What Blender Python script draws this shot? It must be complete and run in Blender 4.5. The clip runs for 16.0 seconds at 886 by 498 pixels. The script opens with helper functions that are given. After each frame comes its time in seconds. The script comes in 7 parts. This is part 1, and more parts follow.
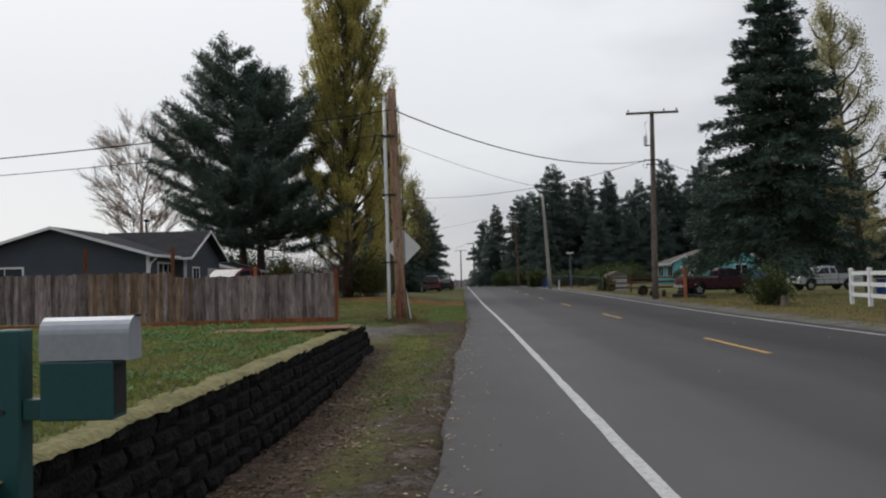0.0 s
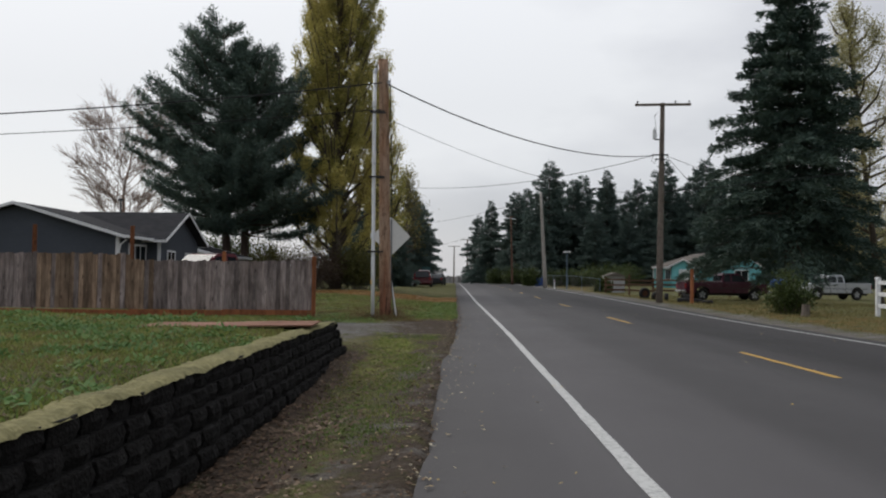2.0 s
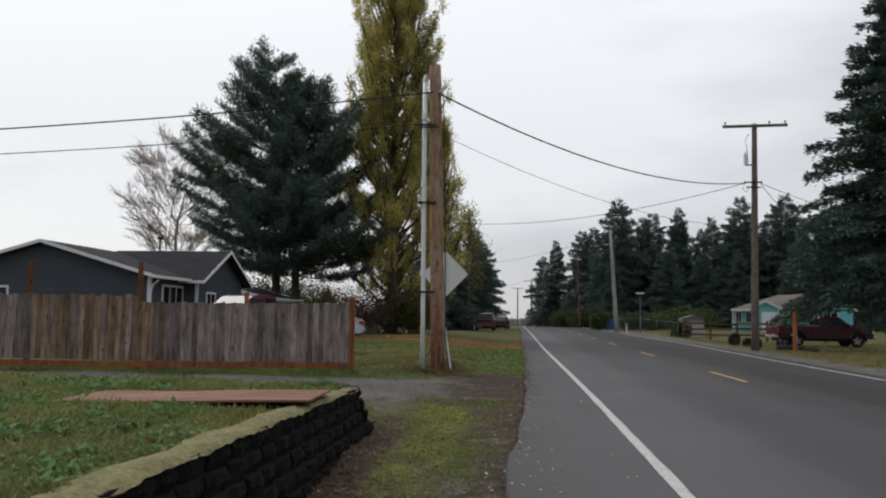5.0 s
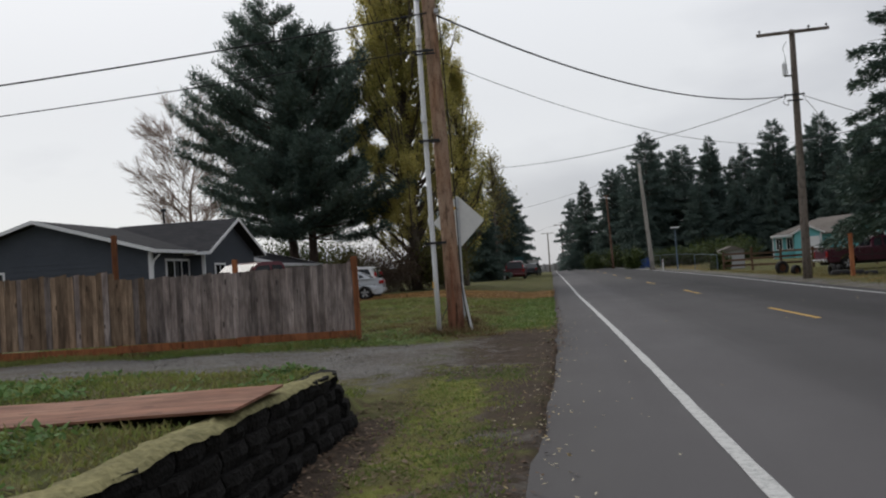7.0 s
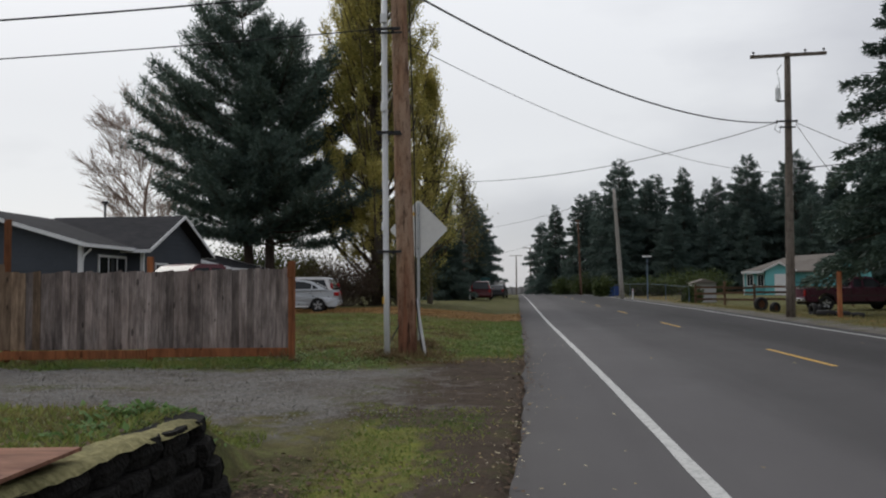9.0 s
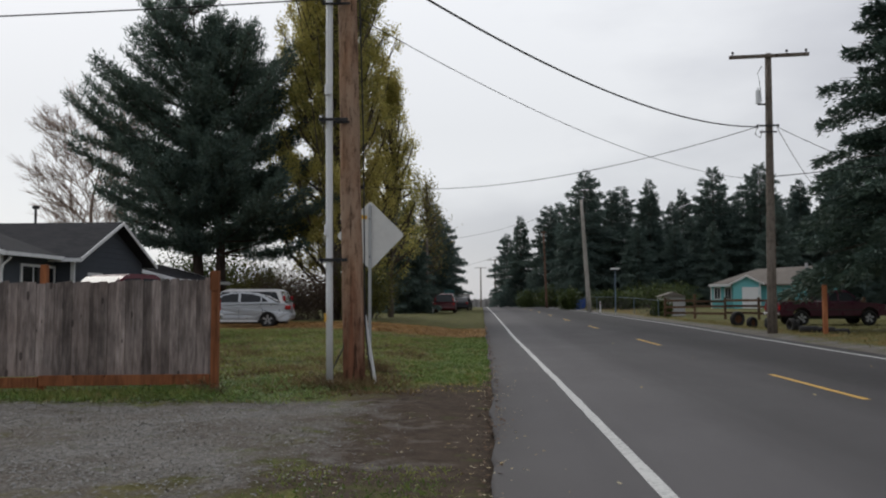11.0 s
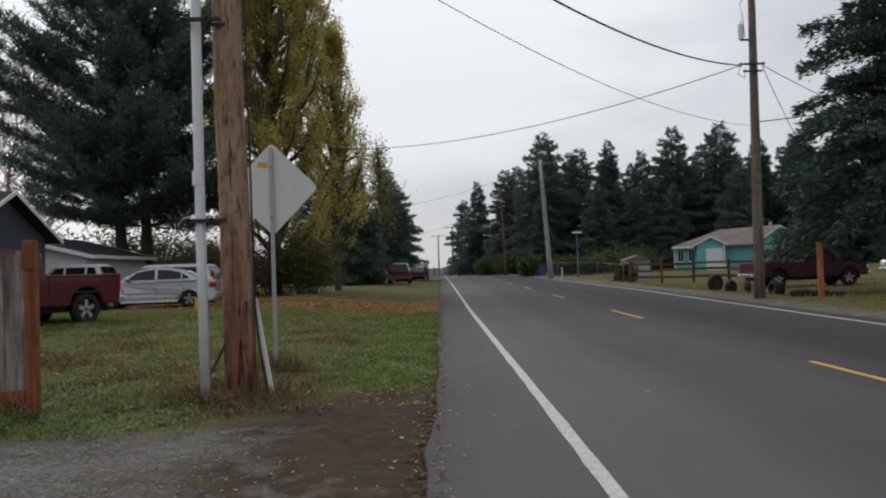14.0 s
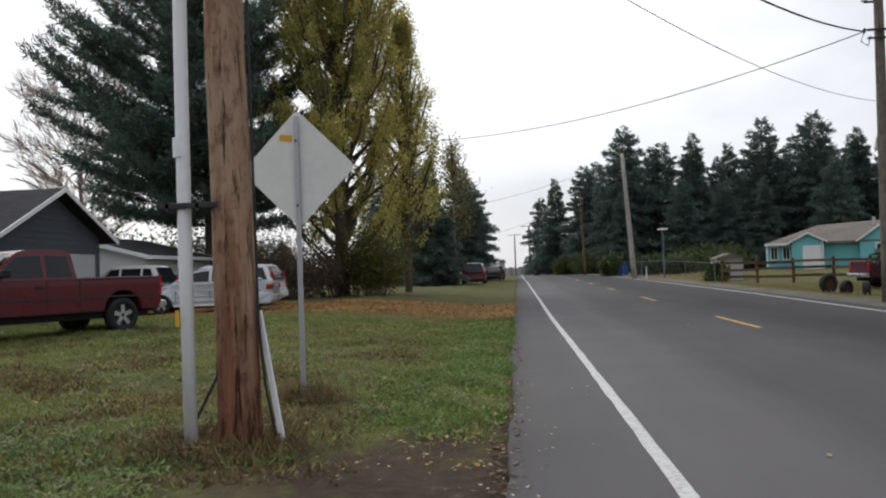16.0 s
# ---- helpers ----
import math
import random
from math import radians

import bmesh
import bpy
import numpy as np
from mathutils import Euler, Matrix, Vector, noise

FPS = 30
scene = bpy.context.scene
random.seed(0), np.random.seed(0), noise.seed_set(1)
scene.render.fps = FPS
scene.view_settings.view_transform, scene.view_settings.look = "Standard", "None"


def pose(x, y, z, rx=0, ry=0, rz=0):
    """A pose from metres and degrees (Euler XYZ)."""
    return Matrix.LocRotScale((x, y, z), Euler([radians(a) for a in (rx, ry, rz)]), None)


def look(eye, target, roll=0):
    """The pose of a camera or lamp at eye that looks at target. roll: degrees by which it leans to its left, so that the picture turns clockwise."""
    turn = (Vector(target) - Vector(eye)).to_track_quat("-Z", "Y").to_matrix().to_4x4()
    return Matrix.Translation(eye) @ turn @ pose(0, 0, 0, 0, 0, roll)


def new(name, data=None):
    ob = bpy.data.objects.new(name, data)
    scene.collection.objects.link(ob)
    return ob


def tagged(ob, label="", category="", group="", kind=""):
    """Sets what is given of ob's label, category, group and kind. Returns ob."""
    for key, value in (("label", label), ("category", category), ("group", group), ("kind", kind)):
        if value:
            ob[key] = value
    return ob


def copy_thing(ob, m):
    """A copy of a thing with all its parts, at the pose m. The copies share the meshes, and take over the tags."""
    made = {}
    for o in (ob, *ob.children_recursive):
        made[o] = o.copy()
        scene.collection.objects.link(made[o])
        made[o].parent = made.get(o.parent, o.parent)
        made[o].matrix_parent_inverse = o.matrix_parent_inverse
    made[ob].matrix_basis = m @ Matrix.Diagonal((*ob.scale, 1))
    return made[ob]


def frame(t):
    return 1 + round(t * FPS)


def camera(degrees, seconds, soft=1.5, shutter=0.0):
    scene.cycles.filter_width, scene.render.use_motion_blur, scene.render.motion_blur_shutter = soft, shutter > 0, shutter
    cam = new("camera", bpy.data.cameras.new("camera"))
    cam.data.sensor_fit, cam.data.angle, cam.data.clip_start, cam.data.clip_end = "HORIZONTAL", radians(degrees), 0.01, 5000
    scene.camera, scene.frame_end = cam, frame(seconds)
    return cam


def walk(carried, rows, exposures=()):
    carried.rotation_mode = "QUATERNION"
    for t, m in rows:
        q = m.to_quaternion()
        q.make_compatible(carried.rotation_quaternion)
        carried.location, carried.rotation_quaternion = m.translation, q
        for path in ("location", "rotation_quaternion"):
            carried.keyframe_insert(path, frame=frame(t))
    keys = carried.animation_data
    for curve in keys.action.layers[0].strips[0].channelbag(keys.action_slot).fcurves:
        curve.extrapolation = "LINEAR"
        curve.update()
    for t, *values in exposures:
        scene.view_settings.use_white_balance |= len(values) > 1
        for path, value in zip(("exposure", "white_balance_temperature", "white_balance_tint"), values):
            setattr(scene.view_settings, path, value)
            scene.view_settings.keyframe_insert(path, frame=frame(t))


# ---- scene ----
cam = camera(55.4, 16.0, soft=2.1)
PATH = [
    (0, (0.39, 0.982, 1.269), (0.34, 2.98, 1.347), -1.3),
    (0.5, (0.356, 1.58, 1.268), (0.36, 3.574, 1.42), 0.3),
    (1, (0.407, 2.258, 1.202), (0.324, 4.252, 1.332), -1.6),
    (1.5, (0.389, 2.952, 1.186), (0.294, 4.947, 1.289), -2.1),
    (2, (0.396, 3.72, 1.211), (0.361, 5.719, 1.279), 0.8),
    (2.5, (0.238, 4.553, 1.235), (0.162, 6.551, 1.283), -1.0),
    (3, (0.186, 5.34, 1.28), (0.163, 7.337, 1.396), 1.0),
    (3.5, (0.289, 5.799, 1.274), (0.121, 7.789, 1.388), 0.9),
    (3.7, (0.231, 6.064, 1.269), (0.13, 8.055, 1.425), 0.6),
    (5.8, (0.339, 8.978, 1.297), (0.114, 10.958, 1.463), 0.9),
    (6, (0.347, 9.21, 1.268), (0.159, 11.197, 1.405), 0.2),
    (6.5, (0.439, 9.831, 1.28), (0.363, 11.829, 1.318), -1.1),
    (7, (0.439, 10.587, 1.304), (0.182, 12.57, 1.36), -3.8),
    (7.5, (0.468, 11.145, 1.33), (0.289, 13.137, 1.328), -1.8),
    (8, (0.439, 11.865, 1.286), (0.143, 13.842, 1.32), -1.6),
    (8.5, (0.424, 12.441, 1.267), (0.117, 14.417, 1.305), -0.8),
    (9, (0.362, 13.165, 1.252), (0.181, 15.154, 1.347), -0.4),
    (9.5, (0.355, 13.749, 1.273), (0.231, 15.74, 1.409), -1.8),
    (9.7, (0.301, 13.987, 1.259), (0.226, 15.981, 1.395), -1.1),
    (11.8, (0.332, 16.572, 1.336), (0.226, 18.565, 1.453), 0.2),
    (12, (0.317, 16.863, 1.339), (0.27, 18.857, 1.485), 0.2),
    (12.5, (0.381, 17.473, 1.293), (0.337, 19.464, 1.487), 0.1),
    (13, (0.43, 18.195, 1.401), (0.424, 20.179, 1.658), -3.0),
    (13.5, (0.517, 18.66, 1.426), (0.642, 20.637, 1.708), -3.6),
    (14, (0.554, 19.353, 1.341), (0.554, 21.353, 1.389), -1.8),
    (14.5, (0.594, 20.053, 1.366), (0.569, 22.053, 1.382), 0.9),
    (15, (0.659, 20.704, 1.32), (0.551, 22.701, 1.257), -0.1),
    (15.5, (0.599, 21.375, 1.384), (0.374, 23.362, 1.44), -1.5),
    (16, (0.577, 22.056, 1.357), (0.396, 24.047, 1.41), -2.0),
]
walk(cam, [(t, look(eye, target, roll)) for t, eye, target, roll in PATH],
     exposures=((0, -0.06), (1.5, -0.07), (3, 0.06), (6, -0.06), (7.5, -0.10), (9, -0.08), (12, 0.0), (12.5, 0.04), (13.5, 0.0), (14.5, 0.02), (15, 0.38), (15.5, 0.68), (16, 0.40)))

# ---- light ----
SUN_AZ, SUN_EL = radians(-40), radians(38)
world = bpy.data.worlds.new("overcast_sky")
scene.world = world
world.use_nodes = True
wn, wl = world.node_tree.nodes, world.node_tree.links
wn.clear()


def wnode(kind, **inputs):
    n = wn.new(kind)
    for k, v in inputs.items():
        n.inputs[k.replace("_", " ")].default_value = v
    return n


w_out = wnode("ShaderNodeOutputWorld")
w_bg = wnode("ShaderNodeBackground", Strength=1.0)
w_sky = wnode("ShaderNodeTexSky")
w_sky.sky_type, w_sky.sun_disc = "NISHITA", False
w_sky.sun_elevation, w_sky.sun_rotation = SUN_EL, SUN_AZ
w_dim = wnode("ShaderNodeMix")
w_dim.data_type, w_dim.blend_type = "RGBA", "MULTIPLY"
w_dim.inputs[0].default_value = 1.0
w_dim.inputs[7].default_value = (0.10, 0.10, 0.10, 1)
w_co = wnode("ShaderNodeTexCoord")
w_map = wnode("ShaderNodeMapping", Scale=(1.0, 1.0, 2.6))
w_n1 = wnode("ShaderNodeTexNoise", Scale=2.1, Detail=5.0, Roughness=0.5)
w_n2 = wnode("ShaderNodeTexNoise", Scale=0.7, Detail=2.0)
w_add = wnode("ShaderNodeMath")
w_add.operation = "MULTIPLY_ADD"
w_add.inputs[1].default_value = 0.5
w_half = wnode("ShaderNodeMath")
w_half.operation = "MULTIPLY"
w_half.inputs[1].default_value = 0.5
w_ramp = wnode("ShaderNodeValToRGB")
cr = w_ramp.color_ramp
cr.elements[0].position, cr.elements[0].color = 0.685, (0.438, 0.448, 0.485, 1)
cr.elements[1].position, cr.elements[1].color = 0.945, (0.86, 0.87, 0.89, 1)
e = cr.elements.new(0.835)
e.color = (0.64, 0.648, 0.683, 1)
w_mix = wnode("ShaderNodeMix")
w_mix.data_type = "RGBA"
w_mix.inputs[0].default_value = 0.90
wl.new(w_co.outputs["Generated"], w_map.inputs["Vector"])
wl.new(w_map.outputs["Vector"], w_n1.inputs["Vector"])
wl.new(w_map.outputs["Vector"], w_n2.inputs["Vector"])
wl.new(w_n1.outputs["Fac"], w_add.inputs[0])
wl.new(w_n2.outputs["Fac"], w_half.inputs[0])
wl.new(w_half.outputs[0], w_add.inputs[2])
w_dot = wnode("ShaderNodeVectorMath")
w_dot.operation = "DOT_PRODUCT"
w_dot.inputs[1].default_value = (math.sin(SUN_AZ) * math.cos(SUN_EL), math.cos(SUN_AZ) * math.cos(SUN_EL), math.sin(SUN_EL))
w_glow = wnode("ShaderNodeMath")
w_glow.operation = "MULTIPLY_ADD"
w_glow.inputs[1].default_value = 0.56
wl.new(w_co.outputs["Generated"], w_dot.inputs[0])
wl.new(w_dot.outputs["Value"], w_glow.inputs[0])
wl.new(w_add.outputs[0], w_glow.inputs[2])
wl.new(w_glow.outputs[0], w_ramp.inputs["Fac"])
wl.new(w_sky.outputs["Color"], w_dim.inputs[6])
wl.new(w_dim.outputs[2], w_mix.inputs[6])
wl.new(w_ramp.outputs["Color"], w_mix.inputs[7])
# an overcast sky is brightest overhead
w_sep = wnode("ShaderNodeSeparateXYZ")
wl.new(w_co.outputs["Generated"], w_sep.inputs[0])
w_zen = wnode("ShaderNodeMapRange", From_Min=0.2, From_Max=1.0, To_Min=1.0, To_Max=1.7)
wl.new(w_sep.outputs[2], w_zen.inputs["Value"])
wl.new(w_zen.outputs["Result"], w_bg.inputs["Strength"])
wl.new(w_mix.outputs[2], w_bg.inputs["Color"])
wl.new(w_bg.outputs["Background"], w_out.inputs["Surface"])

sun_data = bpy.data.lights.new("sun", "SUN")
sun_data.energy, sun_data.angle, sun_data.color = 0.85, radians(25), (1.0, 0.96, 0.9)
sun = new("sun", sun_data)
sun.matrix_world = look((0, 0, 30), (-math.sin(SUN_AZ) * 10, -math.cos(SUN_AZ) * 10, 30 - 10 * math.tan(SUN_EL)))


# ---- materials ----
class Nodes:
    """A small builder of node materials."""

    def __init__(self, name, rough=0.8, metal=0.0, spec=0.3):
        self.mat = bpy.data.materials.new(name)
        self.mat.use_nodes = True
        self.t = self.mat.node_tree
        self.b = self.t.nodes["Principled BSDF"]
        self.b.inputs["Roughness"].default_value = rough
        self.b.inputs["Metallic"].default_value = metal
        self.b.inputs["Specular IOR Level"].default_value = spec

    def add(self, kind, **inputs):
        n = self.t.nodes.new(kind)
        for k, v in inputs.items():
            n.inputs[k.replace("_", " ")].default_value = v
        return n

    def link(self, a, b):
        self.t.links.new(a, b)

    def coord(self, scale=(1, 1, 1), kind="Object"):
        if kind == "World":
            out = self.add("ShaderNodeNewGeometry").outputs["Position"]
        else:
            out = self.add("ShaderNodeTexCoord").outputs[kind]
        m = self.add("ShaderNodeMapping", Scale=scale)
        self.link(out, m.inputs["Vector"])
        return m.outputs["Vector"]

    def noise(self, vec, scale, detail=4.0, rough=0.55, lo=0.3, hi=0.7):
        n = self.add("ShaderNodeTexNoise", Scale=scale, Detail=detail, Roughness=rough)
        self.link(vec, n.inputs["Vector"])
        r = self.add("ShaderNodeMapRange", From_Min=lo, From_Max=hi)
        self.link(n.outputs["Fac"], r.inputs["Value"])
        return r.outputs["Result"]

    def mix(self, fac, a, b, blend="MIX"):
        m = self.add("ShaderNodeMix")
        m.data_type, m.blend_type = "RGBA", blend
        for i, v in ((0, fac), (6, a), (7, b)):
            if isinstance(v, (int, float)):
                m.inputs[i].default_value = v
            elif isinstance(v, tuple):
                m.inputs[i].default_value = (*v, 1)
            else:
                self.link(v, m.inputs[i])
        return m.outputs[2]

    def math(self, op, a, b):
        m = self.add("ShaderNodeMath")
        m.operation = op
        for i, v in ((0, a), (1, b)):
            if isinstance(v, (int, float)):
                m.inputs[i].default_value = v
            else:
                self.link(v, m.inputs[i])
        return m.outputs[0]

    def colour(self, c):
        if isinstance(c, tuple):
            self.b.inputs["Base Color"].default_value = (*c, 1)
        else:
            self.link(c, self.b.inputs["Base Color"])

    def rough(self, fac, lo, hi):
        r = self.add("ShaderNodeMapRange", To_Min=lo, To_Max=hi)
        self.link(fac, r.inputs["Value"])
        self.link(r.outputs["Result"], self.b.inputs["Roughness"])

    def bump(self, height, strength, distance):
        n = self.add("ShaderNodeBump", Strength=strength, Distance=distance)
        self.link(height, n.inputs["Height"])
        self.link(n.outputs["Normal"], self.b.inputs["Normal"])

    def random(self):
        return self.add("ShaderNodeObjectInfo").outputs["Random"]

    def island(self):
        return self.add("ShaderNodeNewGeometry").outputs["Random Per Island"]

    def attr(self, name):
        n = self.add("ShaderNodeAttribute")
        n.attribute_name = name
        return n.outputs["Fac"]


def plain(name, a, b, big=1.5, fine=30.0, rough=0.7, metal=0.0, spec=0.3, bump=0.15, dist=0.004, stretch=(1, 1, 1)):
    """Two tones mixed by a broad and a fine noise, with relief."""
    n = Nodes(name, rough, metal, spec)
    v = n.coord(stretch)
    big_n, fine_n = n.noise(v, big), n.noise(v, fine, 3.0)
    n.colour(n.mix(n.math("MULTIPLY", n.math("ADD", big_n, fine_n), 0.5), a, b))
    n.rough(big_n, max(rough - 0.1, 0.05), min(rough + 0.1, 1))
    n.bump(fine_n, bump, dist)
    return n.mat


def wood(name, a, b, c, scale=1.0, rough=0.85, along=2, vary=True):
    """Weathered timber: grain along one axis, stains, a tone of its own for each board."""
    n = Nodes(name, rough, 0, 0.2)
    st = [14.0 * scale] * 3
    st[along] = 0.9 * scale
    grain = n.noise(n.coord(tuple(st)), 2.0, 6.0, 0.65)
    stain = n.noise(n.coord((1.2, 1.2, 0.8), "World"), 1.1, 4.0, 0.6)
    col = n.mix(grain, a, b)
    col = n.mix(n.math("MULTIPLY", stain, 0.55), col, c)
    blot = n.noise(n.coord((7.0, 7.0, 1.6) if along == 2 else (1.6, 7.0, 7.0), "World"), 1.0, 6.0, 0.7, 0.40, 0.62)
    col = n.mix(n.math("MULTIPLY", blot, 0.65), col, tuple(0.5 * q for q in b))
    knot = n.add("ShaderNodeTexVoronoi", Scale=1.0)
    n.link(n.coord((5.5, 5.5, 1.9) if along == 2 else (1.9, 5.5, 5.5), "World"), knot.inputs["Vector"])
    col = n.mix(n.math("MULTIPLY", n.math("LESS_THAN", knot.outputs["Distance"], 0.13), 0.7), col, tuple(0.25 * q for q in b))
    long = [9.0] * 3
    long[along] = 0.7
    streak = n.noise(n.coord(tuple(long), "World"), 1.0, 6.0, 0.68, 0.50, 0.68)
    col = n.mix(n.math("MULTIPLY", streak, 0.65), col, tuple(0.35 * q for q in b))
    if vary:
        r = n.add("ShaderNodeMapRange", To_Min=0.62, To_Max=1.45)
        n.link(n.random(), r.inputs["Value"])
        comb = n.add("ShaderNodeCombineColor")
        for i in range(3):
            n.link(r.outputs["Result"], comb.inputs[i])
        col = n.mix(1.0, col, comb.outputs["Color"], "MULTIPLY")
    n.colour(col)
    n.bump(grain, 0.5, 0.004)
    return n.mat


def foliage(name, tones, patch=0.5, rough=0.6, through_light=0.25, tuft=0.0):
    """Leaves: each leaf its own tone, drifting over the crown."""
    n = Nodes(name, rough, 0, 0.25)
    ramp = n.add("ShaderNodeValToRGB")
    els = ramp.color_ramp.elements
    while len(els) < len(tones):
        els.new(0.5)
    for i, t in enumerate(tones):
        els[i].position, els[i].color = i / (len(tones) - 1), (*t, 1)
    drift = n.noise(n.coord((1, 1, 0.6), "World"), patch, 3.0)
    f = n.math("ADD", n.math("MULTIPLY", n.island(), 0.5 if not tuft else 0.22), n.math("MULTIPLY", drift, 0.5 if not tuft else 0.46))
    if tuft:
        f = n.math("ADD", f, n.math("MULTIPLY", n.noise(n.coord((1, 1, 1), "World"), tuft, 2.0, 0.5, 0.36, 0.64), 0.35))
    n.link(f, ramp.inputs["Fac"])
    n.colour(ramp.outputs["Color"])
    tr = n.add("ShaderNodeBsdfTranslucent")
    n.link(ramp.outputs["Color"], tr.inputs["Color"])
    mx = n.add("ShaderNodeMixShader", Fac=through_light)
    n.link(n.b.outputs[0], mx.inputs[1])
    n.link(tr.outputs[0], mx.inputs[2])
    n.link(mx.outputs[0], n.t.nodes["Material Output"].inputs["Surface"])
    return n.mat


def asphalt_material():
    n = Nodes("asphalt", 0.85, 0, 0.2)
    w = n.coord((1, 1, 1), "World")
    grit = n.noise(w, 160.0, 2.0, 0.6)
    stone = n.add("ShaderNodeTexVoronoi", Scale=90.0)
    n.link(w, stone.inputs["Vector"])
    lanes = n.noise(n.coord((1.1, 0.035, 1), "World"), 1.0, 3.0, 0.5, 0.35, 0.65)
    blot = n.noise(n.coord((1, 0.5, 1), "World"), 0.55, 5.0, 0.6)
    sep = n.add("ShaderNodeSeparateXYZ")
    n.link(w, sep.inputs[0])
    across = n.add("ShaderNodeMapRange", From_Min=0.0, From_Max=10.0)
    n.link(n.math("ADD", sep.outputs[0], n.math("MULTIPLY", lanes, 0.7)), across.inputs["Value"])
    lane_tone = n.add("ShaderNodeValToRGB")
    els = lane_tone.color_ramp.elements
    # grey by distance across the road: pale and dark bands, far lane darkest
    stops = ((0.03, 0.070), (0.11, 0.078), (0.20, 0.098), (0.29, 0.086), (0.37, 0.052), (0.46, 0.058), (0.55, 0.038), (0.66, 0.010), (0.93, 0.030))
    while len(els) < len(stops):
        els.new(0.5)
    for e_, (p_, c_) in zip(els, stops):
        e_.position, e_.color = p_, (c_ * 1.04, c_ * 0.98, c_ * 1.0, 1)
    n.link(across.outputs["Result"], lane_tone.inputs["Fac"])
    col = lane_tone.outputs["Color"]
    col = n.mix(n.math("MULTIPLY", blot, 0.20), col, (0.078, 0.074, 0.075))
    col = n.mix(n.math("MULTIPLY", grit, 0.30), col, (0.098, 0.093, 0.092))
    speck = n.math("LESS_THAN", stone.outputs["Distance"], 0.12)
    col = n.mix(n.math("MULTIPLY", speck, 0.5), col, (0.17, 0.165, 0.155))
    n.colour(col)
    n.rough(blot, 0.74, 0.9)
    n.bump(grit, 0.35, 0.004)
    return n.mat


def paint_line_material(name, c):
    n = Nodes(name, 0.7, 0, 0.3)
    w = n.coord((1, 1, 1), "World")
    worn = n.noise(w, 26.0, 5.0, 0.7, 0.30, 0.60)
    broad = n.noise(w, 1.3, 3.0)
    f = n.math("MULTIPLY", worn, n.math("ADD", 0.72, n.math("MULTIPLY", broad, 0.28)))
    n.colour(n.mix(n.math("MINIMUM", n.math("ADD", f, 0.35), 1.0), (0.10, 0.10, 0.10), c))
    n.bump(worn, 0.2, 0.002)
    return n.mat


def ground_material():
    n = Nodes("ground_cover", 0.95, 0, 0.1)
    w = n.coord((1, 1, 1), "World")
    fine, mid, broad = n.noise(w, 38.0, 4.0, 0.7), n.noise(w, 4.5, 5.0, 0.65), n.noise(w, 0.45, 4.0, 0.6)
    grass = n.mix(broad, (0.090, 0.150, 0.036), (0.235, 0.245, 0.080))
    band = n.noise(n.coord((0.5, 1.3, 1), "World"), 0.8, 5.0, 0.65, 0.42, 0.60)
    grass = n.mix(n.math("MULTIPLY", band, 0.6), grass, (0.165, 0.120, 0.062))
    clod = n.noise(w, 2.2, 5.0, 0.7, 0.42, 0.62)
    grass = n.mix(mid, grass, (0.150, 0.118, 0.060))
    grass = n.mix(n.math("MULTIPLY", clod, 0.62), grass, (0.050, 0.044, 0.022))
    grass = n.mix(n.math("MULTIPLY", fine, 0.55), grass, (0.034, 0.046, 0.018))
    peb = n.add("ShaderNodeTexVoronoi", Scale=40.0)
    n.link(w, peb.inputs["Vector"])
    gravel = n.mix(peb.outputs["Color"], (0.072, 0.069, 0.064), (0.335, 0.318, 0.292))
    gravel = n.mix(n.math("MULTIPLY", mid, 0.5), gravel, (0.075, 0.072, 0.066))
    gravel = n.mix(n.math("MULTIPLY", n.noise(w, 0.8, 5.0, 0.65, 0.38, 0.64), 0.75), gravel, n.mix(fine, (0.145, 0.118, 0.090), (0.060, 0.046, 0.036)))
    track = n.noise(n.coord((0.22, 2.4, 1), "World"), 1.0, 4.0, 0.6, 0.42, 0.66)
    gravel = n.mix(n.math("MULTIPLY", track, 0.32), gravel, n.mix(fine, (0.26, 0.248, 0.23), (0.17, 0.162, 0.15)))
    leaf = n.mix(mid, (0.15, 0.085, 0.030), (0.27, 0.155, 0.045))
    leaf = n.mix(n.math("MULTIPLY", fine, 0.7), leaf, (0.07, 0.045, 0.022))
    dirt = n.mix(mid, (0.058, 0.042, 0.031), (0.118, 0.088, 0.064))
    dirt = n.mix(n.math("MULTIPLY", fine, 0.6), dirt, (0.028, 0.022, 0.018))
    moss = n.mix(mid, (0.23, 0.25, 0.050), (0.125, 0.112, 0.045))

    patch = n.noise(w, 1.4, 4.0, 0.6)

    def mask(name):
        drift = n.math("ADD", n.math("MULTIPLY", n.math("SUBTRACT", mid, 0.5), 0.55), n.math("MULTIPLY", n.math("SUBTRACT", patch, 0.5), 0.75))
        ragged = n.math("ADD", n.attr(name), drift)
        r = n.add("ShaderNodeMapRange", From_Min=0.30, From_Max=0.75)
        n.link(ragged, r.inputs["Value"])
        return r.outputs["Result"]

    col = n.mix(mask("moss"), grass, moss)
    col = n.mix(mask("dirt"), col, dirt)
    col = n.mix(mask("leaf"), col, leaf)
    col = n.mix(mask("gravel"), col, gravel)
    n.colour(col)
    n.bump(n.math("ADD", fine, n.math("MULTIPLY", mid, 1.5)), 0.8, 0.02)
    return n.mat


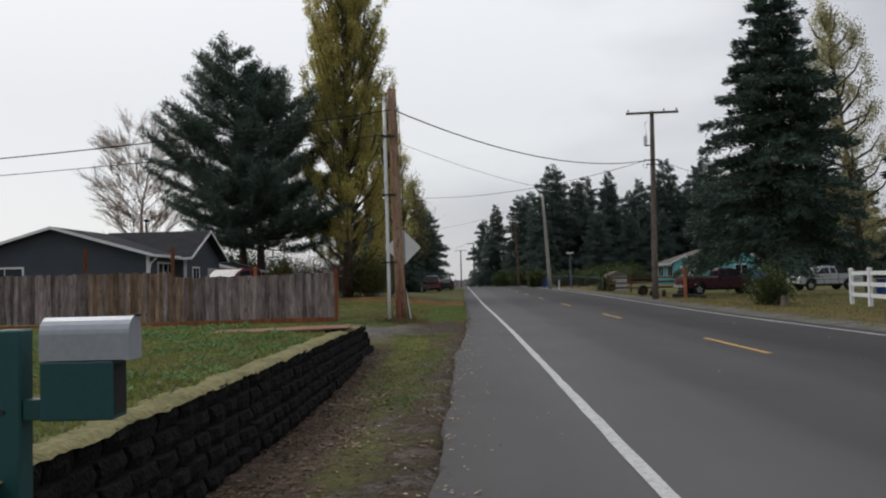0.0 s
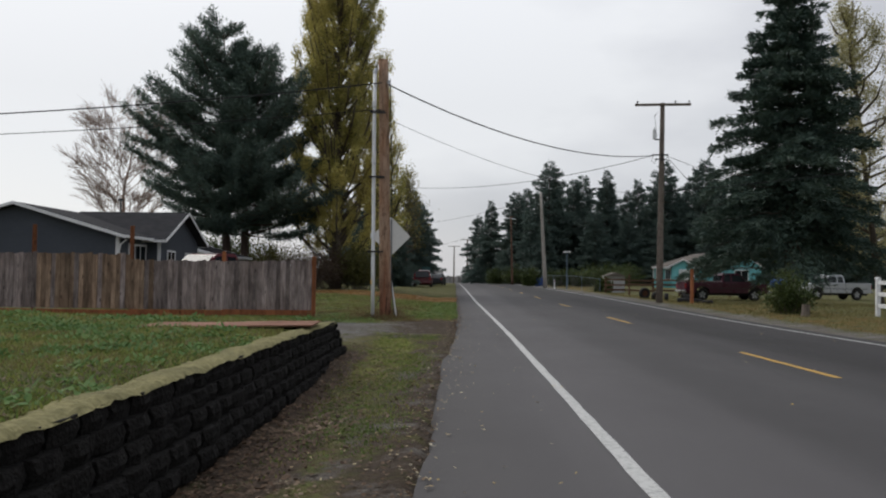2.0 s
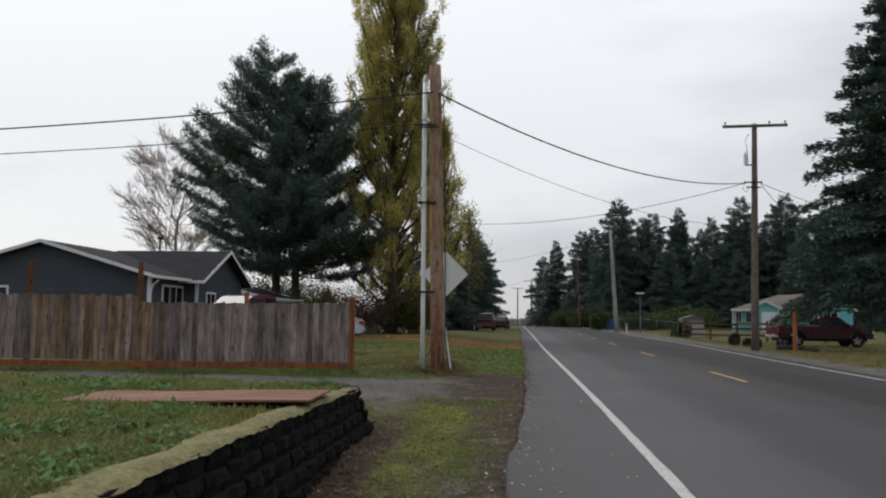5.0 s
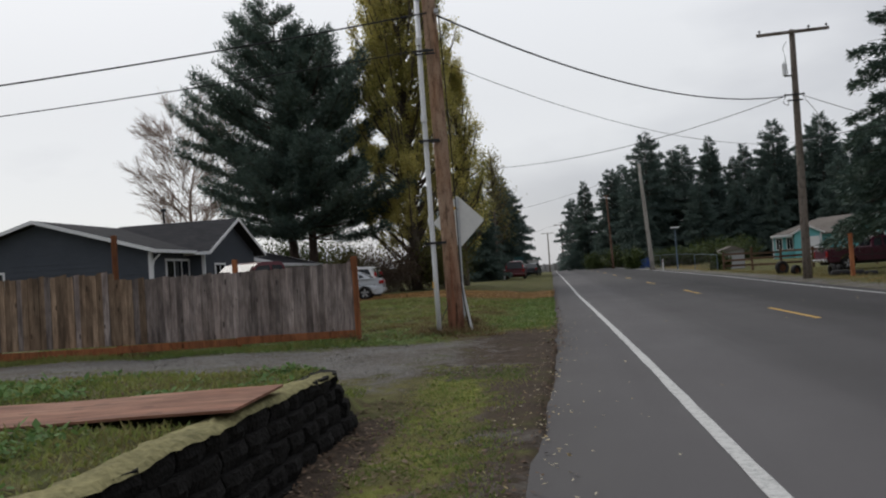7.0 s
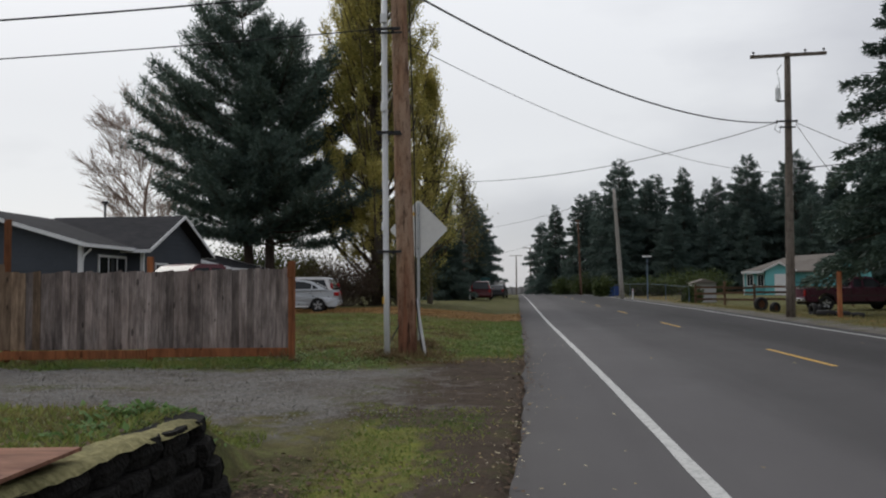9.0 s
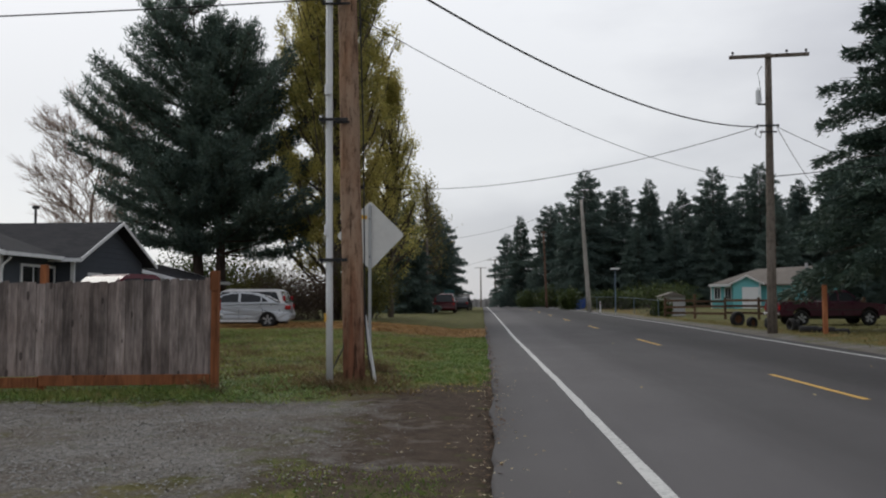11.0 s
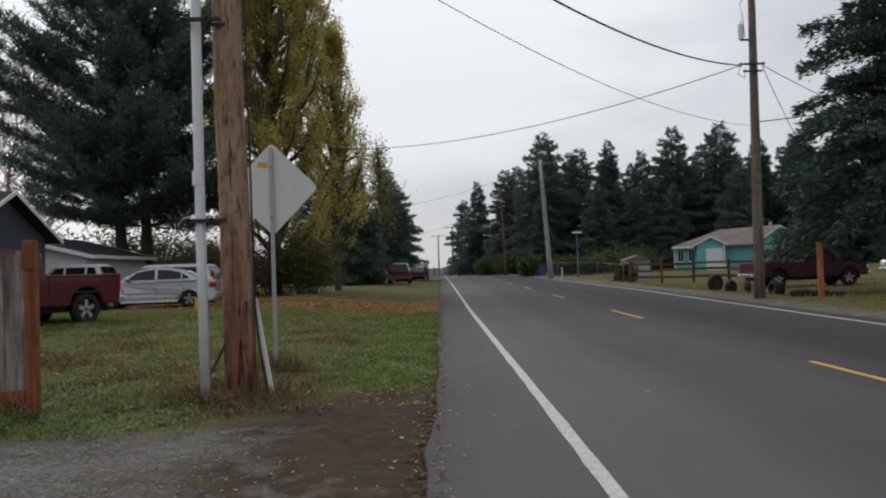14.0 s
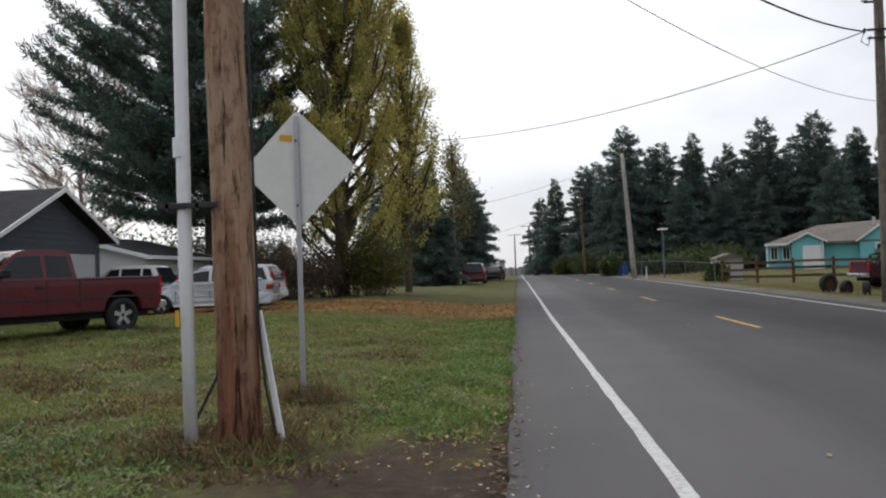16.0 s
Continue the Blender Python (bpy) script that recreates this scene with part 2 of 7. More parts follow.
def bark(name, a, b, ridge=7.0):
    n = Nodes(name, 0.92, 0, 0.15)
    v = n.coord((1, 1, 0.16))
    r, f = n.noise(v, ridge, 6.0, 0.7), n.noise(n.coord(), 22.0, 4.0)
    n.colour(n.mix(r, n.mix(n.math("MULTIPLY", f, 0.4), a, b), b))
    n.bump(r, 0.9, 0.03)
    return n.mat


def pole_wood(name, a, b, c, foot=None):
    """Round timber: weathered skin, short drying cracks, pits and a damp stained foot."""
    n = Nodes(name, 0.9, 0, 0.15)
    grain = n.noise(n.coord((7, 7, 0.5)), 2.0, 7.0, 0.7)
    crack = n.noise(n.coord((13, 13, 0.9)), 1.7, 5.0, 0.75, 0.57, 0.64)
    broad = n.noise(n.coord((1.6, 1.6, 0.5)), 1.6, 4.0, 0.6)
    pits = n.noise(n.coord((7, 7, 3.5)), 1.7, 6.0, 0.75, 0.50, 0.68)
    col = n.mix(grain, a, b)
    col = n.mix(n.math("MULTIPLY", broad, 0.8), col, c)
    if foot:
        sep = n.add("ShaderNodeSeparateXYZ")
        n.link(n.add("ShaderNodeTexCoord").outputs["Object"], sep.inputs[0])
        up = n.add("ShaderNodeMapRange", From_Min=1.75, From_Max=0.55)
        n.link(n.math("ADD", sep.outputs[2], n.math("MULTIPLY", n.math("SUBTRACT", n.noise(n.coord((6, 6, 0.7)), 1.3), 0.5), 1.5)), up.inputs["Value"])
        col = n.mix(n.math("MULTIPLY", up.outputs["Result"], 0.8), col, n.mix(grain, foot, tuple(0.45 * q for q in foot)))
    col = n.mix(n.math("MULTIPLY", pits, 0.7), col, tuple(0.42 * q for q in b))
    col = n.mix(n.math("MULTIPLY", crack, 0.8), col, (0.028, 0.018, 0.012))
    n.colour(col)
    n.bump(n.math("SUBTRACT", n.math("ADD", grain, n.math("MULTIPLY", pits, -0.8)), n.math("MULTIPLY", crack, 2.0)), 0.9, 0.014)
    return n.mat


def siding(name, a, b, pitch=0.18):
    n = Nodes(name, 0.75, 0, 0.25)
    v = n.coord((1, 1, 1), "World")
    broad = n.noise(v, 0.8, 4.0)
    fine = n.noise(n.coord((1, 1, 9), "World"), 6.0, 4.0)
    n.colour(n.mix(n.math("MULTIPLY", n.math("ADD", broad, fine), 0.5), a, b))
    n.bump(fine, 0.2, 0.004)
    return n.mat


def shingle_material(name, a, b):
    n = Nodes(name, 0.93, 0, 0.12)
    v = n.coord((1, 1, 1), "World")
    cell = n.add("ShaderNodeTexVoronoi", Scale=4.5)
    n.link(n.coord((0.8, 0.8, 3.0), "World"), cell.inputs["Vector"])
    broad = n.noise(v, 0.6, 4.0)
    sep = n.add("ShaderNodeSeparateColor")
    n.link(cell.outputs["Color"], sep.inputs[0])
    n.colour(n.mix(n.math("MULTIPLY", n.math("ADD", sep.outputs[0], broad), 0.5), a, b))
    n.bump(cell.outputs["Distance"], 0.4, 0.01)
    return n.mat


def car_paint(name, c, metal=0.0):
    n = Nodes(name, 0.4, metal, 0.3)
    dust = n.noise(n.coord(), 2.2, 5.0, 0.6)
    n.colour(n.mix(n.math("MULTIPLY", dust, 0.3), c, tuple(0.75 * x + 0.012 for x in c)))
    n.rough(dust, 0.22, 0.42)
    n.b.inputs["Coat Weight"].default_value = 0.4
    return n.mat


def clear_glass(name, tint=(0.010, 0.012, 0.014)):
    n = Nodes(name, 0.08, 0, 0.32)
    n.colour(n.mix(n.noise(n.coord(), 1.4), tint, tuple(1.8 * x for x in tint)))
    return n.mat


M = dict(
    asphalt=asphalt_material(),
    white_line=paint_line_material("white_road_paint", (0.50, 0.50, 0.48)),
    yellow_line=paint_line_material("yellow_road_paint", (0.52, 0.31, 0.055)),
    ground=ground_material(),
    block=plain("dark_split_block", (0.004, 0.004, 0.004), (0.022, 0.020, 0.018), 3.0, 28.0, 0.95, 0, 0.12, 0.9, 0.02),
    cap=plain("mossy_cap", (0.085, 0.080, 0.035), (0.31, 0.28, 0.14), 3.5, 22.0, 0.95, 0, 0.1, 0.8, 0.015),
    fence=wood("weathered_fence_board", (0.45, 0.385, 0.355), (0.125, 0.102, 0.094), (0.25, 0.185, 0.155)),
    fence_warm=wood("brown_fence_board", (0.40, 0.295, 0.205), (0.155, 0.105, 0.070), (0.30, 0.19, 0.12)),
    cedar=wood("stained_cedar", (0.36, 0.130, 0.050), (0.22, 0.080, 0.034), (0.27, 0.12, 0.062)),
    rail=wood("old_rail_board", (0.19, 0.11, 0.065), (0.10, 0.058, 0.036), (0.14, 0.10, 0.07), along=0),
    plywood=wood("reddish_plywood", (0.34, 0.155, 0.095), (0.19, 0.082, 0.052), (0.33, 0.20, 0.14), 0.5, along=0, vary=False),
    pole=pole_wood("brown_pole_timber", (0.48, 0.295, 0.185), (0.22, 0.105, 0.058), (0.44, 0.335, 0.25), (0.24, 0.080, 0.040)),
    grey_pole=pole_wood("grey_pole_timber", (0.20, 0.165, 0.135), (0.12, 0.098, 0.080), (0.23, 0.20, 0.17)),
    pale_pole=pole_wood("pale_pole_timber", (0.44, 0.41, 0.37), (0.31, 0.28, 0.25), (0.46, 0.44, 0.40)),
    red_pole=pole_wood("reddish_pole_timber", (0.20, 0.11, 0.075), (0.13, 0.07, 0.05), (0.18, 0.12, 0.09)),
    conduit=plain("pale_grey_conduit", (0.68, 0.69, 0.70), (0.78, 0.79, 0.79), 1.2, 18.0, 0.5, 0.0, 0.4, 0.05),
    galvanised=plain("galvanised_steel", (0.36, 0.38, 0.39), (0.50, 0.51, 0.52), 3.0, 40.0, 0.5, 0.6, 0.5, 0.1),
    sign_back=plain("bare_sign_back", (0.66, 0.66, 0.635), (0.76, 0.76, 0.73), 1.6, 14.0, 0.55, 0.0, 0.4, 0.04),
    sticker=plain("yellow_sticker", (0.62, 0.33, 0.03), (0.70, 0.40, 0.05), 4, 40, 0.5),
    black=plain("black_rubber", (0.012, 0.012, 0.012), (0.028, 0.027, 0.026), 3, 40, 0.8, 0, 0.3, 0.3),
    dark_metal=plain("dark_metal", (0.03, 0.03, 0.032), (0.06, 0.06, 0.06), 4, 30, 0.6, 0.5, 0.4),
    rust=plain("rusty_iron", (0.13, 0.055, 0.025), (0.055, 0.030, 0.020), 5, 30, 0.9, 0.2, 0.3, 0.5),
    rim=plain("alloy_rim", (0.36, 0.37, 0.38), (0.52, 0.52, 0.53), 6, 40, 0.35, 0.7, 0.5),
    chrome=plain("dull_chrome", (0.45, 0.46, 0.47), (0.58, 0.58, 0.59), 5, 40, 0.25, 0.9, 0.5, 0.03),
    glass=clear_glass("dark_window_glass"),
    lamp_red=plain("red_lamp_lens", (0.28, 0.012, 0.014), (0.36, 0.02, 0.02), 6, 50, 0.25),
    lamp_clear=plain("clear_lamp_lens", (0.55, 0.56, 0.57), (0.68, 0.68, 0.69), 6, 50, 0.2),
    red_paint=car_paint("red_car_paint", (0.095, 0.006, 0.014)),
    maroon_paint=car_paint("maroon_car_paint", (0.060, 0.006, 0.022)),
    silver_paint=car_paint("silver_car_paint", (0.44, 0.455, 0.47), 0.5),
    white_paint=car_paint("white_car_paint", (0.66, 0.66, 0.65)),
    black_paint=car_paint("black_car_paint", (0.014, 0.015, 0.02)),
    mail_green=plain("dark_green_painted_wood", (0.013, 0.064, 0.066), (0.022, 0.086, 0.086), 2.5, 30, 0.55, 0, 0.4, 0.15, 0.002),
    mail_steel=plain("galvanised_mailbox_steel", (0.33, 0.35, 0.38), (0.44, 0.46, 0.49), 2.0, 26, 0.42, 0.35, 0.5, 0.05),
    house_grey=siding("slate_grey_siding", (0.052, 0.060, 0.074), (0.078, 0.088, 0.104)),
    teal=siding("teal_siding", (0.14, 0.43, 0.46), (0.20, 0.52, 0.54)),
    pale_wall=siding("pale_grey_siding", (0.36, 0.37, 0.38), (0.46, 0.46, 0.46)),
    trim=plain("white_trim_paint", (0.66, 0.67, 0.68), (0.78, 0.78, 0.78), 1.5, 20, 0.6, 0, 0.35, 0.05),
    vinyl=plain("white_vinyl", (0.72, 0.73, 0.74), (0.82, 0.82, 0.82), 1.2, 20, 0.45, 0, 0.4, 0.03),
    dark_roof=shingle_material("dark_shingle", (0.017, 0.0175, 0.021), (0.034, 0.034, 0.038)),
    pale_roof=plain("pale_metal_roof", (0.52, 0.53, 0.54), (0.64, 0.64, 0.64), 0.8, 12, 0.55, 0.0, 0.4, 0.05),
    white_wall=siding("white_siding", (0.58, 0.60, 0.58), (0.68, 0.69, 0.67)),
    brown_roof=shingle_material("grey_brown_shingle", (0.13, 0.115, 0.10), (0.19, 0.17, 0.15)),
    pine_needle=foliage("pine_needle", [(0.050, 0.080, 0.070), (0.092, 0.136, 0.110), (0.155, 0.205, 0.160)], 0.6, 0.55, 0.22),
    spruce_needle=foliage("spruce_needle", [(0.036, 0.062, 0.054), (0.066, 0.104, 0.082), (0.112, 0.156, 0.110)], 0.6, 0.55, 0.12),
    # far conifers: distance haze put into the needle colour, paler and bluer
    hazed_needle=foliage("hazed_conifer_needle", [(0.055, 0.086, 0.080), (0.088, 0.128, 0.110), (0.130, 0.172, 0.138)], 0.25, 0.6, 0.2),
    poplar_leaf=foliage("autumn_poplar_leaf", [(0.19, 0.195, 0.065), (0.35, 0.335, 0.105), (0.52, 0.455, 0.14), (0.63, 0.54, 0.19), (0.68, 0.59, 0.30)], 0.22, 0.5, 0.48),
    birch_leaf=foliage("thin_yellow_leaf", [(0.13, 0.13, 0.05), (0.22, 0.20, 0.08), (0.30, 0.26, 0.10)], 0.3, 0.55, 0.35),
    olive_leaf=foliage("olive_autumn_leaf", [(0.055, 0.060, 0.020), (0.115, 0.115, 0.034), (0.20, 0.18, 0.050)], 0.5, 0.55, 0.3),
    pale_leaf=foliage("pale_yellow_leaf", [(0.26, 0.26, 0.13), (0.42, 0.39, 0.19), (0.56, 0.51, 0.30)], 0.3, 0.55, 0.5),
    shrub_leaf=foliage("brown_shrub_leaf", [(0.050, 0.034, 0.025), (0.090, 0.060, 0.042), (0.125, 0.100, 0.055)], 0.5, 0.6, 0.2),
    green_shrub=foliage("green_shrub_leaf", [(0.026, 0.048, 0.014), (0.060, 0.085, 0.022), (0.10, 0.12, 0.035)], 0.5, 0.55, 0.25),
    weed=foliage("broad_weed_leaf", [(0.068, 0.130, 0.042), (0.122, 0.210, 0.066), (0.20, 0.295, 0.105)], 1.2, 0.8, 0.3),
    blade=foliage("grass_blade", [(0.058, 0.066, 0.025), (0.122, 0.158, 0.042), (0.208, 0.245, 0.063), (0.28, 0.27, 0.095), (0.31, 0.225, 0.125)], 0.9, 0.55, 0.3, 4.5),
    dry_blade=foliage("dry_grass_blade", [(0.10, 0.10, 0.035), (0.19, 0.17, 0.065), (0.28, 0.23, 0.10)], 0.6, 0.6, 0.3),
    brown_blade=foliage("brown_dead_grass", [(0.050, 0.036, 0.018), (0.11, 0.078, 0.038), (0.19, 0.135, 0.066), (0.23, 0.20, 0.075)], 0.8, 0.8, 0.2, 3.0),
    fallen=foliage("fallen_leaf", [(0.20, 0.12, 0.035), (0.34, 0.22, 0.06), (0.44, 0.33, 0.12), (0.40, 0.36, 0.26)], 0.5, 0.7, 0.1),
    orange_fallen=foliage("orange_fallen_leaf", [(0.13, 0.065, 0.025), (0.25, 0.13, 0.045), (0.36, 0.21, 0.070), (0.42, 0.29, 0.12)], 0.5, 0.7, 0.1),
    pale_fallen=foliage("pale_fallen_leaf", [(0.19, 0.13, 0.06), (0.33, 0.25, 0.12), (0.46, 0.40, 0.26), (0.52, 0.48, 0.38)], 0.5, 0.7, 0.1),
    stone=plain("grey_gravel_stone", (0.09, 0.09, 0.088), (0.30, 0.295, 0.28), 9.0, 45.0, 0.9, 0, 0.2),
    dead_leaf=foliage("dead_brown_leaf", [(0.034, 0.021, 0.014), (0.075, 0.045, 0.027), (0.135, 0.086, 0.052), (0.32, 0.25, 0.18)], 0.8, 0.8, 0.1),
    bark=bark("grey_brown_bark", (0.15, 0.12, 0.10), (0.06, 0.047, 0.038)),
    pine_bark=bark("pine_bark", (0.13, 0.095, 0.080), (0.05, 0.037, 0.030)),
    bare_bark=bark("pale_twig_bark", (0.44, 0.34, 0.28), (0.28, 0.20, 0.165)),
    poplar_bark=bark("poplar_bark", (0.17, 0.14, 0.11), (0.075, 0.062, 0.050)),
    fresh_blade=foliage("fresh_grass_blade", [(0.062, 0.085, 0.026), (0.100, 0.155, 0.036), (0.150, 0.225, 0.054), (0.23, 0.28, 0.085)], 1.1, 0.5, 0.35, 3.5),
    blue=plain("blue_plastic", (0.018, 0.060, 0.24), (0.03, 0.085, 0.30), 3, 30, 0.5),
    bluepole=plain("blue_grey_post", (0.10, 0.15, 0.20), (0.15, 0.20, 0.25), 3, 30, 0.6),
    # pale grey of the distant tree lines has the air's haze painted in
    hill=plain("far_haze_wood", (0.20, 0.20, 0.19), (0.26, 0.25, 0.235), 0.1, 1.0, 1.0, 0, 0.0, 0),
    wire=plain("black_cable", (0.02, 0.02, 0.022), (0.04, 0.04, 0.042), 2, 30, 0.7),
)


# ---- builders ----
rng = np.random.default_rng(7)


def mesh_np(name, verts, faces):
    verts, faces = np.asarray(verts, dtype=np.float32), np.asarray(faces, dtype=np.int32)
    me = bpy.data.meshes.new(name)
    k = faces.shape[1]
    me.vertices.add(len(verts))
    me.vertices.foreach_set("co", verts.ravel())
    me.loops.add(faces.size)
    me.loops.foreach_set("vertex_index", faces.ravel())
    me.polygons.add(len(faces))
    me.polygons.foreach_set("loop_start", np.arange(0, faces.size, k, dtype=np.int32))
    me.update(calc_edges=True)
    return me


def part(name, bm, material, parent=None, label="", smooth=False):
    """Links a bmesh (or a ready mesh) as one object under a thing or part."""
    if isinstance(bm, bmesh.types.BMesh):
        me = bpy.data.meshes.new(name)
        bm.to_mesh(me)
        bm.free()
    else:
        me = bm
    if smooth:
        me.polygons.foreach_set("use_smooth", [True] * len(me.polygons))
    if material and not me.materials:
        me.materials.append(material)
    ob = new(name, me)
    if parent is not None:
        ob.parent = parent
    if label:
        ob["label"] = label
    return ob


def thing(name, m, label, category, group="", kind=""):
    ob = new(name)
    ob.matrix_world = m if isinstance(m, Matrix) else pose(*m)
    return tagged(ob, label, category, group, kind)


def box(x0, x1, y0, y1, z0, z1, bevel=0.0, bm=None):
    bm = bm or bmesh.new()
    m = Matrix.LocRotScale(((x0 + x1) / 2, (y0 + y1) / 2, (z0 + z1) / 2), None, (abs(x1 - x0), abs(y1 - y0), abs(z1 - z0)))
    r = bmesh.ops.create_cube(bm, size=1, matrix=m)
    if bevel:
        es = list({e for v in r["verts"] for e in v.link_edges})
        bmesh.ops.bevel(bm, geom=es, offset=bevel, segments=1, affect="EDGES")
    return bm


def rod(a, b, r0, r1=None, sides=12, bm=None, rings=1, wob=0.0):
    """A tapered round bar from a to b."""
    bm = bm or bmesh.new()
    a, b = Vector(a), Vector(b)
    r1 = r0 if r1 is None else r1
    q = (b - a).to_track_quat("Z", "Y").to_matrix()
    loops = []
    for i in range(rings + 1):
        f = i / rings
        c, r = a.lerp(b, f), r0 + (r1 - r0) * f
        if wob:
            c = c + Vector((rng.normal() * wob, rng.normal() * wob, 0))
        loops.append([bm.verts.new(c + q @ Vector((r * math.cos(2 * math.pi * k / sides), r * math.sin(2 * math.pi * k / sides), 0))) for k in range(sides)])
    for p, n in zip(loops, loops[1:]):
        for k in range(sides):
            bm.faces.new((p[k], p[(k + 1) % sides], n[(k + 1) % sides], n[k]))
    bm.faces.new(loops[0][::-1])
    bm.faces.new(loops[-1])
    return bm


def tube(points, radius, sides=6, bm=None, radii=None):
    bm = bm or bmesh.new()
    pts = [Vector(p) for p in points]
    loops = []
    for i, p in enumerate(pts):
        d = pts[min(i + 1, len(pts) - 1)] - pts[max(i - 1, 0)]
        q = d.to_track_quat("Z", "Y").to_matrix()
        r = radii[i] if radii else radius
        loops.append([bm.verts.new(p + q @ Vector((r * math.cos(2 * math.pi * k / sides), r * math.sin(2 * math.pi * k / sides), 0))) for k in range(sides)])
    for p, n in zip(loops, loops[1:]):
        for k in range(sides):
            bm.faces.new((p[k], p[(k + 1) % sides], n[(k + 1) % sides], n[k]))
    bm.faces.new(loops[0][::-1])
    bm.faces.new(loops[-1])
    return bm


def prism(profile, y0, y1, bm=None, bevel=0.0, taper=None):
    """A side profile of (x, z) drawn across the width; taper(x, z) gives the inset of the sides at a point."""
    bm = bm or bmesh.new()
    ins = taper or (lambda x, z: 0.0)
    a = [bm.verts.new((x, y0 + ins(x, z), z)) for x, z in profile]
    b = [bm.verts.new((x, y1 - ins(x, z), z)) for x, z in profile]
    n = len(profile)
    faces = [bm.faces.new(a), bm.faces.new(b[::-1])]
    for i in range(n):
        faces.append(bm.faces.new((a[(i + 1) % n], a[i], b[i], b[(i + 1) % n])))
    bmesh.ops.recalc_face_normals(bm, faces=bm.faces)
    if bevel:
        es = [e for e in bm.edges if e.calc_face_angle(0) > 0.3]
        bmesh.ops.bevel(bm, geom=es, offset=bevel, segments=2, affect="EDGES")
    return bm


def smooth01(a, b, v):
    t = np.clip((v - a) / (b - a), 0, 1)
    return t * t * (3 - 2 * t)


# ---- the lie of the land ----
def road_rise(y):
    """Height of the road along its length: level, a low rise, then falling away."""
    return 0.22 * smooth01(42, 110, y) - 0.22 * smooth01(150, 230, y) - 9.0 * smooth01(165, 420, y)


def road_top(x, y):
    tilt = 0.20 * smooth01(24, 58, y) * np.clip((x - 3.0) / 6.0, 0, 1)
    return road_rise(y) + 0.07 * (1 - np.clip(np.abs(x - 5.0) / 4.5, 0, 1)) + tilt


def bend(y):
    """The road eases to the left further on."""
    return -0.20 * smooth01(18, 55, y) - 0.006 * np.maximum(y - 55, 0)


def left_edge(y):
    return 0.20 + 0.26 * smooth01(11, 28, y) + 0.5 * (bend(y) - bend(30.0)) * (np.asarray(y) > 30)


def land(x, y):
    """Height of the open ground at a place."""
    x, y = np.asarray(x, dtype=float), np.asarray(y, dtype=float)
    z = road_rise(y) - 0.05
    left = smooth01(0.2, -0.7, x)
    ditch = -0.10 * left * (1 - smooth01(19.0, 21.5, y))
    lawn = left * smooth01(27, 43, y) * smooth01(-1.0, -5.5, x) * 0.26 * (1 - 0.5 * smooth01(50, 90, y)) + left * smooth01(27, 31, y) * 0.10 * smooth01(-0.8, -2.0, x)
    hollow = -0.35 * np.exp(-(((x + 2.2) / 1.6) ** 2 + ((y - 58) / 2.0) ** 2))
    yard = 0.56 * smooth01(-1.78, -1.96, x) * (1 - smooth01(18.75, 20.3, y + 0.12 * (x + 2)))
    right = 0.10 * smooth01(9.5, 11.5, x) + 0.20 * smooth01(24, 58, y) * smooth01(7, 10, x)
    dip = -0.34 * smooth01(10.3, 13.2, x) * smooth01(41, 52, y) * (1 - smooth01(78, 96, y))
    under = -0.18 * smooth01(left_edge(y) - 0.06, left_edge(y) + 0.12, x) * smooth01(9.35, 9.15, x)
    bumps = 0.03 * np.sin(x * 1.7 + np.sin(y * 0.9)) * np.cos(y * 1.3 + x * 0.4) * np.clip((np.abs(x - 4.8) - 4.7) / 1.5, 0, 1)
    tufts = 0.014 * np.sin(x * 11 + 2.3 * np.sin(y * 4.1)) * np.sin(y * 9.3 + 1.9 * np.sin(x * 5.2)) * smooth01(0.0, -0.4, x)
    foot = -0.15 * smooth01(-0.65, -1.25, x) * smooth01(-1.95, -1.75, x) * (1 - smooth01(12.5, 18.0, y))
    return z + foot + ditch + lawn + hollow + yard + right + dip + under + bumps + tufts


def land1(x, y):
    return float(land(x, y))


def grid_axis(stops):
    out = []
    for (a, b, step) in stops:
        out.extend(np.arange(a, b - 1e-6, step))
    out.append(stops[-1][1])
    return np.array(out)


gx = grid_axis([(-900, -100, 80), (-100, -24, 4), (-24, -10, 0.5), (-10, 0.8, 0.14), (0.8, 9.0, 1.0), (9.0, 14, 0.25), (14, 40, 1.0), (40, 100, 5), (100, 900, 80)])
gy = grid_axis([(-300, -20, 35), (-20, 2, 1.0), (2, 34, 0.16), (34, 70, 0.4), (70, 200, 3), (200, 500, 15), (500, 2500, 200)])
GX, GY = np.meshgrid(gx, gy)
GZ = land(GX, GY)
nx, ny = len(gx), len(gy)
idx = np.arange(nx * ny).reshape(ny, nx)
gfaces = np.stack([idx[:-1, :-1], idx[:-1, 1:], idx[1:, 1:], idx[1:, :-1]], -1).reshape(-1, 4)
ground_mesh = mesh_np("ground", np.stack([GX, GY, GZ], -1).reshape(-1, 3), gfaces)
wav = np.sin(GX * 0.9 + 1.3 * np.sin(GY * 0.23)) * 0.35
drive = smooth01(21.2, 22.2, GY + wav) * (1 - smooth01(26.2, 27.4, GY + wav)) * smooth01(0.5, 0.0, GX)
drive = np.maximum(drive, 0.55 * smooth01(19.6, 21.4, GY) * (1 - smooth01(26.8, 27.8, GY)) * smooth01(0.5, -0.3, GX) * smooth01(-5.0, -2.5, GX))
rut_grass = np.exp(-(((GY + wav) - 24.2) / 0.35) ** 2) * smooth01(-3.0, -5.0, GX)
drive = drive * (1 - 0.6 * rut_grass) * (0.15 + 0.85 * smooth01(-0.3, -2.8, GX + 0.5 * wav))
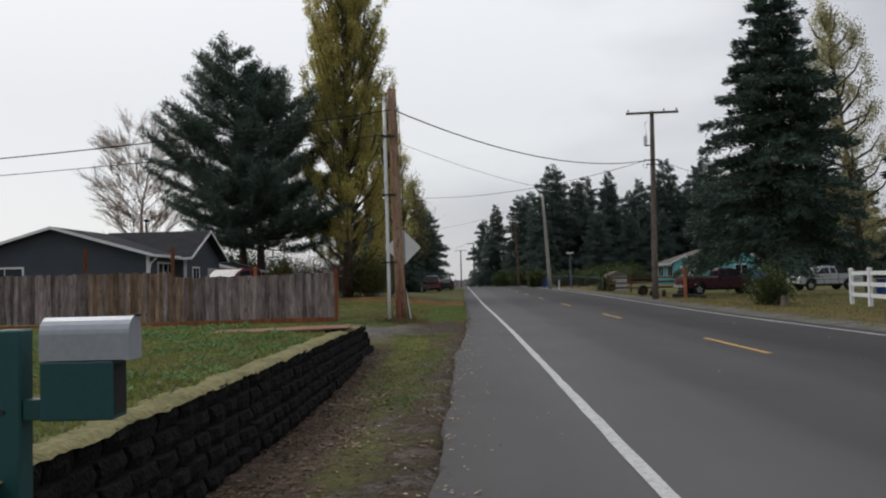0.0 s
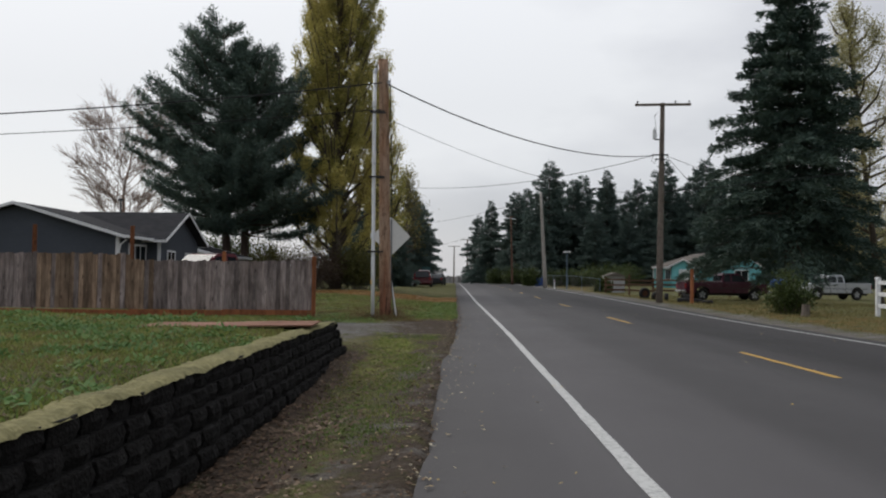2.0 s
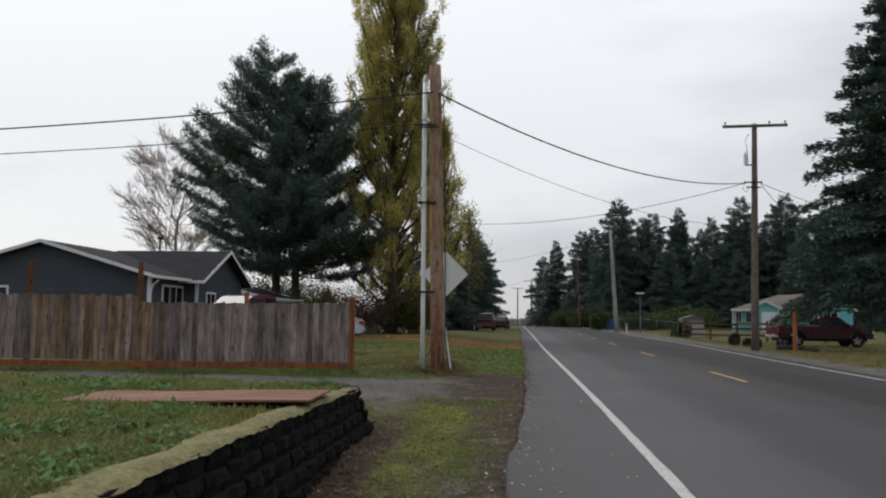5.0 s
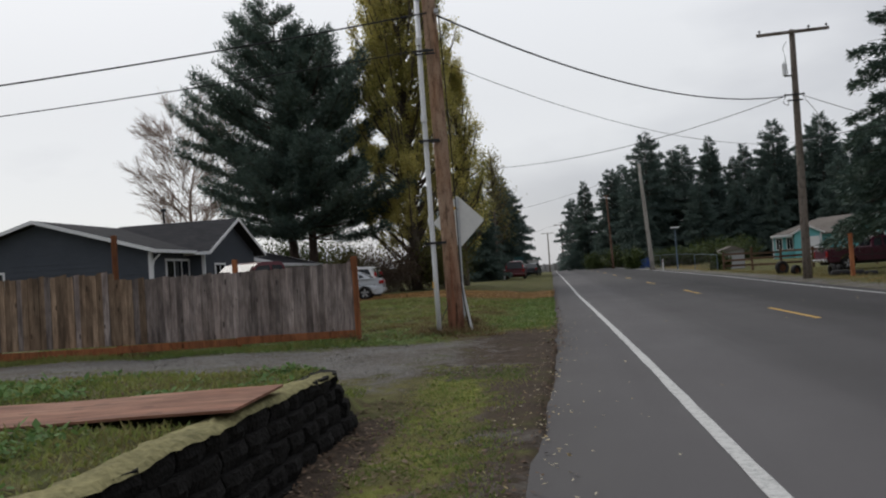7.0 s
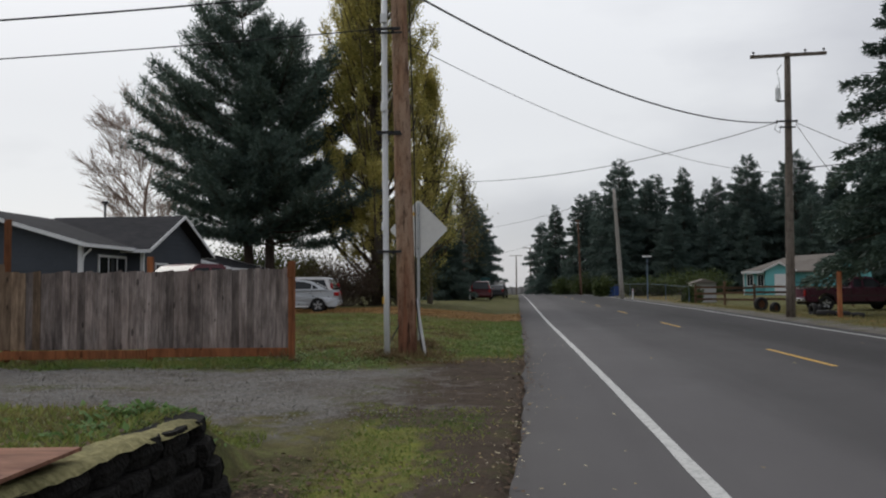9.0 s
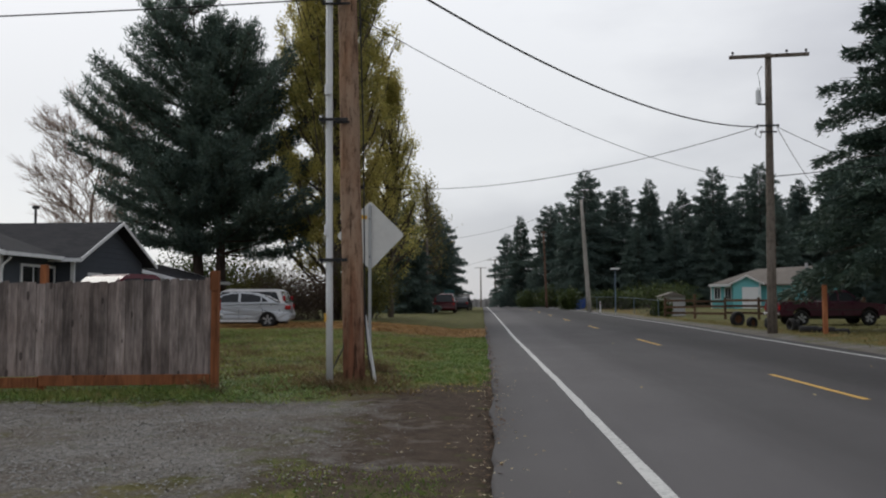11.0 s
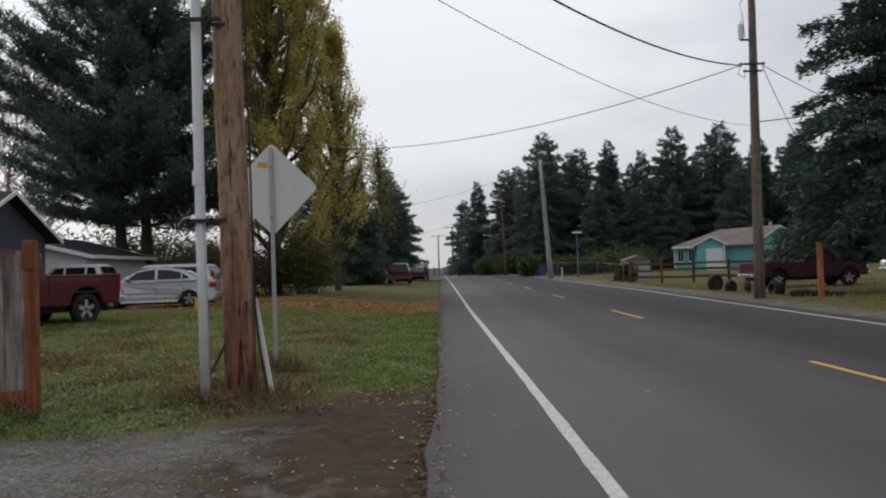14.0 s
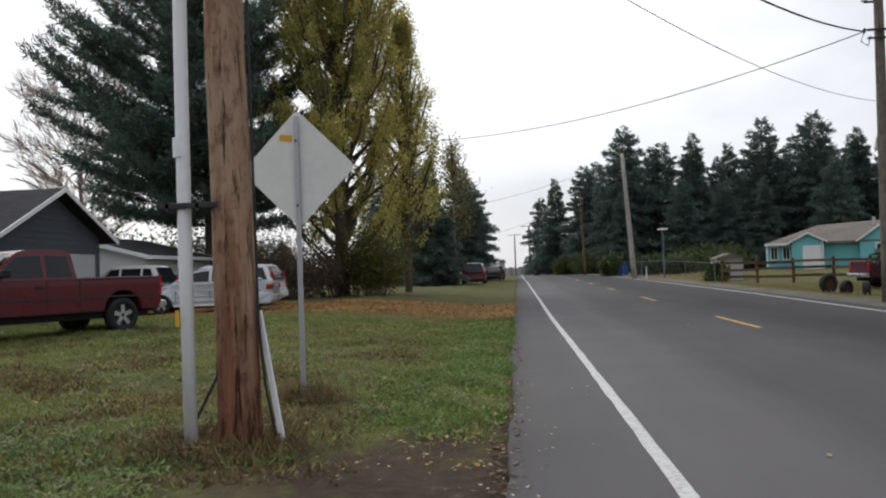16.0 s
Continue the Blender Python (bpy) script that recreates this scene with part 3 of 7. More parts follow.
path_grit = 0.32 * smooth01(-0.85, -0.4, GX) * smooth01(0.6, 0.4, GX) * (1 - smooth01(17, 20.5, GY))
shoulder = smooth01(9.0, 9.3, GX) * (1 - smooth01(10.2, 11.0, GX)) * 0.75
dirt = smooth01(-0.9, -0.1, GX) * smooth01(0.6, 0.4, GX) * (1 - smooth01(29.5, 31.0, GY)) * 0.8
dirt = np.maximum(dirt, smooth01(-1.0, -1.25, GX) * smooth01(-1.8, -1.6, GX) * (1 - smooth01(18.5, 19.5, GY)))
dirt = np.maximum(dirt, 0.75 * smooth01(-0.4, -0.9, GX) * smooth01(-1.8, -1.6, GX) * (1 - smooth01(13, 17, GY)))
dirt = np.maximum(dirt, 0.95 * smooth01(-2.6, -0.7, GX) * smooth01(0.7, 0.5, GX) * smooth01(20.3, 22, GY) * (1 - smooth01(27.6, 29, GY)))
dirt = np.maximum(dirt, np.exp(-(((GX + 0.6) / 0.9) ** 2 + ((GY - 28.2) / 0.8) ** 2)))
dirt = np.maximum(dirt, 0.85 * np.exp(-(((GX + 2.2) / 1.5) ** 2 + ((GY - 58) / 1.4) ** 2)))
leafy = smooth01(45.5, 47.5, GY + wav * 2) * (1 - smooth01(54.5, 57, GY + wav * 2)) * smooth01(0.6, 0.2, GX) * (1 - smooth01(-9.0, -14.0, GX) * 0.5)
leafy = np.maximum(leafy, 0.42 * smooth01(0.0, -0.5, GX) * smooth01(-4.0, -1.5, GX) * smooth01(34, 40, GY) * (1 - smooth01(54, 57, GY)))
mossy = smooth01(-1.6, -0.9, GX) * smooth01(0.2, -0.25, GX) * smooth01(11.0, 14.0, GY) * (1 - smooth01(21.0, 22.5, GY)) * (0.42 + 0.5 * np.sin(GX * 3.1 + 1.4 * np.sin(GY * 1.1)) ** 2 * np.cos(GY * 0.8 + GX) ** 2 + 0.25 * smooth01(15, 19, GY))
leafy = np.maximum(leafy, 0.45 * smooth01(9.8, 10.8, GX) * (1 - smooth01(13, 17, GX)))
mossy = np.maximum(mossy, 0.3 * smooth01(9.8, 10.8, GX) * (1 - smooth01(12, 14, GX)))
for nm, val in (("gravel", np.maximum(np.maximum(drive, shoulder), path_grit)), ("dirt", dirt), ("leaf", leafy), ("moss", mossy)):
    ground_mesh.attributes.new(nm, "FLOAT", "POINT").data.foreach_set("value", val.ravel().astype(np.float32))
tagged(part("ground", ground_mesh, M["ground"], smooth=True), "autumn grass, mossy verge and gravel drive", "ground", kind="structure")

# the road, one crowned sheet with a broken edge
ry = grid_axis([(-300, -10, 29), (-10, 60, 0.35), (60, 170, 3), (170, 440, 10), (440, 700, 40)])
rxs = np.array([0.0, 0.02, 1.0, 2.8, 5.0, 7.2, 9.0, 9.28, 9.30])
RX, RY = np.meshgrid(rxs, ry)
edge = left_edge(ry) + 0.025 * np.sin(ry * 1.9) + 0.03 * np.sin(ry * 0.63 + 1) + 0.02 * rng.normal(size=len(ry)) * (ry > -10) * (ry < 60)
RX[:, 0], RX[:, 1] = edge - 0.03, edge
RZ = road_top(RX, RY)
RZ[:, 0] -= 0.13
RZ[:, 8] -= 0.13
idx = np.arange(RX.size).reshape(RX.shape)
rf = np.stack([idx[:-1, :-1], idx[:-1, 1:], idx[1:, 1:], idx[1:, :-1]], -1).reshape(-1, 4)
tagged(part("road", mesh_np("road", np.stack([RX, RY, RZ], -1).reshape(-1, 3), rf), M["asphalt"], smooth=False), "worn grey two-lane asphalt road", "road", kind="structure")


def stripe(name, x, w, y0, y1, step, material, label, jitter=0.004):
    ys = np.arange(y0, y1 + 1e-6, step)
    v, f = [], []
    for i, yy in enumerate(ys):
        for s in (-1, 1):
            xx = x + (float(bend(yy)) if x < 4 else 0.0) + s * w / 2 + rng.normal() * jitter
            v.append((xx, yy, float(road_top(xx, yy)) + 0.005))
        if i:
            k = 2 * i
            f.append((k - 2, k - 1, k + 1, k))
    return tagged(part(name, mesh_np(name, v, f), material), label, "road marking", kind="structure")


stripe("edge_line", 1.525, 0.11, -20, 300, 0.5, M["white_line"], "solid white edge line painted on asphalt")
stripe("edge_line", 8.68, 0.11, -20, 300, 0.5, M["white_line"], "solid white edge line painted on asphalt")
for k in range(-1, 9):
    y0 = 14.0 + 12.19 * k
    ob = stripe("centre_dash", 5.0, 0.10, y0, y0 + 3.5, 0.25, M["yellow_line"], "worn yellow centre dash painted on asphalt")
    ob["group"] = "centre dashes"


# ---- trees ----
def sprays(base, tip, half, twist=1.0):
    """Thin diamond leaves from base to tip, half wide."""
    d = tip - base
    ln = np.linalg.norm(d, axis=1, keepdims=True) + 1e-9
    d = d / ln
    side = np.cross(d, rng.normal(size=d.shape))
    side /= np.linalg.norm(side, axis=1, keepdims=True) + 1e-9
    mid = base + (tip - base) * 0.5
    h = half[:, None]
    v = np.stack([base, mid + side * h, tip, mid - side * h], 1).reshape(-1, 3)
    f = np.arange(len(v)).reshape(-1, 4)
    return v, f


def limbs(segs, sides=5):
    """Tapered bars (a, b, r0, r1) in one mesh."""
    V, F = [], []
    ang = np.arange(sides) * 2 * np.pi / sides
    for a, b, r0, r1 in segs:
        a, b = np.array(a, float), np.array(b, float)
        d = b - a
        d /= np.linalg.norm(d) + 1e-9
        u = np.cross(d, (0.3, 0.9, 0.2))
        u /= np.linalg.norm(u) + 1e-9
        w = np.cross(d, u)
        k = len(V)
        for c, r in ((a, r0), (b, r1)):
            for t in ang:
                V.append(c + r * (math.cos(t) * u + math.sin(t) * w))
        for i in range(sides):
            j = (i + 1) % sides
            F.append((k + i, k + j, k + sides + j, k + sides + i))
    return V, F


def conifer(name, m, label, h, r, low=0.06, whorls=26, per=8, n=9000, droop=0.25, lift=0.25, leaf=0.34, wide=0.07, trunk_r=0.22, material="hazed_needle", power=0.85, ragged=0.25, flat=0.22, group=""):
    t = thing(name, m, label, "tree", group)
    segs = [((0, 0, -0.3), (0, 0, h * 0.45), trunk_r, trunk_r * 0.62), ((0, 0, h * 0.45), (0, 0, h * 0.97), trunk_r * 0.62, 0.02)]
    bases, dirs, lens = [], [], []
    for i in range(whorls):
        f = low + (0.985 - low) * (i / (whorls - 1)) ** 0.92
        reach = r * (1 - f) ** power + 0.12
        if f < 0.16:
            reach *= 0.72 + 1.6 * f
        for k in range(per):
            a = 2 * math.pi * (k + rng.random()) / per + i * 2.4
            L = reach * (1 - ragged + ragged * 1.6 * rng.random())
            up = lift * (f - 0.35) * 2 - droop * (1 - f) * 0.6 + rng.normal() * 0.07
            z = h * f + rng.normal() * 0.012 * h
            d = np.array((math.cos(a), math.sin(a), up))
            bases.append((0, 0, z))
            dirs.append(d)
            lens.append(L)
            b = np.array((0, 0, z)) + d * L * 0.85
            segs.append(((0, 0, z), b, 0.012 + 0.018 * L / 2, 0.006))
    bases, dirs, lens = np.array(bases, float), np.array(dirs), np.array(lens)
    pick = rng.choice(len(lens), size=n, p=lens ** 1.35 / (lens ** 1.35).sum())
    s = rng.random(n) ** 0.62 * 0.97 + 0.05
    B, D, L = bases[pick], dirs[pick], lens[pick]
    perp = np.stack([-D[:, 1], D[:, 0], np.zeros(n)], 1)
    off = rng.normal(size=n) * 0.17 * L * (1.15 - s * 0.75)
    p = B + D * (L * s)[:, None] + perp * off[:, None]
    p[:, 2] += -droop * (s ** 2) * L * 0.35 - np.abs(off) * 0.35 + rng.normal(size=n) * flat * 0.5
    out = D * 0.75 + perp * np.sign(off)[:, None] * 0.55 + rng.normal(size=(n, 3)) * 0.35
    out[:, 2] -= 0.12
    out /= np.linalg.norm(out, axis=1, keepdims=True)
    ll = leaf * (0.6 + 0.8 * rng.random(n))
    v, f = sprays(p, p + out * ll[:, None], wide * (0.6 + 0.8 * rng.random(n)))
    part("trunk", mesh_np("trunk", *limbs(segs)), M["pine_bark"], t)
    part("crown", mesh_np("crown", v, f), M[material], t)
    return t


def pine(name, m, label, h, r, needles=11):
    """A broad twin-stemmed pine: whorls of upswept boughs, each with side shoots that end in needle tufts."""
    t = thing(name, m, label, "tree")
    segs, tuft, heading = [], [], []
    for sx, hh, phase in ((-0.50, h, 0.0), (0.60, h * 0.88, 0.5)):
        pts = [np.array((sx * (1 + 0.9 * k / 8) + 0.12 * math.sin(k * 1.3) * (k > 0), 0.1 * math.cos(k * 1.7), z)) for k, z in enumerate(np.linspace(-0.3, hh, 9))]
        for k in range(8):
            segs.append((pts[k], pts[k + 1], 0.36 * (1 - k / 8.6), 0.36 * (1 - (k + 1) / 8.6)))
        whorls = 18
        for i in range(whorls):
            f = 0.235 + 0.75 * ((i + phase * 0.6) / whorls) + 0.01 * rng.normal()
            j = min(int(f * 8), 7)
            c = pts[j] + (pts[j + 1] - pts[j]) * (f * 8 - j)
            prof = r * (1.0 - max(f - 0.36, 0) / 0.66) ** 0.74 + 0.3
            for k in range(6):
                a = 2 * math.pi * (k + 0.75 * rng.random()) / 6 + i * 1.9
                L = prof * (0.66 + 0.34 * rng.random())
                L *= 1.0 - (0.38 * (1 - float(smooth01(0.24, 0.55, f))) * max(-math.cos(a), 0.25))
                if math.cos(a) * sx < 0:
                    L *= 0.72
                out = np.array((math.cos(a), math.sin(a), 0.0))
                across = np.array((-math.sin(a), math.cos(a), 0.0))
                u0 = -0.06 + 0.70 * max(f - 0.26, 0) + 0.15 * rng.normal()
                u1 = 0.26 + 0.12 * rng.random()

                def bough(q):
                    return c + out * (L * q) + np.array((0, 0, L * (u0 * q + u1 * q * q)))

                steps = 5
                for q in range(steps):
                    segs.append((bough(q / steps), bough((q + 1) / steps), 0.055 * (1.1 - q / steps), 0.055 * (1.1 - (q + 1) / steps)))
                shoots = int(6 + 4.2 * L)
                for q in range(shoots):
                    u = 0.26 + 0.74 * (q + rng.random()) / shoots
                    p = bough(u)
                    side = 1 if q % 2 else -1
                    d = out * (0.75 + 0.25 * rng.random()) + across * side * (0.85 * rng.random() + 0.25) * (1.05 - 0.55 * u) + np.array((0, 0, u0 + 1.2 * u1 * u + 0.10 + 0.1 * rng.normal()))
                    d /= np.linalg.norm(d)
                    ln = (0.34 * L * (1.05 - u) + 0.38) * (0.7 + 0.5 * rng.random())
                    segs.append((p, p + d * ln, 0.014, 0.006))
                    for w in range(max(2, int(ln / 0.24))):
                        g = (w + 1) / max(2, int(ln / 0.24))
                        tuft.append(p + d * ln * g)
                        heading.append(d)
    cen, head = np.repeat(np.array(tuft), needles, 0), np.repeat(np.array(heading), needles, 0)
    k = len(cen)
    d = head * 0.60 + rng.normal(size=(k, 3)) * 0.62 + np.array((0, 0, 0.22))
    d /= np.linalg.norm(d, axis=1, keepdims=True)
    st = cen + rng.normal(size=(k, 3)) * (0.13, 0.13, 0.11)
    v, f = sprays(st, st + d * (0.20 + 0.24 * rng.random(k))[:, None], 0.020 + 0.018 * rng.random(k))
    part("trunk", mesh_np("trunk", *limbs(segs, 5)), M["pine_bark"], t)
    part("crown", mesh_np("crown", v, f), M["pine_needle"], t)
    return t


def broadleaf(name, m, label, h, r, n, material, col=True, stems=5, leaf=0.16, gaps=0.5, taper_top=0.35, low=0.04, trunk_r=0.35, clump=0.55, widest=0.35, steep=0.16, loose=0.35, plume=9):
    """A leafy tree built of upright limbs that carry clumps of leaves."""
    t = thing(name, m, label, "tree")
    segs, cl = [((0, 0, -0.3), (0, 0, h * 0.5), trunk_r, trunk_r * 0.55), ((0, 0, h * 0.5), (0.1, 0, h * 0.95), trunk_r * 0.55, 0.02)], []

    def prof(f):
        return r * (smooth01(-0.05, widest, f) * (1 - taper_top * smooth01(widest, 0.8, f)) * (1 - smooth01(0.78, 1.02, f)) ** 0.7)

    for i in range(stems * 16):
        f0 = low + 0.8 * (i / (stems * 16)) ** 0.9
        a = i * 2.399 + rng.normal() * 0.3
        length = h * (0.10 + 0.16 * rng.random()) if col else r * (0.7 + 0.5 * rng.random())
        f1 = min(f0 + (length / h if col else length * steep / h * 3), 0.99)
        R = float(prof(f1)) * (0.55 + 0.45 * rng.random())
        b0 = np.array((0.0, 0.0, h * f0))
        b1 = np.array((math.cos(a) * R, math.sin(a) * R, h * f1))
        mid = b0 * 0.5 + b1 * 0.5 + np.array((math.cos(a), math.sin(a), -0.3)) * R * 0.18
        segs.append((b0, mid, 0.095, 0.06))
        segs.append((mid, b1, 0.06, 0.014))
        for q in range(plume):
            s = 0.30 + 0.75 * rng.random()
            p = (1 - s) ** 2 * b0 + 2 * s * (1 - s) * mid + s * s * b1
            p = p + rng.normal(size=3) * (loose, loose, loose * 1.6)
            cl.append(p)
            if q % 3 == 0:
                segs.append((p - np.array((math.cos(a) * 0.4, math.sin(a) * 0.4, 0.5)), p, 0.016, 0.005))
    cl = np.array(cl)
    keep = rng.random(len(cl)) > gaps * 0.4
    cl = cl[keep]
    per = max(n // len(cl), 4)
    cen = np.repeat(cl, per, 0)
    k = len(cen)
    p = cen + rng.normal(size=(k, 3)) * (clump * 0.62, clump * 0.62, clump)
    d = rng.normal(size=(k, 3))
    d /= np.linalg.norm(d, axis=1, keepdims=True)
    v, f = sprays(p, p + d * (leaf * (0.6 + 0.8 * rng.random(k)))[:, None], leaf * 0.38 * (0.6 + 0.7 * rng.random(k)))
    part("trunk", mesh_np("trunk", *limbs(segs, 6)), M["poplar_bark"], t)
    part("crown", mesh_np("crown", v, f), M[material], t)
    return t


def bare_tree(name, m, label, h, spread, seed=3):
    """A leafless tree: one stem, rising limbs and fine twigs."""
    t = thing(name, m, label, "tree")
    r = random.Random(seed)
    stem = [Vector((0.35 * math.sin(k * 0.9), 0.3 * math.cos(k * 1.3), h * k / 10)) for k in range(11)]
    part("trunk", mesh_np("trunk", *limbs([(tuple(stem[k]), tuple(stem[k + 1]), 0.24 * (1.04 - k / 10) + 0.012, 0.24 * (1.04 - (k + 1) / 10) + 0.010) for k in range(10)], 7)), M["bare_bark"], t)

    def grow(segs, p, d, L, rad, k):
        e = p + d * L
        segs.append((tuple(p), tuple(e), max(rad, 0.0125), max(rad * 0.7, 0.010)))
        if k == 0:
            return
        for i in range(4 if k > 1 else 8):
            nd = (d + Vector((r.gauss(0, 0.42), r.gauss(0, 0.42), r.gauss(0.12, 0.25)))).normalized()
            grow(segs, p + d * L * r.uniform(0.35, 1.0), nd, L * r.uniform(0.50, 0.74), rad * 0.55, k - 1)

    for i in range(40):
        f = 0.18 + 0.78 * i / 39
        k = min(int(f * 10), 9)
        p = stem[k] + (stem[k + 1] - stem[k]) * (f * 10 - k)
        a = i * 2.4 + r.gauss(0, 0.3)
        L = spread * (0.30 + 0.72 * math.sin(math.pi * min(1.0, 0.28 + 0.72 * (1 - f)))) * r.uniform(0.5, 0.8)
        segs = []
        grow(segs, p, Vector((math.cos(a), math.sin(a), 0.55 + 0.6 * f)).normalized(), L, 0.075 * (1.15 - f), 3)
        part("limb", mesh_np("limb", *limbs(segs, 3)), M["bare_bark"], t)
    return t


def shrub(name, m, label, rx, ry_, h, n, material, leaf=0.09, group=""):
    t = thing(name, m, label, "bush", group)
    segs = []
    k = max(int(8 * rx), 6)
    tips = []
    for i in range(k * 4):
        a, rr = rng.random() * 6.283, rng.random() ** 0.6
        tip = np.array((math.cos(a) * rr * rx, math.sin(a) * rr * ry_, h * (0.45 + 0.55 * rng.random()) * (1.05 - 0.35 * rr * rr)))
        base = np.array((tip[0] * 0.35, tip[1] * 0.35, -0.05))
        segs.append((base, tip, 0.018, 0.005))
        tips += [tip, base + (tip - base) * 0.75, base + (tip - base) * 0.5]
    tips = np.array(tips)
    c = tips[rng.integers(len(tips), size=n)] + rng.normal(size=(n, 3)) * (0.22 * rx ** 0.5, 0.22 * ry_ ** 0.5, 0.16 * h ** 0.5)
    c[:, 2] = np.abs(c[:, 2])
    d = rng.normal(size=(n, 3))
    d /= np.linalg.norm(d, axis=1, keepdims=True)
    v, f = sprays(c, c + d * (leaf * (0.6 + 0.9 * rng.random(n)))[:, None], leaf * 0.36 * (0.6 + 0.7 * rng.random(n)))
    part("woody_base", mesh_np("woody_base", *limbs(segs, 4)), M["bark"], t)
    part("foliage", mesh_np("foliage", v, f), M[material], t)
    return t


def at(x, y, dz=0.0, rz=0.0):
    return pose(x, y, land1(x, y) + dz, 0, 0, rz)


pine("pine_tree", at(-15.2, 62), "broad dark green twin-stemmed pine behind the fence", 18.2, 7.6)
broadleaf("poplar_tree", at(-8.15, 63), "tall columnar poplar turning yellow in autumn", 27.0, 4.1, 170000, "poplar_leaf", True, 13, 0.125, 1.1, 0.15, 0.02, 0.42, 0.25, 0.22, loose=0.20, plume=12)
broadleaf("poplar_tree", at(-5.35, 66.5), "smaller thinning autumn poplar behind the tall one", 14.5, 2.7, 26000, "poplar_leaf", True, 6, 0.12, 1.2, 0.4, 0.16, 0.22, 0.26, 0.3, loose=0.2, plume=10)
conifer("spruce_tree", at(18.9, 51.0), "large dark spruce standing beside the road", 19.0, 5.6, 0.195, 42, 8, 110000, 0.34, 0.30, 0.31, 0.040, 0.34, "spruce_needle", 0.76, 0.50, 0.20)
broadleaf("birch_tree", at(25.4, 54) @ pose(0, 0, 0, 0, -6.5, 0), "thin pale yellow tree losing its leaves", 19.0, 3.4, 26000, "pale_leaf", False, 3, 0.11, 1.3, 0.3, 0.10, 0.22, 0.36, 0.35, loose=0.25, plume=6)
conifer("spruce_tree", at(28.3, 50.0), "dark conifer with a high bare trunk beside the road", 16.5, 3.7, 0.42, 20, 7, 24000, 0.2, 0.3, 0.36, 0.045, 0.3, "spruce_needle", 0.6, 0.4, 0.2)
broadleaf("birch_tree", at(-5.7, 104), "thin nearly bare birch behind the roadside conifers", 12.3, 2.6, 3000, "birch_leaf", False, 4, 0.22, 1.0, 0.3, 0.3, 0.14, 0.6, 0.4)
bare_tree("bare_tree", at(-28.3, 76), "leafless pale-barked tree behind the house", 12.6, 5.2, 3)
far = [conifer("conifer_tree", at(x, y), "dark green conifer in the far row of trees", hh, rr, 0.03, 30, 7, 36000, dr, 0.30, 0.50, 0.058, 0.25, "hazed_needle", pw, 0.55, 0.24, "far conifers")
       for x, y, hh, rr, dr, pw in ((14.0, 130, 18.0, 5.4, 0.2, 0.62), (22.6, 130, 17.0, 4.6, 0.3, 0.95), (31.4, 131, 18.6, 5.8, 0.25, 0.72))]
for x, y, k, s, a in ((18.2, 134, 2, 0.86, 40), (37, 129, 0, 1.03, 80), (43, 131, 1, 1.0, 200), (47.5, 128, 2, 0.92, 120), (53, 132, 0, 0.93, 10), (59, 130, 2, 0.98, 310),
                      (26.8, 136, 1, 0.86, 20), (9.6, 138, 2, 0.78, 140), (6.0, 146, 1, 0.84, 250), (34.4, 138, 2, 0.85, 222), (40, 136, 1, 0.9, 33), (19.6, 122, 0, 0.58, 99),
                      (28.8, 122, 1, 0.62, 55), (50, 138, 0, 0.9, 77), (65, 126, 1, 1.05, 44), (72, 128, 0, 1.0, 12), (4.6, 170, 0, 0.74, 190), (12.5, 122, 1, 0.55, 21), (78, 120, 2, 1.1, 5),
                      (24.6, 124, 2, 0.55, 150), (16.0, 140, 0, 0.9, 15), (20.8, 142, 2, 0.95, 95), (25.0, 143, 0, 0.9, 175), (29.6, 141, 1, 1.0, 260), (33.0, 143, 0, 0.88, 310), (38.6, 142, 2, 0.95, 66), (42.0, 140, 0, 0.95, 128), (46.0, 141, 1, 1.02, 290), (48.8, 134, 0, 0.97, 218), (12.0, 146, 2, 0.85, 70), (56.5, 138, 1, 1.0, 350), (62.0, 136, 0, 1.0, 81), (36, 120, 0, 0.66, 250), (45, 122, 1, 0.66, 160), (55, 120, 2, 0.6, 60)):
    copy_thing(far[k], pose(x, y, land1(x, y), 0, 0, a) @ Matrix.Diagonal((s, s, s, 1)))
for x, y, k, s, a in ((-5.9, 84, 1, 0.54, 140), (-8.3, 88, 2, 0.50, 20), (-7.8, 98, 1, 0.62, 10), (-5.2, 108, 2, 0.62, 70), (-9.8, 104, 0, 0.66, 150), (-12.5, 100, 2, 0.55, 210), (-5.8, 122, 1, 0.70, 300), (-4.3, 114, 0, 0.56, 33)):
    o = copy_thing(far[k], pose(x, y, land1(x, y), 0, 0, a) @ Matrix.Diagonal((s, s, s, 1)))
    o["label"], o["group"] = "dark conifer beside the road past the poplars", "roadside conifers"


# ---- retaining wall ----
def wall_x(y):
    return -1.71 - 0.05 * float(smooth01(11, 5, y))


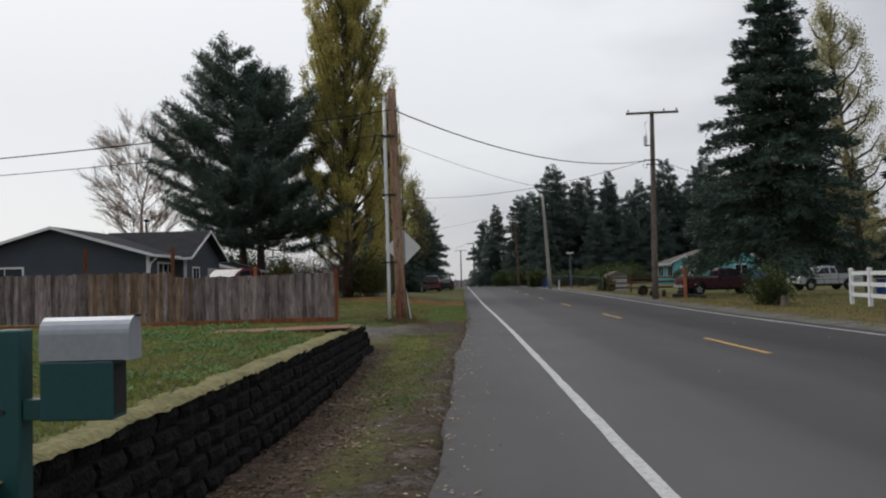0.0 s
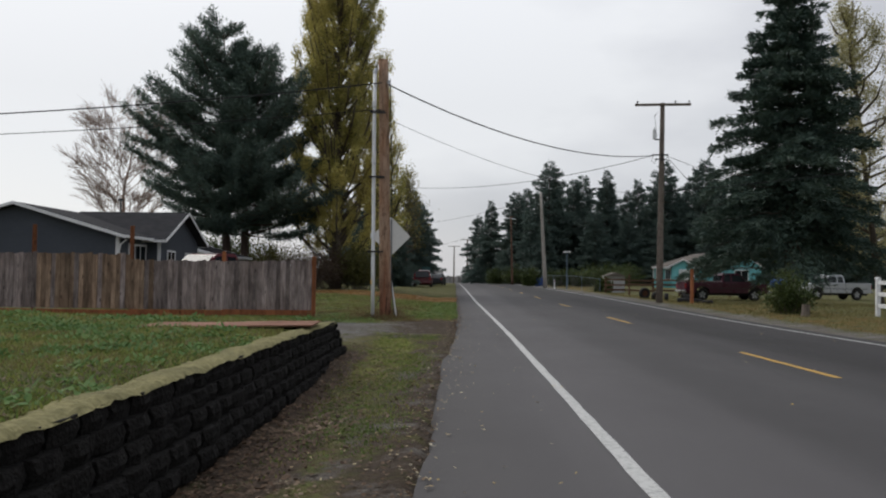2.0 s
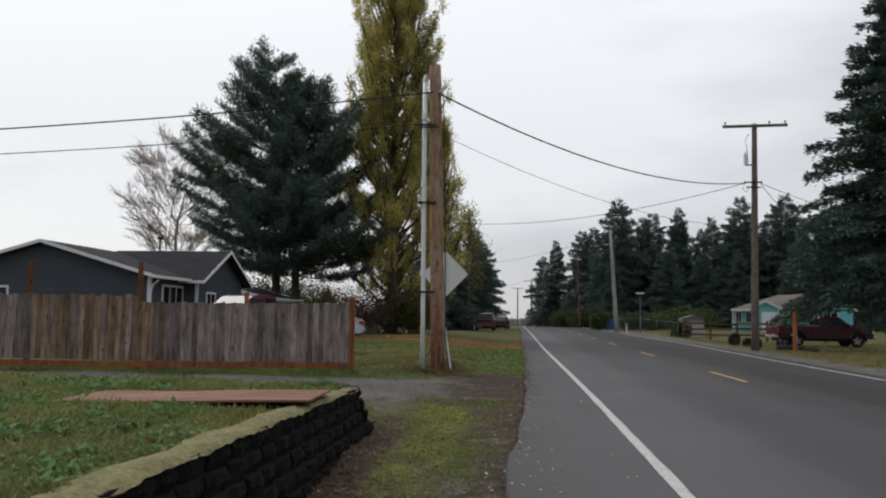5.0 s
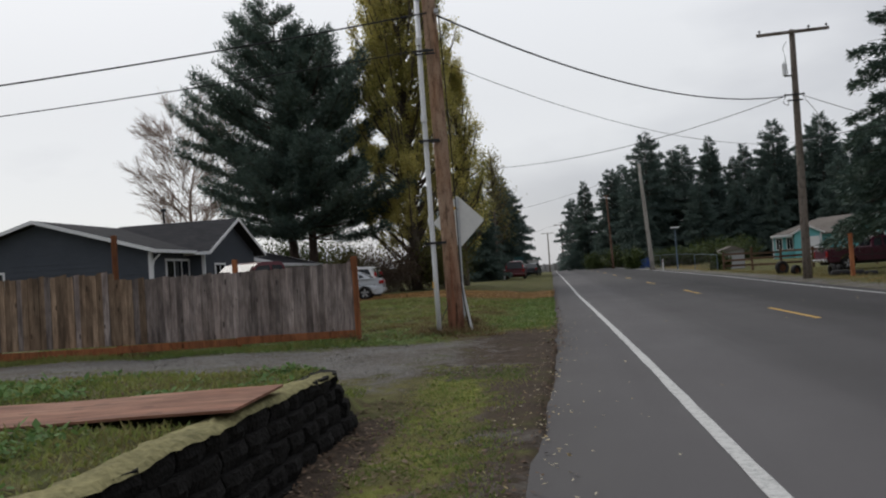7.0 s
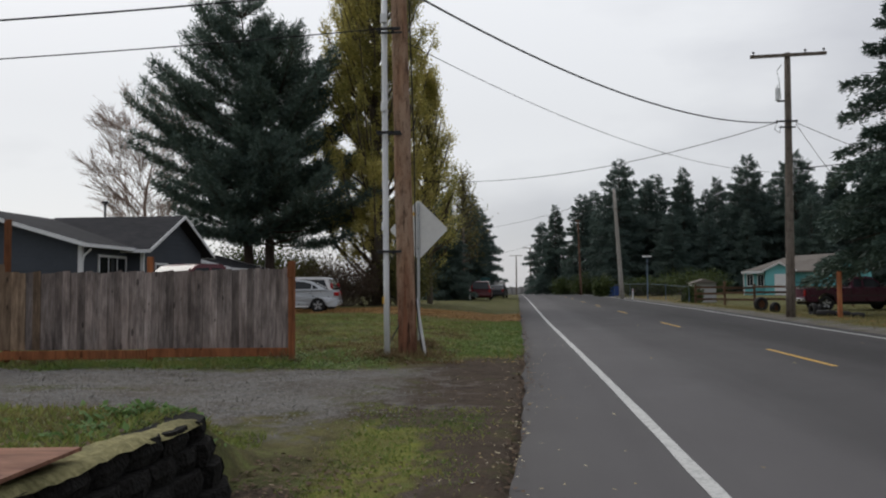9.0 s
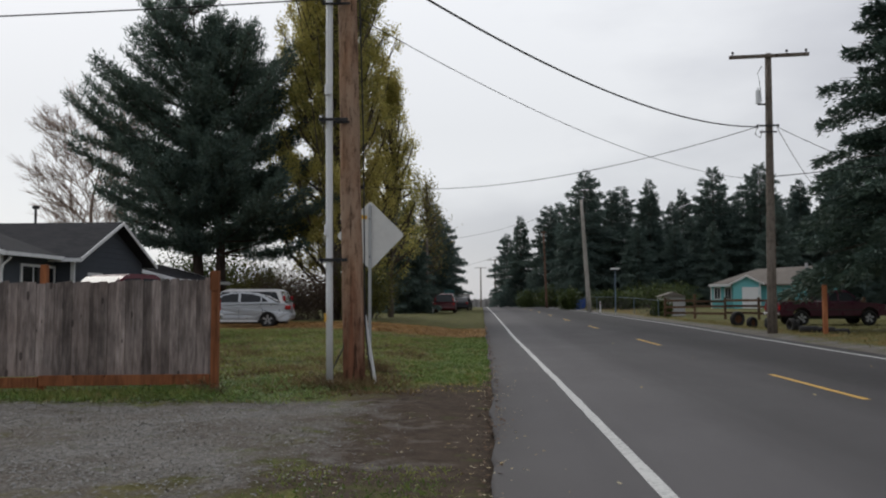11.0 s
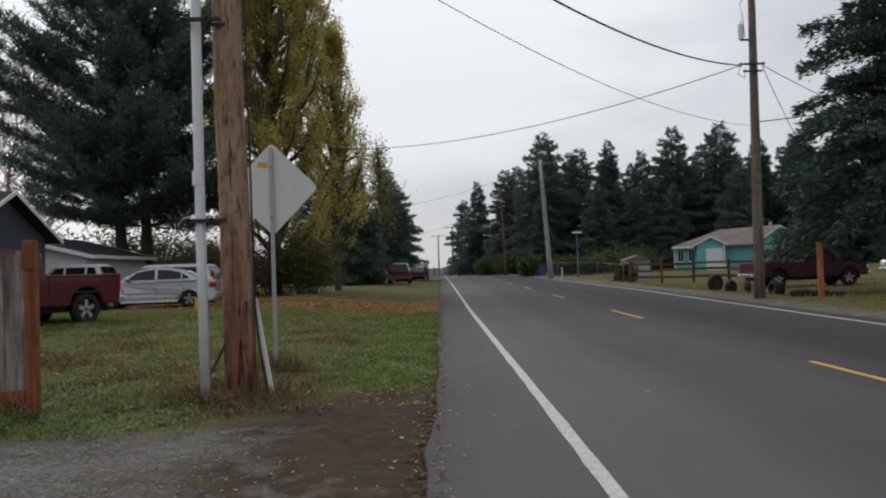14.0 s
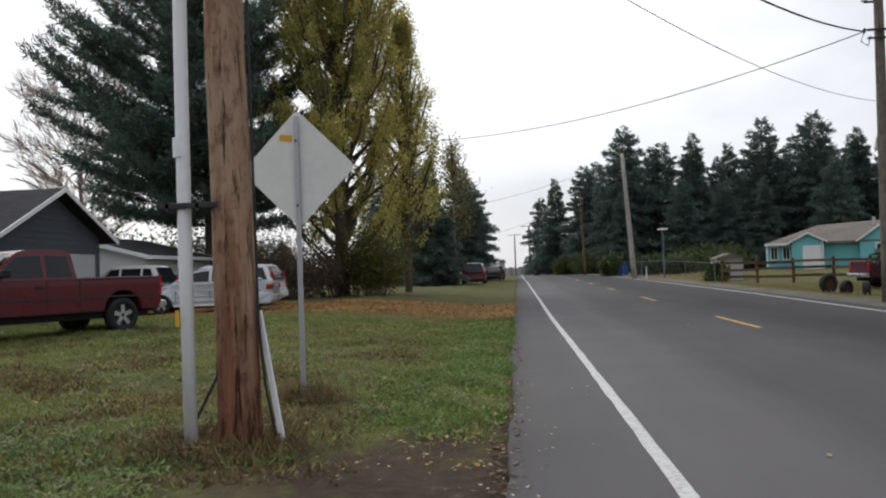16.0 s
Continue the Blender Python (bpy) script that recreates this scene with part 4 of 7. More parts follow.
COURSE, SETBACK = 0.142, 0.052
block_meshes = []
for k in range(8):
    L, D = 0.36 + 0.05 * (k % 3), 0.26
    bm = bmesh.new()
    n = 4
    rows = []
    for i in range(n + 1):
        y = -L / 2 + L * i / n
        chamfer = 0.035 if i in (0, n) else 0.0
        face = [bm.verts.new((0.012 * rng.normal() - chamfer - (0.02 if z in (0, 2) else 0), y * 0.985, COURSE * z / 2 * 0.985)) for z in range(3)]
        back = [bm.verts.new((-D, y * 0.985, 0)), bm.verts.new((-D, y * 0.985, COURSE * 0.985))]
        rows.append(face + back[::-1])
    for p, q in zip(rows, rows[1:]):
        for j in range(5):
            bm.faces.new((p[j], q[j], q[(j + 1) % 5], p[(j + 1) % 5]))
    bm.faces.new(rows[0])
    bm.faces.new(rows[-1][::-1])
    bmesh.ops.recalc_face_normals(bm, faces=bm.faces)
    me = bpy.data.meshes.new("block")
    bm.to_mesh(me)
    bm.free()
    me.materials.append(M["block"])
    block_meshes.append((me, L))
retaining = thing("retaining_wall", (0, 0, 0), "low dark split-block retaining wall with mossy top", "wall", kind="structure")
WALL_END = 18.95
for c in range(-1, 4):
    y = 1.0 + 0.2 * (c % 2)
    k = c + 2
    while y < (WALL_END - 0.62 if c >= 0 else 16.5):
        me, L = block_meshes[(k * 5 + c) % 8]
        ob = new("block", me)
        ob.parent = retaining
        x = wall_x(y) + SETBACK * (3 - c)
        z = -0.155 + COURSE * c
        ob.matrix_local = pose(x + rng.normal() * 0.008, y + L / 2, z + rng.normal() * 0.003, 0, 0, rng.normal() * 1.5)
        y += L + 0.006
        k += 1
    # the rounded corner at the drive
    for j, a in enumerate((18, 52, 86) if c >= 0 else ()):
        me, L = block_meshes[(j + c) % 8]
        ob = new("block", me)
        ob.parent = retaining
        rr = 0.42 + SETBACK * (3 - c)
        cx, cy = wall_x(18.2) - 0.42, WALL_END - 0.42
        ob.matrix_local = pose(cx + rr * math.cos(radians(a)), cy + rr * math.sin(radians(a)), -0.155 + COURSE * c, 0, 0, a + rng.normal() * 2)
ys = np.arange(0.6, WALL_END - 0.40, 0.09)
cols = 7
cv = []
for y in ys:
    for j in range(cols):
        f = j / (cols - 1)
        x = wall_x(y) + 0.005 - (0.29 - 0.06 * float(smooth01(14, 18, y)) + 0.02 * math.sin(y * 3.7)) * f + 0.007 * rng.normal()
        z = 0.428 - 0.02 * float(smooth01(17.3, 18.3, y)) + 0.006 * rng.normal() + 0.018 * math.sin(math.pi * f) - (0.022 if j == 0 else 0) + 0.008 * math.sin(y * 5.1)
        cv.append((x, y, z))
ci = np.arange(len(cv)).reshape(len(ys), cols)
cf = np.stack([ci[:-1, :-1], ci[1:, :-1], ci[1:, 1:], ci[:-1, 1:]], -1).reshape(-1, 4)
part("moss_cap", mesh_np("moss_cap", cv, cf), M["cap"], retaining, "dry yellowish moss on the wall top", True)

# the sheet of plywood on the yard
bm = box(-1.28, 1.22, -0.61, 0.61, 0, 0.018)
bmesh.ops.subdivide_edges(bm, edges=[e for e in bm.edges if abs(e.verts[0].co.x - e.verts[1].co.x) > 1], cuts=8)
for v in bm.verts:
    v.co.z += 0.02 * (v.co.x / 1.2) ** 2 * (1 if v.co.x > 0 else -0.6) + 0.008 * math.sin(v.co.x * 3)
ply = part("plywood_sheet", bm, M["plywood"])
ply.matrix_world = pose(-2.95, 16.45, 0.455, 0, -0.5, 3.0)
tagged(ply, "weathered reddish plywood sheet lying on the grass", "board")


# ---- mailbox ----
def mailbox(m):
    t = thing("mailbox", m, "grey metal mailbox on a dark green timber post", "mailbox")
    W, Hh, L = 0.080, 0.122, 0.395
    sec = [(-W, 0.0), (-W, Hh)] + [(-W * math.cos(a), Hh + W * 0.95 * math.sin(a)) for a in np.linspace(0.25, math.pi - 0.25, 9)] + [(W, Hh), (W, 0.0)]
    bm = bmesh.new()
    a = [bm.verts.new((-L / 2, y, z + 0.62)) for y, z in sec]
    b = [bm.verts.new((L / 2, y, z + 0.62)) for y, z in sec]
    for i in range(len(sec)):
        j = (i + 1) % len(sec)
        bm.faces.new((a[i], a[j], b[j], b[i]))
    bm.faces.new(a[::-1])
    bm.faces.new(b)
    part("box", bm, M["mail_steel"], t)
    bm = bmesh.new()
    a = [bm.verts.new((L / 2 + 0.001, y * 1.05, z * 1.02 + 0.618)) for y, z in sec]
    b = [bm.verts.new((L / 2 + 0.022, y * 1.05, z * 1.02 + 0.618)) for y, z in sec]
    for i in range(len(sec)):
        j = (i + 1) % len(sec)
        bm.faces.new((a[i], a[j], b[j], b[i]))
    bm.faces.new(a[::-1])
    bm.faces.new(b)
    door = part("door", bm, M["mail_steel"], t)
    part("handle", box(L / 2 + 0.022, L / 2 + 0.045, -0.02, 0.02, 0.815, 0.83, 0.003), M["dark_metal"], door, "dark pull tab")
    part("newspaper_box", box(-0.19, 0.145, -0.09, 0.09, 0.345, 0.615, 0.006), M["mail_green"], t)
    part("opening", box(0.1455, 0.148, -0.075, 0.075, 0.365, 0.60), M["black"], t)
    part("arm", box(-0.29, -0.19, -0.045, 0.045, 0.345, 0.44, 0.004), M["mail_green"], t)
    part("post", box(-0.425, -0.29, -0.065, 0.065, -0.70, 0.765, 0.008), M["mail_green"], t)
    part("bolt", rod((-0.37, -0.065, 0.39), (-0.37, -0.078, 0.39), 0.012, sides=8), M["dark_metal"], t)
    return t


mailbox(pose(-1.385, 4.92, 0.325, 0, 0, 2))

# ---- board fence ----
fence = thing("board_fence", (0, 0, 0), "weathered grey-brown vertical board fence beside the gravel drive", "fence")


def fence_y(x):
    return 28.22 - 0.10 * (-3.77 - x) if x > -9 else 27.70 + 0.02 * (x + 9)


fence_boards = []
for k in range(6):
    bm = bmesh.new()
    w, dog = 0.068, 0.012 + 0.006 * (k % 2)
    pts = [(-w, 0), (w, 0), (w, 1.35 - dog), (w - dog, 1.35 + 0.004 * k), (-w + dog * 0.6, 1.35), (-w, 1.35 - dog * 0.7)]
    f = [bm.verts.new((x, 0, z)) for x, z in pts]
    b = [bm.verts.new((x, 0.018, z)) for x, z in pts]
    bm.faces.new(f)
    bm.faces.new(b[::-1])
    for i in range(6):
        bm.faces.new((f[(i + 1) % 6], f[i], b[i], b[(i + 1) % 6]))
    me = bpy.data.meshes.new("board")
    bm.to_mesh(me)
    bm.free()
    me.materials.append(M["fence"])
    fence_boards.append(me)
for me in list(fence_boards):
    warm_me = me.copy()
    warm_me.materials[0] = M["fence_warm"]
    fence_boards.append(warm_me)
x = -3.86
k = 0
while x > -24.5:
    warm = -11.6 < x < -8.3 and k % 5 != 0
    ob = new("board", fence_boards[k % 6 + (6 if warm else 0)])
    ob.parent = fence
    tall = x < -9.0
    top = (1.76 if tall else 1.60 + 0.05 * smooth01(-6.3, -3.8, x)) + rng.normal() * 0.013
    z0 = 0.20
    ob.matrix_local = pose(x, fence_y(x) + (0.005 if k % 2 else -0.005) + rng.normal() * 0.002, z0, rng.normal() * 0.3, rng.normal() * 0.14, math.degrees(math.atan(0.10)) if x > -9 else 0) @ Matrix.Diagonal((1, 1, (top - z0) / 1.35, 1))
    x -= 0.1305 + 0.004 * rng.random()
    k += 1
for px, top in ((-3.77, 1.78), (-6.36, 1.88), (-8.95, 2.58), (-11.75, 2.58), (-14.68, 2.55), (-17.5, 2.5), (-20.3, 2.5), (-23.1, 2.5)):
    y0, y1 = (-0.085, 0.05) if px == -3.77 else (0.028, 0.115)
    part("post", box(px - 0.05, px + 0.05, fence_y(px) + y0, fence_y(px) + y1, -0.1, top, 0.006), M["cedar"], fence, "orange-stained cedar post")
part("post_cap", box(-3.83, -3.70, fence_y(-3.77) - 0.11, fence_y(-3.77) - 0.086, 1.48, 1.76, 0.004), M["cedar"], fence)
rails = [(-6.36, -3.83, 0.06, 0.215), (-8.95, -6.36, 0.03, 0.19), (-11.75, -8.95, 0.0, 0.17), (-14.68, -11.75, 0.0, 0.17), (-17.5, -14.68, 0.0, 0.17), (-24, -17.5, 0.0, 0.17)]
for x0, x1, z0, z1 in rails:
    bm = bmesh.new()
    ang = math.atan2(fence_y(x1) - fence_y(x0), x1 - x0)
    box(0, x1 - x0, -0.06, -0.02, z0, z1, 0.004, bm)
    ob = part("kickboard", bm, M["cedar"], fence, "orange-stained bottom board")
    ob.matrix_local = pose(x0, fence_y(x0), 0, 0, 0, math.degrees(ang))
for x0, x1, z0, z1 in rails:
    for zz in (0.45, 1.35):
        ang = math.atan2(fence_y(x1) - fence_y(x0), x1 - x0)
        ob = part("back_rail", box(0, x1 - x0, 0.118, 0.156, zz, zz + 0.09), M["fence"], fence)
        ob.matrix_local = pose(x0, fence_y(x0), 0, 0, 0, math.degrees(ang))


# ---- utility poles ----
def insulator(parent, x, y, z, h=0.14):
    bm = rod((x, y, z), (x, y, z + h * 0.5), 0.018, sides=8)
    rod((x, y, z + h * 0.45), (x, y, z + h * 0.75), 0.045, 0.05, sides=10, bm=bm)
    rod((x, y, z + h * 0.75), (x, y, z + h), 0.05, 0.025, sides=10, bm=bm)
    part("insulator", bm, M["dark_metal"], parent)


near = thing("utility_pole", (-1.71, 28.72, 0), "brown cracked timber utility pole with a pale riser conduit", "utility pole")
bm = rod((0, 0, -0.3), (-0.22, 0.35, 7.78), 0.176, 0.148, 20, rings=14, wob=0.004)
part("shaft", bm, M["pole"], near, smooth=True)
bm = tube([(-0.38, -0.10, -0.1), (-0.39, -0.10, 1.5), (-0.41, -0.04, 3.2), (-0.44, 0.08, 5.5), (-0.46, 0.22, 7.35)], 0.056, 12)
conduit = part("conduit", bm, M["conduit"], near, "pale grey steel riser conduit", True)
for z in (2.35, 4.6, 6.3):
    part("coupling", rod((-0.395 - 0.008 * z, -0.1 + 0.028 * max(z - 1.5, 0), z), (-0.395 - 0.008 * z, -0.1 + 0.028 * max(z - 1.5, 0), z + 0.16), 0.064, sides=12), M["conduit"], conduit)
bm = rod((-0.46, 0.22, 7.33), (-0.43, 0.24, 7.50), 0.07, 0.05, 10)
part("weatherhead", bm, M["galvanised"], conduit)
for z in (1.93, 4.15, 6.1):
    ob = box(-0.56, -0.10, -0.17, -0.13, z, z + 0.045, 0.004)
    box(-0.56, -0.10, -0.07 + 0.02 * z, -0.03 + 0.02 * z, z, z + 0.03, 0.0, ob)
    for sx in (-0.52, -0.27):
        box(sx, sx + 0.03, -0.17, -0.02, z - 0.02, z + 0.05, 0.0, ob)
    part("standoff_bracket", ob, M["dark_metal"], near, "dark steel standoff bracket")
part("ground_moulding", box(-0.022, 0.022, -0.02, 0.02, 0, 1.16, 0.004), M["trim"], near, "white ground-wire moulding leaning off the pole").matrix_local = pose(0.32, 0.10, -0.06, 0, -9.0, 0)
part("cable", tube([(0.27, 0.10, -0.05), (0.19, 0.05, 0.5), (0.15, 0.04, 1.0), (0.11, 0.10, 4.0), (0.0, 0.25, 7.2)], 0.012, 5), M["wire"], near)
part("cable", tube([(-0.34, -0.07, 0.25), (-0.27, -0.04, 0.40), (-0.17, -0.05, 0.58), (-0.16, -0.02, 0.9)], 0.013, 5), M["wire"], near)
part("marker_tag", box(-0.455, -0.425, -0.178, -0.170, 0.99, 1.12, 0.0), M["sticker"], near, "small yellow marker tag")
part("wire_clamp", box(-0.08, 0.02, 0.15, 0.24, 7.02, 7.12, 0.01), M["galvanised"], near)

road_sign = thing("road_sign", (-1.78, 30.95, 0), "bare back of a diamond road sign on a steel post", "road sign")
bm = box(-0.026, 0.026, -0.018, 0.018, -0.2, 3.09, 0.005)
part("post", bm, M["galvanised"], road_sign, "galvanised steel post")
half = 0.625
bm = bmesh.new()
rim = []
for q in range(4):
    a0 = math.pi / 2 * q
    for da in (-0.5, -0.25, 0, 0.25, 0.5):
        c = half - 0.07
        rim.append((c * math.cos(a0) + 0.062 * math.cos(a0 + da * math.pi / 2), c * math.sin(a0) + 0.062 * math.sin(a0 + da * math.pi / 2)))
f = [bm.verts.new((x, 0.030, z + 2.52)) for x, z in rim]
b = [bm.verts.new((x, 0.034, z + 2.52)) for x, z in rim]
bm.faces.new(f)
bm.faces.new(b[::-1])
for i in range(len(f)):
    bm.faces.new((f[i], b[i], b[(i + 1) % len(f)], f[(i + 1) % len(f)]))
panel = part("panel", bm, M["sign_back"], road_sign, "plain grey aluminium sign back")
st = part("sticker", box(-0.07, 0.07, 0.0255, 0.0285, -0.035, 0.035), M["sticker"], panel, "small yellow sticker")
st.matrix_local = pose(-0.13, 0, 2.86, 0, 8, 0)
for z in (2.12, 2.82):
    part("bolt", rod((0, -0.018, z), (0, -0.03, z), 0.014, sides=6), M["dark_metal"], road_sign)
road_sign.rotation_euler = (0, 0, radians(-4))


def crossarm_pole(m, h, r, wood_mat, arm=2.7, label="grey timber utility pole with a crossarm", lean=(0, 0), detail=True, arm_yaw=0, name="utility_pole"):
    t = thing(name, m, label, "utility pole")
    part("shaft", rod((0, 0, -0.3), (lean[0], lean[1], h), r, r * 0.62, 14, rings=6), wood_mat, t, smooth=True)
    if arm:
        c, s = math.cos(radians(arm_yaw)), math.sin(radians(arm_yaw))
        bm = box(-arm / 2, arm / 2, -0.05 - r * 0.7, 0.05 - r * 0.7, h - 0.17, h - 0.05, 0.008)
        bmesh.ops.rotate(bm, verts=bm.verts, cent=(0, 0, 0), matrix=Matrix.Rotation(radians(arm_yaw), 3, "Z"))
        bmesh.ops.translate(bm, verts=bm.verts, vec=(lean[0], lean[1], 0))
        part("crossarm", bm, wood_mat, t)
        for f in (-0.46, 0.22, 0.46) if detail else ():
            insulator(t, lean[0] + arm * f * c, lean[1] + arm * f * s - r * 0.7, h - 0.05)
    return t


mid_pole = crossarm_pole(pose(10.40, 45.75, 0.10), 9.98, 0.175, M["grey_pole"], 2.72, "grey timber utility pole with a wide crossarm", (0.12, 0), True, -6)
bm = rod((-0.30, -0.1, 8.15), (-0.30, -0.1, 8.62), 0.085, 0.085, 12)
rod((-0.30, -0.1, 8.62), (-0.30, -0.1, 8.74), 0.03, 0.02, 8, bm)
part("fuse_cutout", bm, M["conduit"], mid_pole, "small pale grey cylinder")
part("bracket", box(-0.32, -0.05, -0.12, -0.08, 8.10, 8.16), M["dark_metal"], mid_pole)
part("bracket", box(-0.30, 0.34, -0.2, -0.15, 7.32, 7.38), M["dark_metal"], mid_pole)
part("bracket", box(-0.30, 0.30, -0.2, -0.15, 7.1, 7.15), M["dark_metal"], mid_pole)
part("service_loop", tube([(-0.16, -0.15, 9.5), (-0.32, -0.16, 9.25), (-0.25, -0.15, 8.9), (-0.2, -0.15, 8.2)], 0.012, 5), M["wire"], mid_pole)
part("service_loop", tube([(-0.36, -0.16, 7.35), (-0.46, -0.16, 7.05), (-0.28, -0.16, 6.92), (-0.2, -0.15, 7.2)], 0.014, 5), M["wire"], mid_pole)
for x in (-0.36, 0.34):
    insulator(mid_pole, x, -0.17, 7.26)

crossarm_pole(pose(8.82, 84.5, 0.35), 9.15, 0.20, M["pale_pole"], 0, "pale leaning timber utility pole without crossarm", (-0.55, 0))
crossarm_pole(pose(9.05, 86.6, 0.40), 6.6, 0.10, M["pale_pole"], 0, "slim pale timber stub pole beside a taller one", (-0.45, -0.6))
crossarm_pole(pose(7.9, 119, 0.25), 9.5, 0.15, M["red_pole"], 0.7, "reddish timber utility pole with a short crossarm", (-0.3, 0), False)
crossarm_pole(pose(2.4, 178, -0.95), 10.2, 0.2, M["grey_pole"], 3.0, "distant grey timber utility pole with a crossarm", (0, 0), False)
crossarm_pole(pose(-0.5, 215, -1.0), 10.2, 0.2, M["grey_pole"], 3.0, "distant grey timber utility pole with a crossarm", (0, 0), False)
crossarm_pole(pose(-5.4, 100, 0.30), 7.3, 0.14, M["grey_pole"], 0, "thin grey timber pole beside the roadside trees", (0, 0))

light_post = thing("yard_light", (10.45, 81.5, 0.35), "thin blue-grey yard light post with a flat head", "street lamp")
part("post", rod((0, 0, -0.2), (0, 0, 3.35), 0.055, 0.045, 8), M["bluepole"], light_post)
part("head", box(-0.34, 0.34, -0.12, 0.12, 3.33, 3.45, 0.02), M["conduit"], light_post, "pale flat lamp head")


def wire(name, a, b, sag, r, label):
    pts = []
    for i in range(25):
        f = i / 24
        p = Vector(a).lerp(Vector(b), f)
        p.z -= sag * 4 * f * (1 - f)
        pts.append(p)
    ob = part(name, tube(pts, r, 6), M["wire"])
    return tagged(ob, label, "cable")


P1, P2 = (-1.86, 29.0, 7.06), (10.05, 45.6, 7.42)
wire("overhead_cable", P1, P2, 0.75, 0.021, "thick black overhead cable slung over the road")
wire("overhead_cable", P2, (-7.5, 63.2, 8.0), 1.02, 0.014, "black overhead cable slung over the road")
wire("overhead_wire", (-1.80, 28.9, 5.98), (10.27, 45.7, 5.55), 0.64, 0.007, "thin grey overhead wire over the road")
wire("overhead_cable", (-1.95, 28.9, 7.05), (-24, 20.0, 3.8), 0.40, 0.017, "black overhead cable running over the yard")
wire("overhead_wire", (-1.9, 28.9, 6.25), (-24, 21.5, 3.7), 0.30, 0.011, "thin overhead wire running over the yard")
wire("overhead_wire", (10.72, 45.6, 7.4), (24, 58, 6.4), 0.3, 0.012, "thin service wire slung from the pole")
wire("overhead_wire", (10.72, 45.6, 7.35), (20, 62, 5.0), 0.3, 0.012, "thin service wire slung from the pole")
wire("overhead_cable", (10.5, 45.75, 5.65), (24.0, 46.0, 7.4), 0.15, 0.017, "black service cable slung from the pole")
wire("overhead_wire", (8.3, 84.5, 9.2), (-5.4, 100, 7.2), 0.5, 0.012, "thin overhead wire over the far road")
wire("overhead_wire", (7.6, 119, 9.2), (-4.6, 150, 6.5), 0.5, 0.014, "thin overhead wire over the far road")
wire("overhead_wire", (2.4, 178, 8.9), (8.0, 84.5, 9.0), 0.7, 0.012, "thin overhead wire between two poles")


# ---- houses ----
def gable_roof(parent, x0, x1, y0, y1, z_eave, z_ridge, along, thick, mat, over=0.35, fascia=None):
    """Two roof slabs and white fascia boards; the ridge runs along 'x' or 'y'."""
    if along == "y":
        xm = (x0 + x1) / 2
        slope = (z_ridge - z_eave) / (xm - x0)
        for s, xe in ((-1, x0 - over), (1, x1 + over)):
            ze = z_eave - slope * over
            pts = [(xe, ze), (xm, z_ridge), (xm, z_ridge + thick), (xe, ze + thick)]
            bm = bmesh.new()
            a = [bm.verts.new((x, y0 - over, z)) for x, z in pts]
            b = [bm.verts.new((x, y1 + over, z)) for x, z in pts]
            for i in range(4):
                bm.faces.new((a[i], a[(i + 1) % 4], b[(i + 1) % 4], b[i]))
            bm.faces.new(a)
            bm.faces.new(b)
            bmesh.ops.recalc_face_normals(bm, faces=bm.faces)
            part("roof_slope", bm, mat, parent)
            if fascia:
                for yy in (y0 - over - 0.03, y1 + over + 0.004):
                    bm = bmesh.new()
                    pts2 = [(xe, ze - 0.03), (xm, z_ridge - 0.03), (xm, z_ridge + thick + 0.01), (xe, ze + thick + 0.01)]
                    a = [bm.verts.new((x, yy, z)) for x, z in pts2]
                    b = [bm.verts.new((x, yy + 0.026, z)) for x, z in pts2]
                    for i in range(4):
                        bm.faces.new((a[i], a[(i + 1) % 4], b[(i + 1) % 4], b[i]))
                    bm.faces.new(a)
                    bm.faces.new(b)
                    bmesh.ops.recalc_face_normals(bm, faces=bm.faces)
                    part("fascia", bm, fascia, parent, "white fascia board")
                xx = xe - 0.03 if s < 0 else xe + 0.004
                part("gutter", box(xx, xx + 0.026 + 0.06, y0 - over, y1 + over, ze - 0.02, ze + thick, 0.0), fascia, parent, "white gutter")
    else:
        ym = (y0 + y1) / 2
        slope = (z_ridge - z_eave) / (ym - y0)
        for s, ye in ((-1, y0 - over), (1, y1 + over)):
            ze = z_eave - slope * over
            pts = [(ye, ze), (ym, z_ridge), (ym, z_ridge + thick), (ye, ze + thick)]
            bm = bmesh.new()
            a = [bm.verts.new((x0 - over, y, z)) for y, z in pts]
            b = [bm.verts.new((x1 + over, y, z)) for y, z in pts]
            for i in range(4):
                bm.faces.new((a[i], a[(i + 1) % 4], b[(i + 1) % 4], b[i]))
            bm.faces.new(a)
            bm.faces.new(b)
            bmesh.ops.recalc_face_normals(bm, faces=bm.faces)
            part("roof_slope", bm, mat, parent)
            if fascia:
                for xx in (x0 - over - 0.03, x1 + over + 0.004):
                    bm = bmesh.new()
                    pts2 = [(ye, ze - 0.03), (ym, z_ridge - 0.03), (ym, z_ridge + thick + 0.01), (ye, ze + thick + 0.01)]
                    a = [bm.verts.new((xx, y, z)) for y, z in pts2]
                    b = [bm.verts.new((xx + 0.026, y, z)) for y, z in pts2]
                    for i in range(4):
                        bm.faces.new((a[i], a[(i + 1) % 4], b[(i + 1) % 4], b[i]))
                    bm.faces.new(a)
                    bm.faces.new(b)
                    bmesh.ops.recalc_face_normals(bm, faces=bm.faces)
                    part("fascia", bm, fascia, parent, "white fascia board")
                yy = ye - 0.09 if s < 0 else ye + 0.004
                part("gutter", box(x0 - over, x1 + over, yy, yy + 0.086, ze - 0.02, ze + thick, 0.0), fascia, parent, "white gutter")


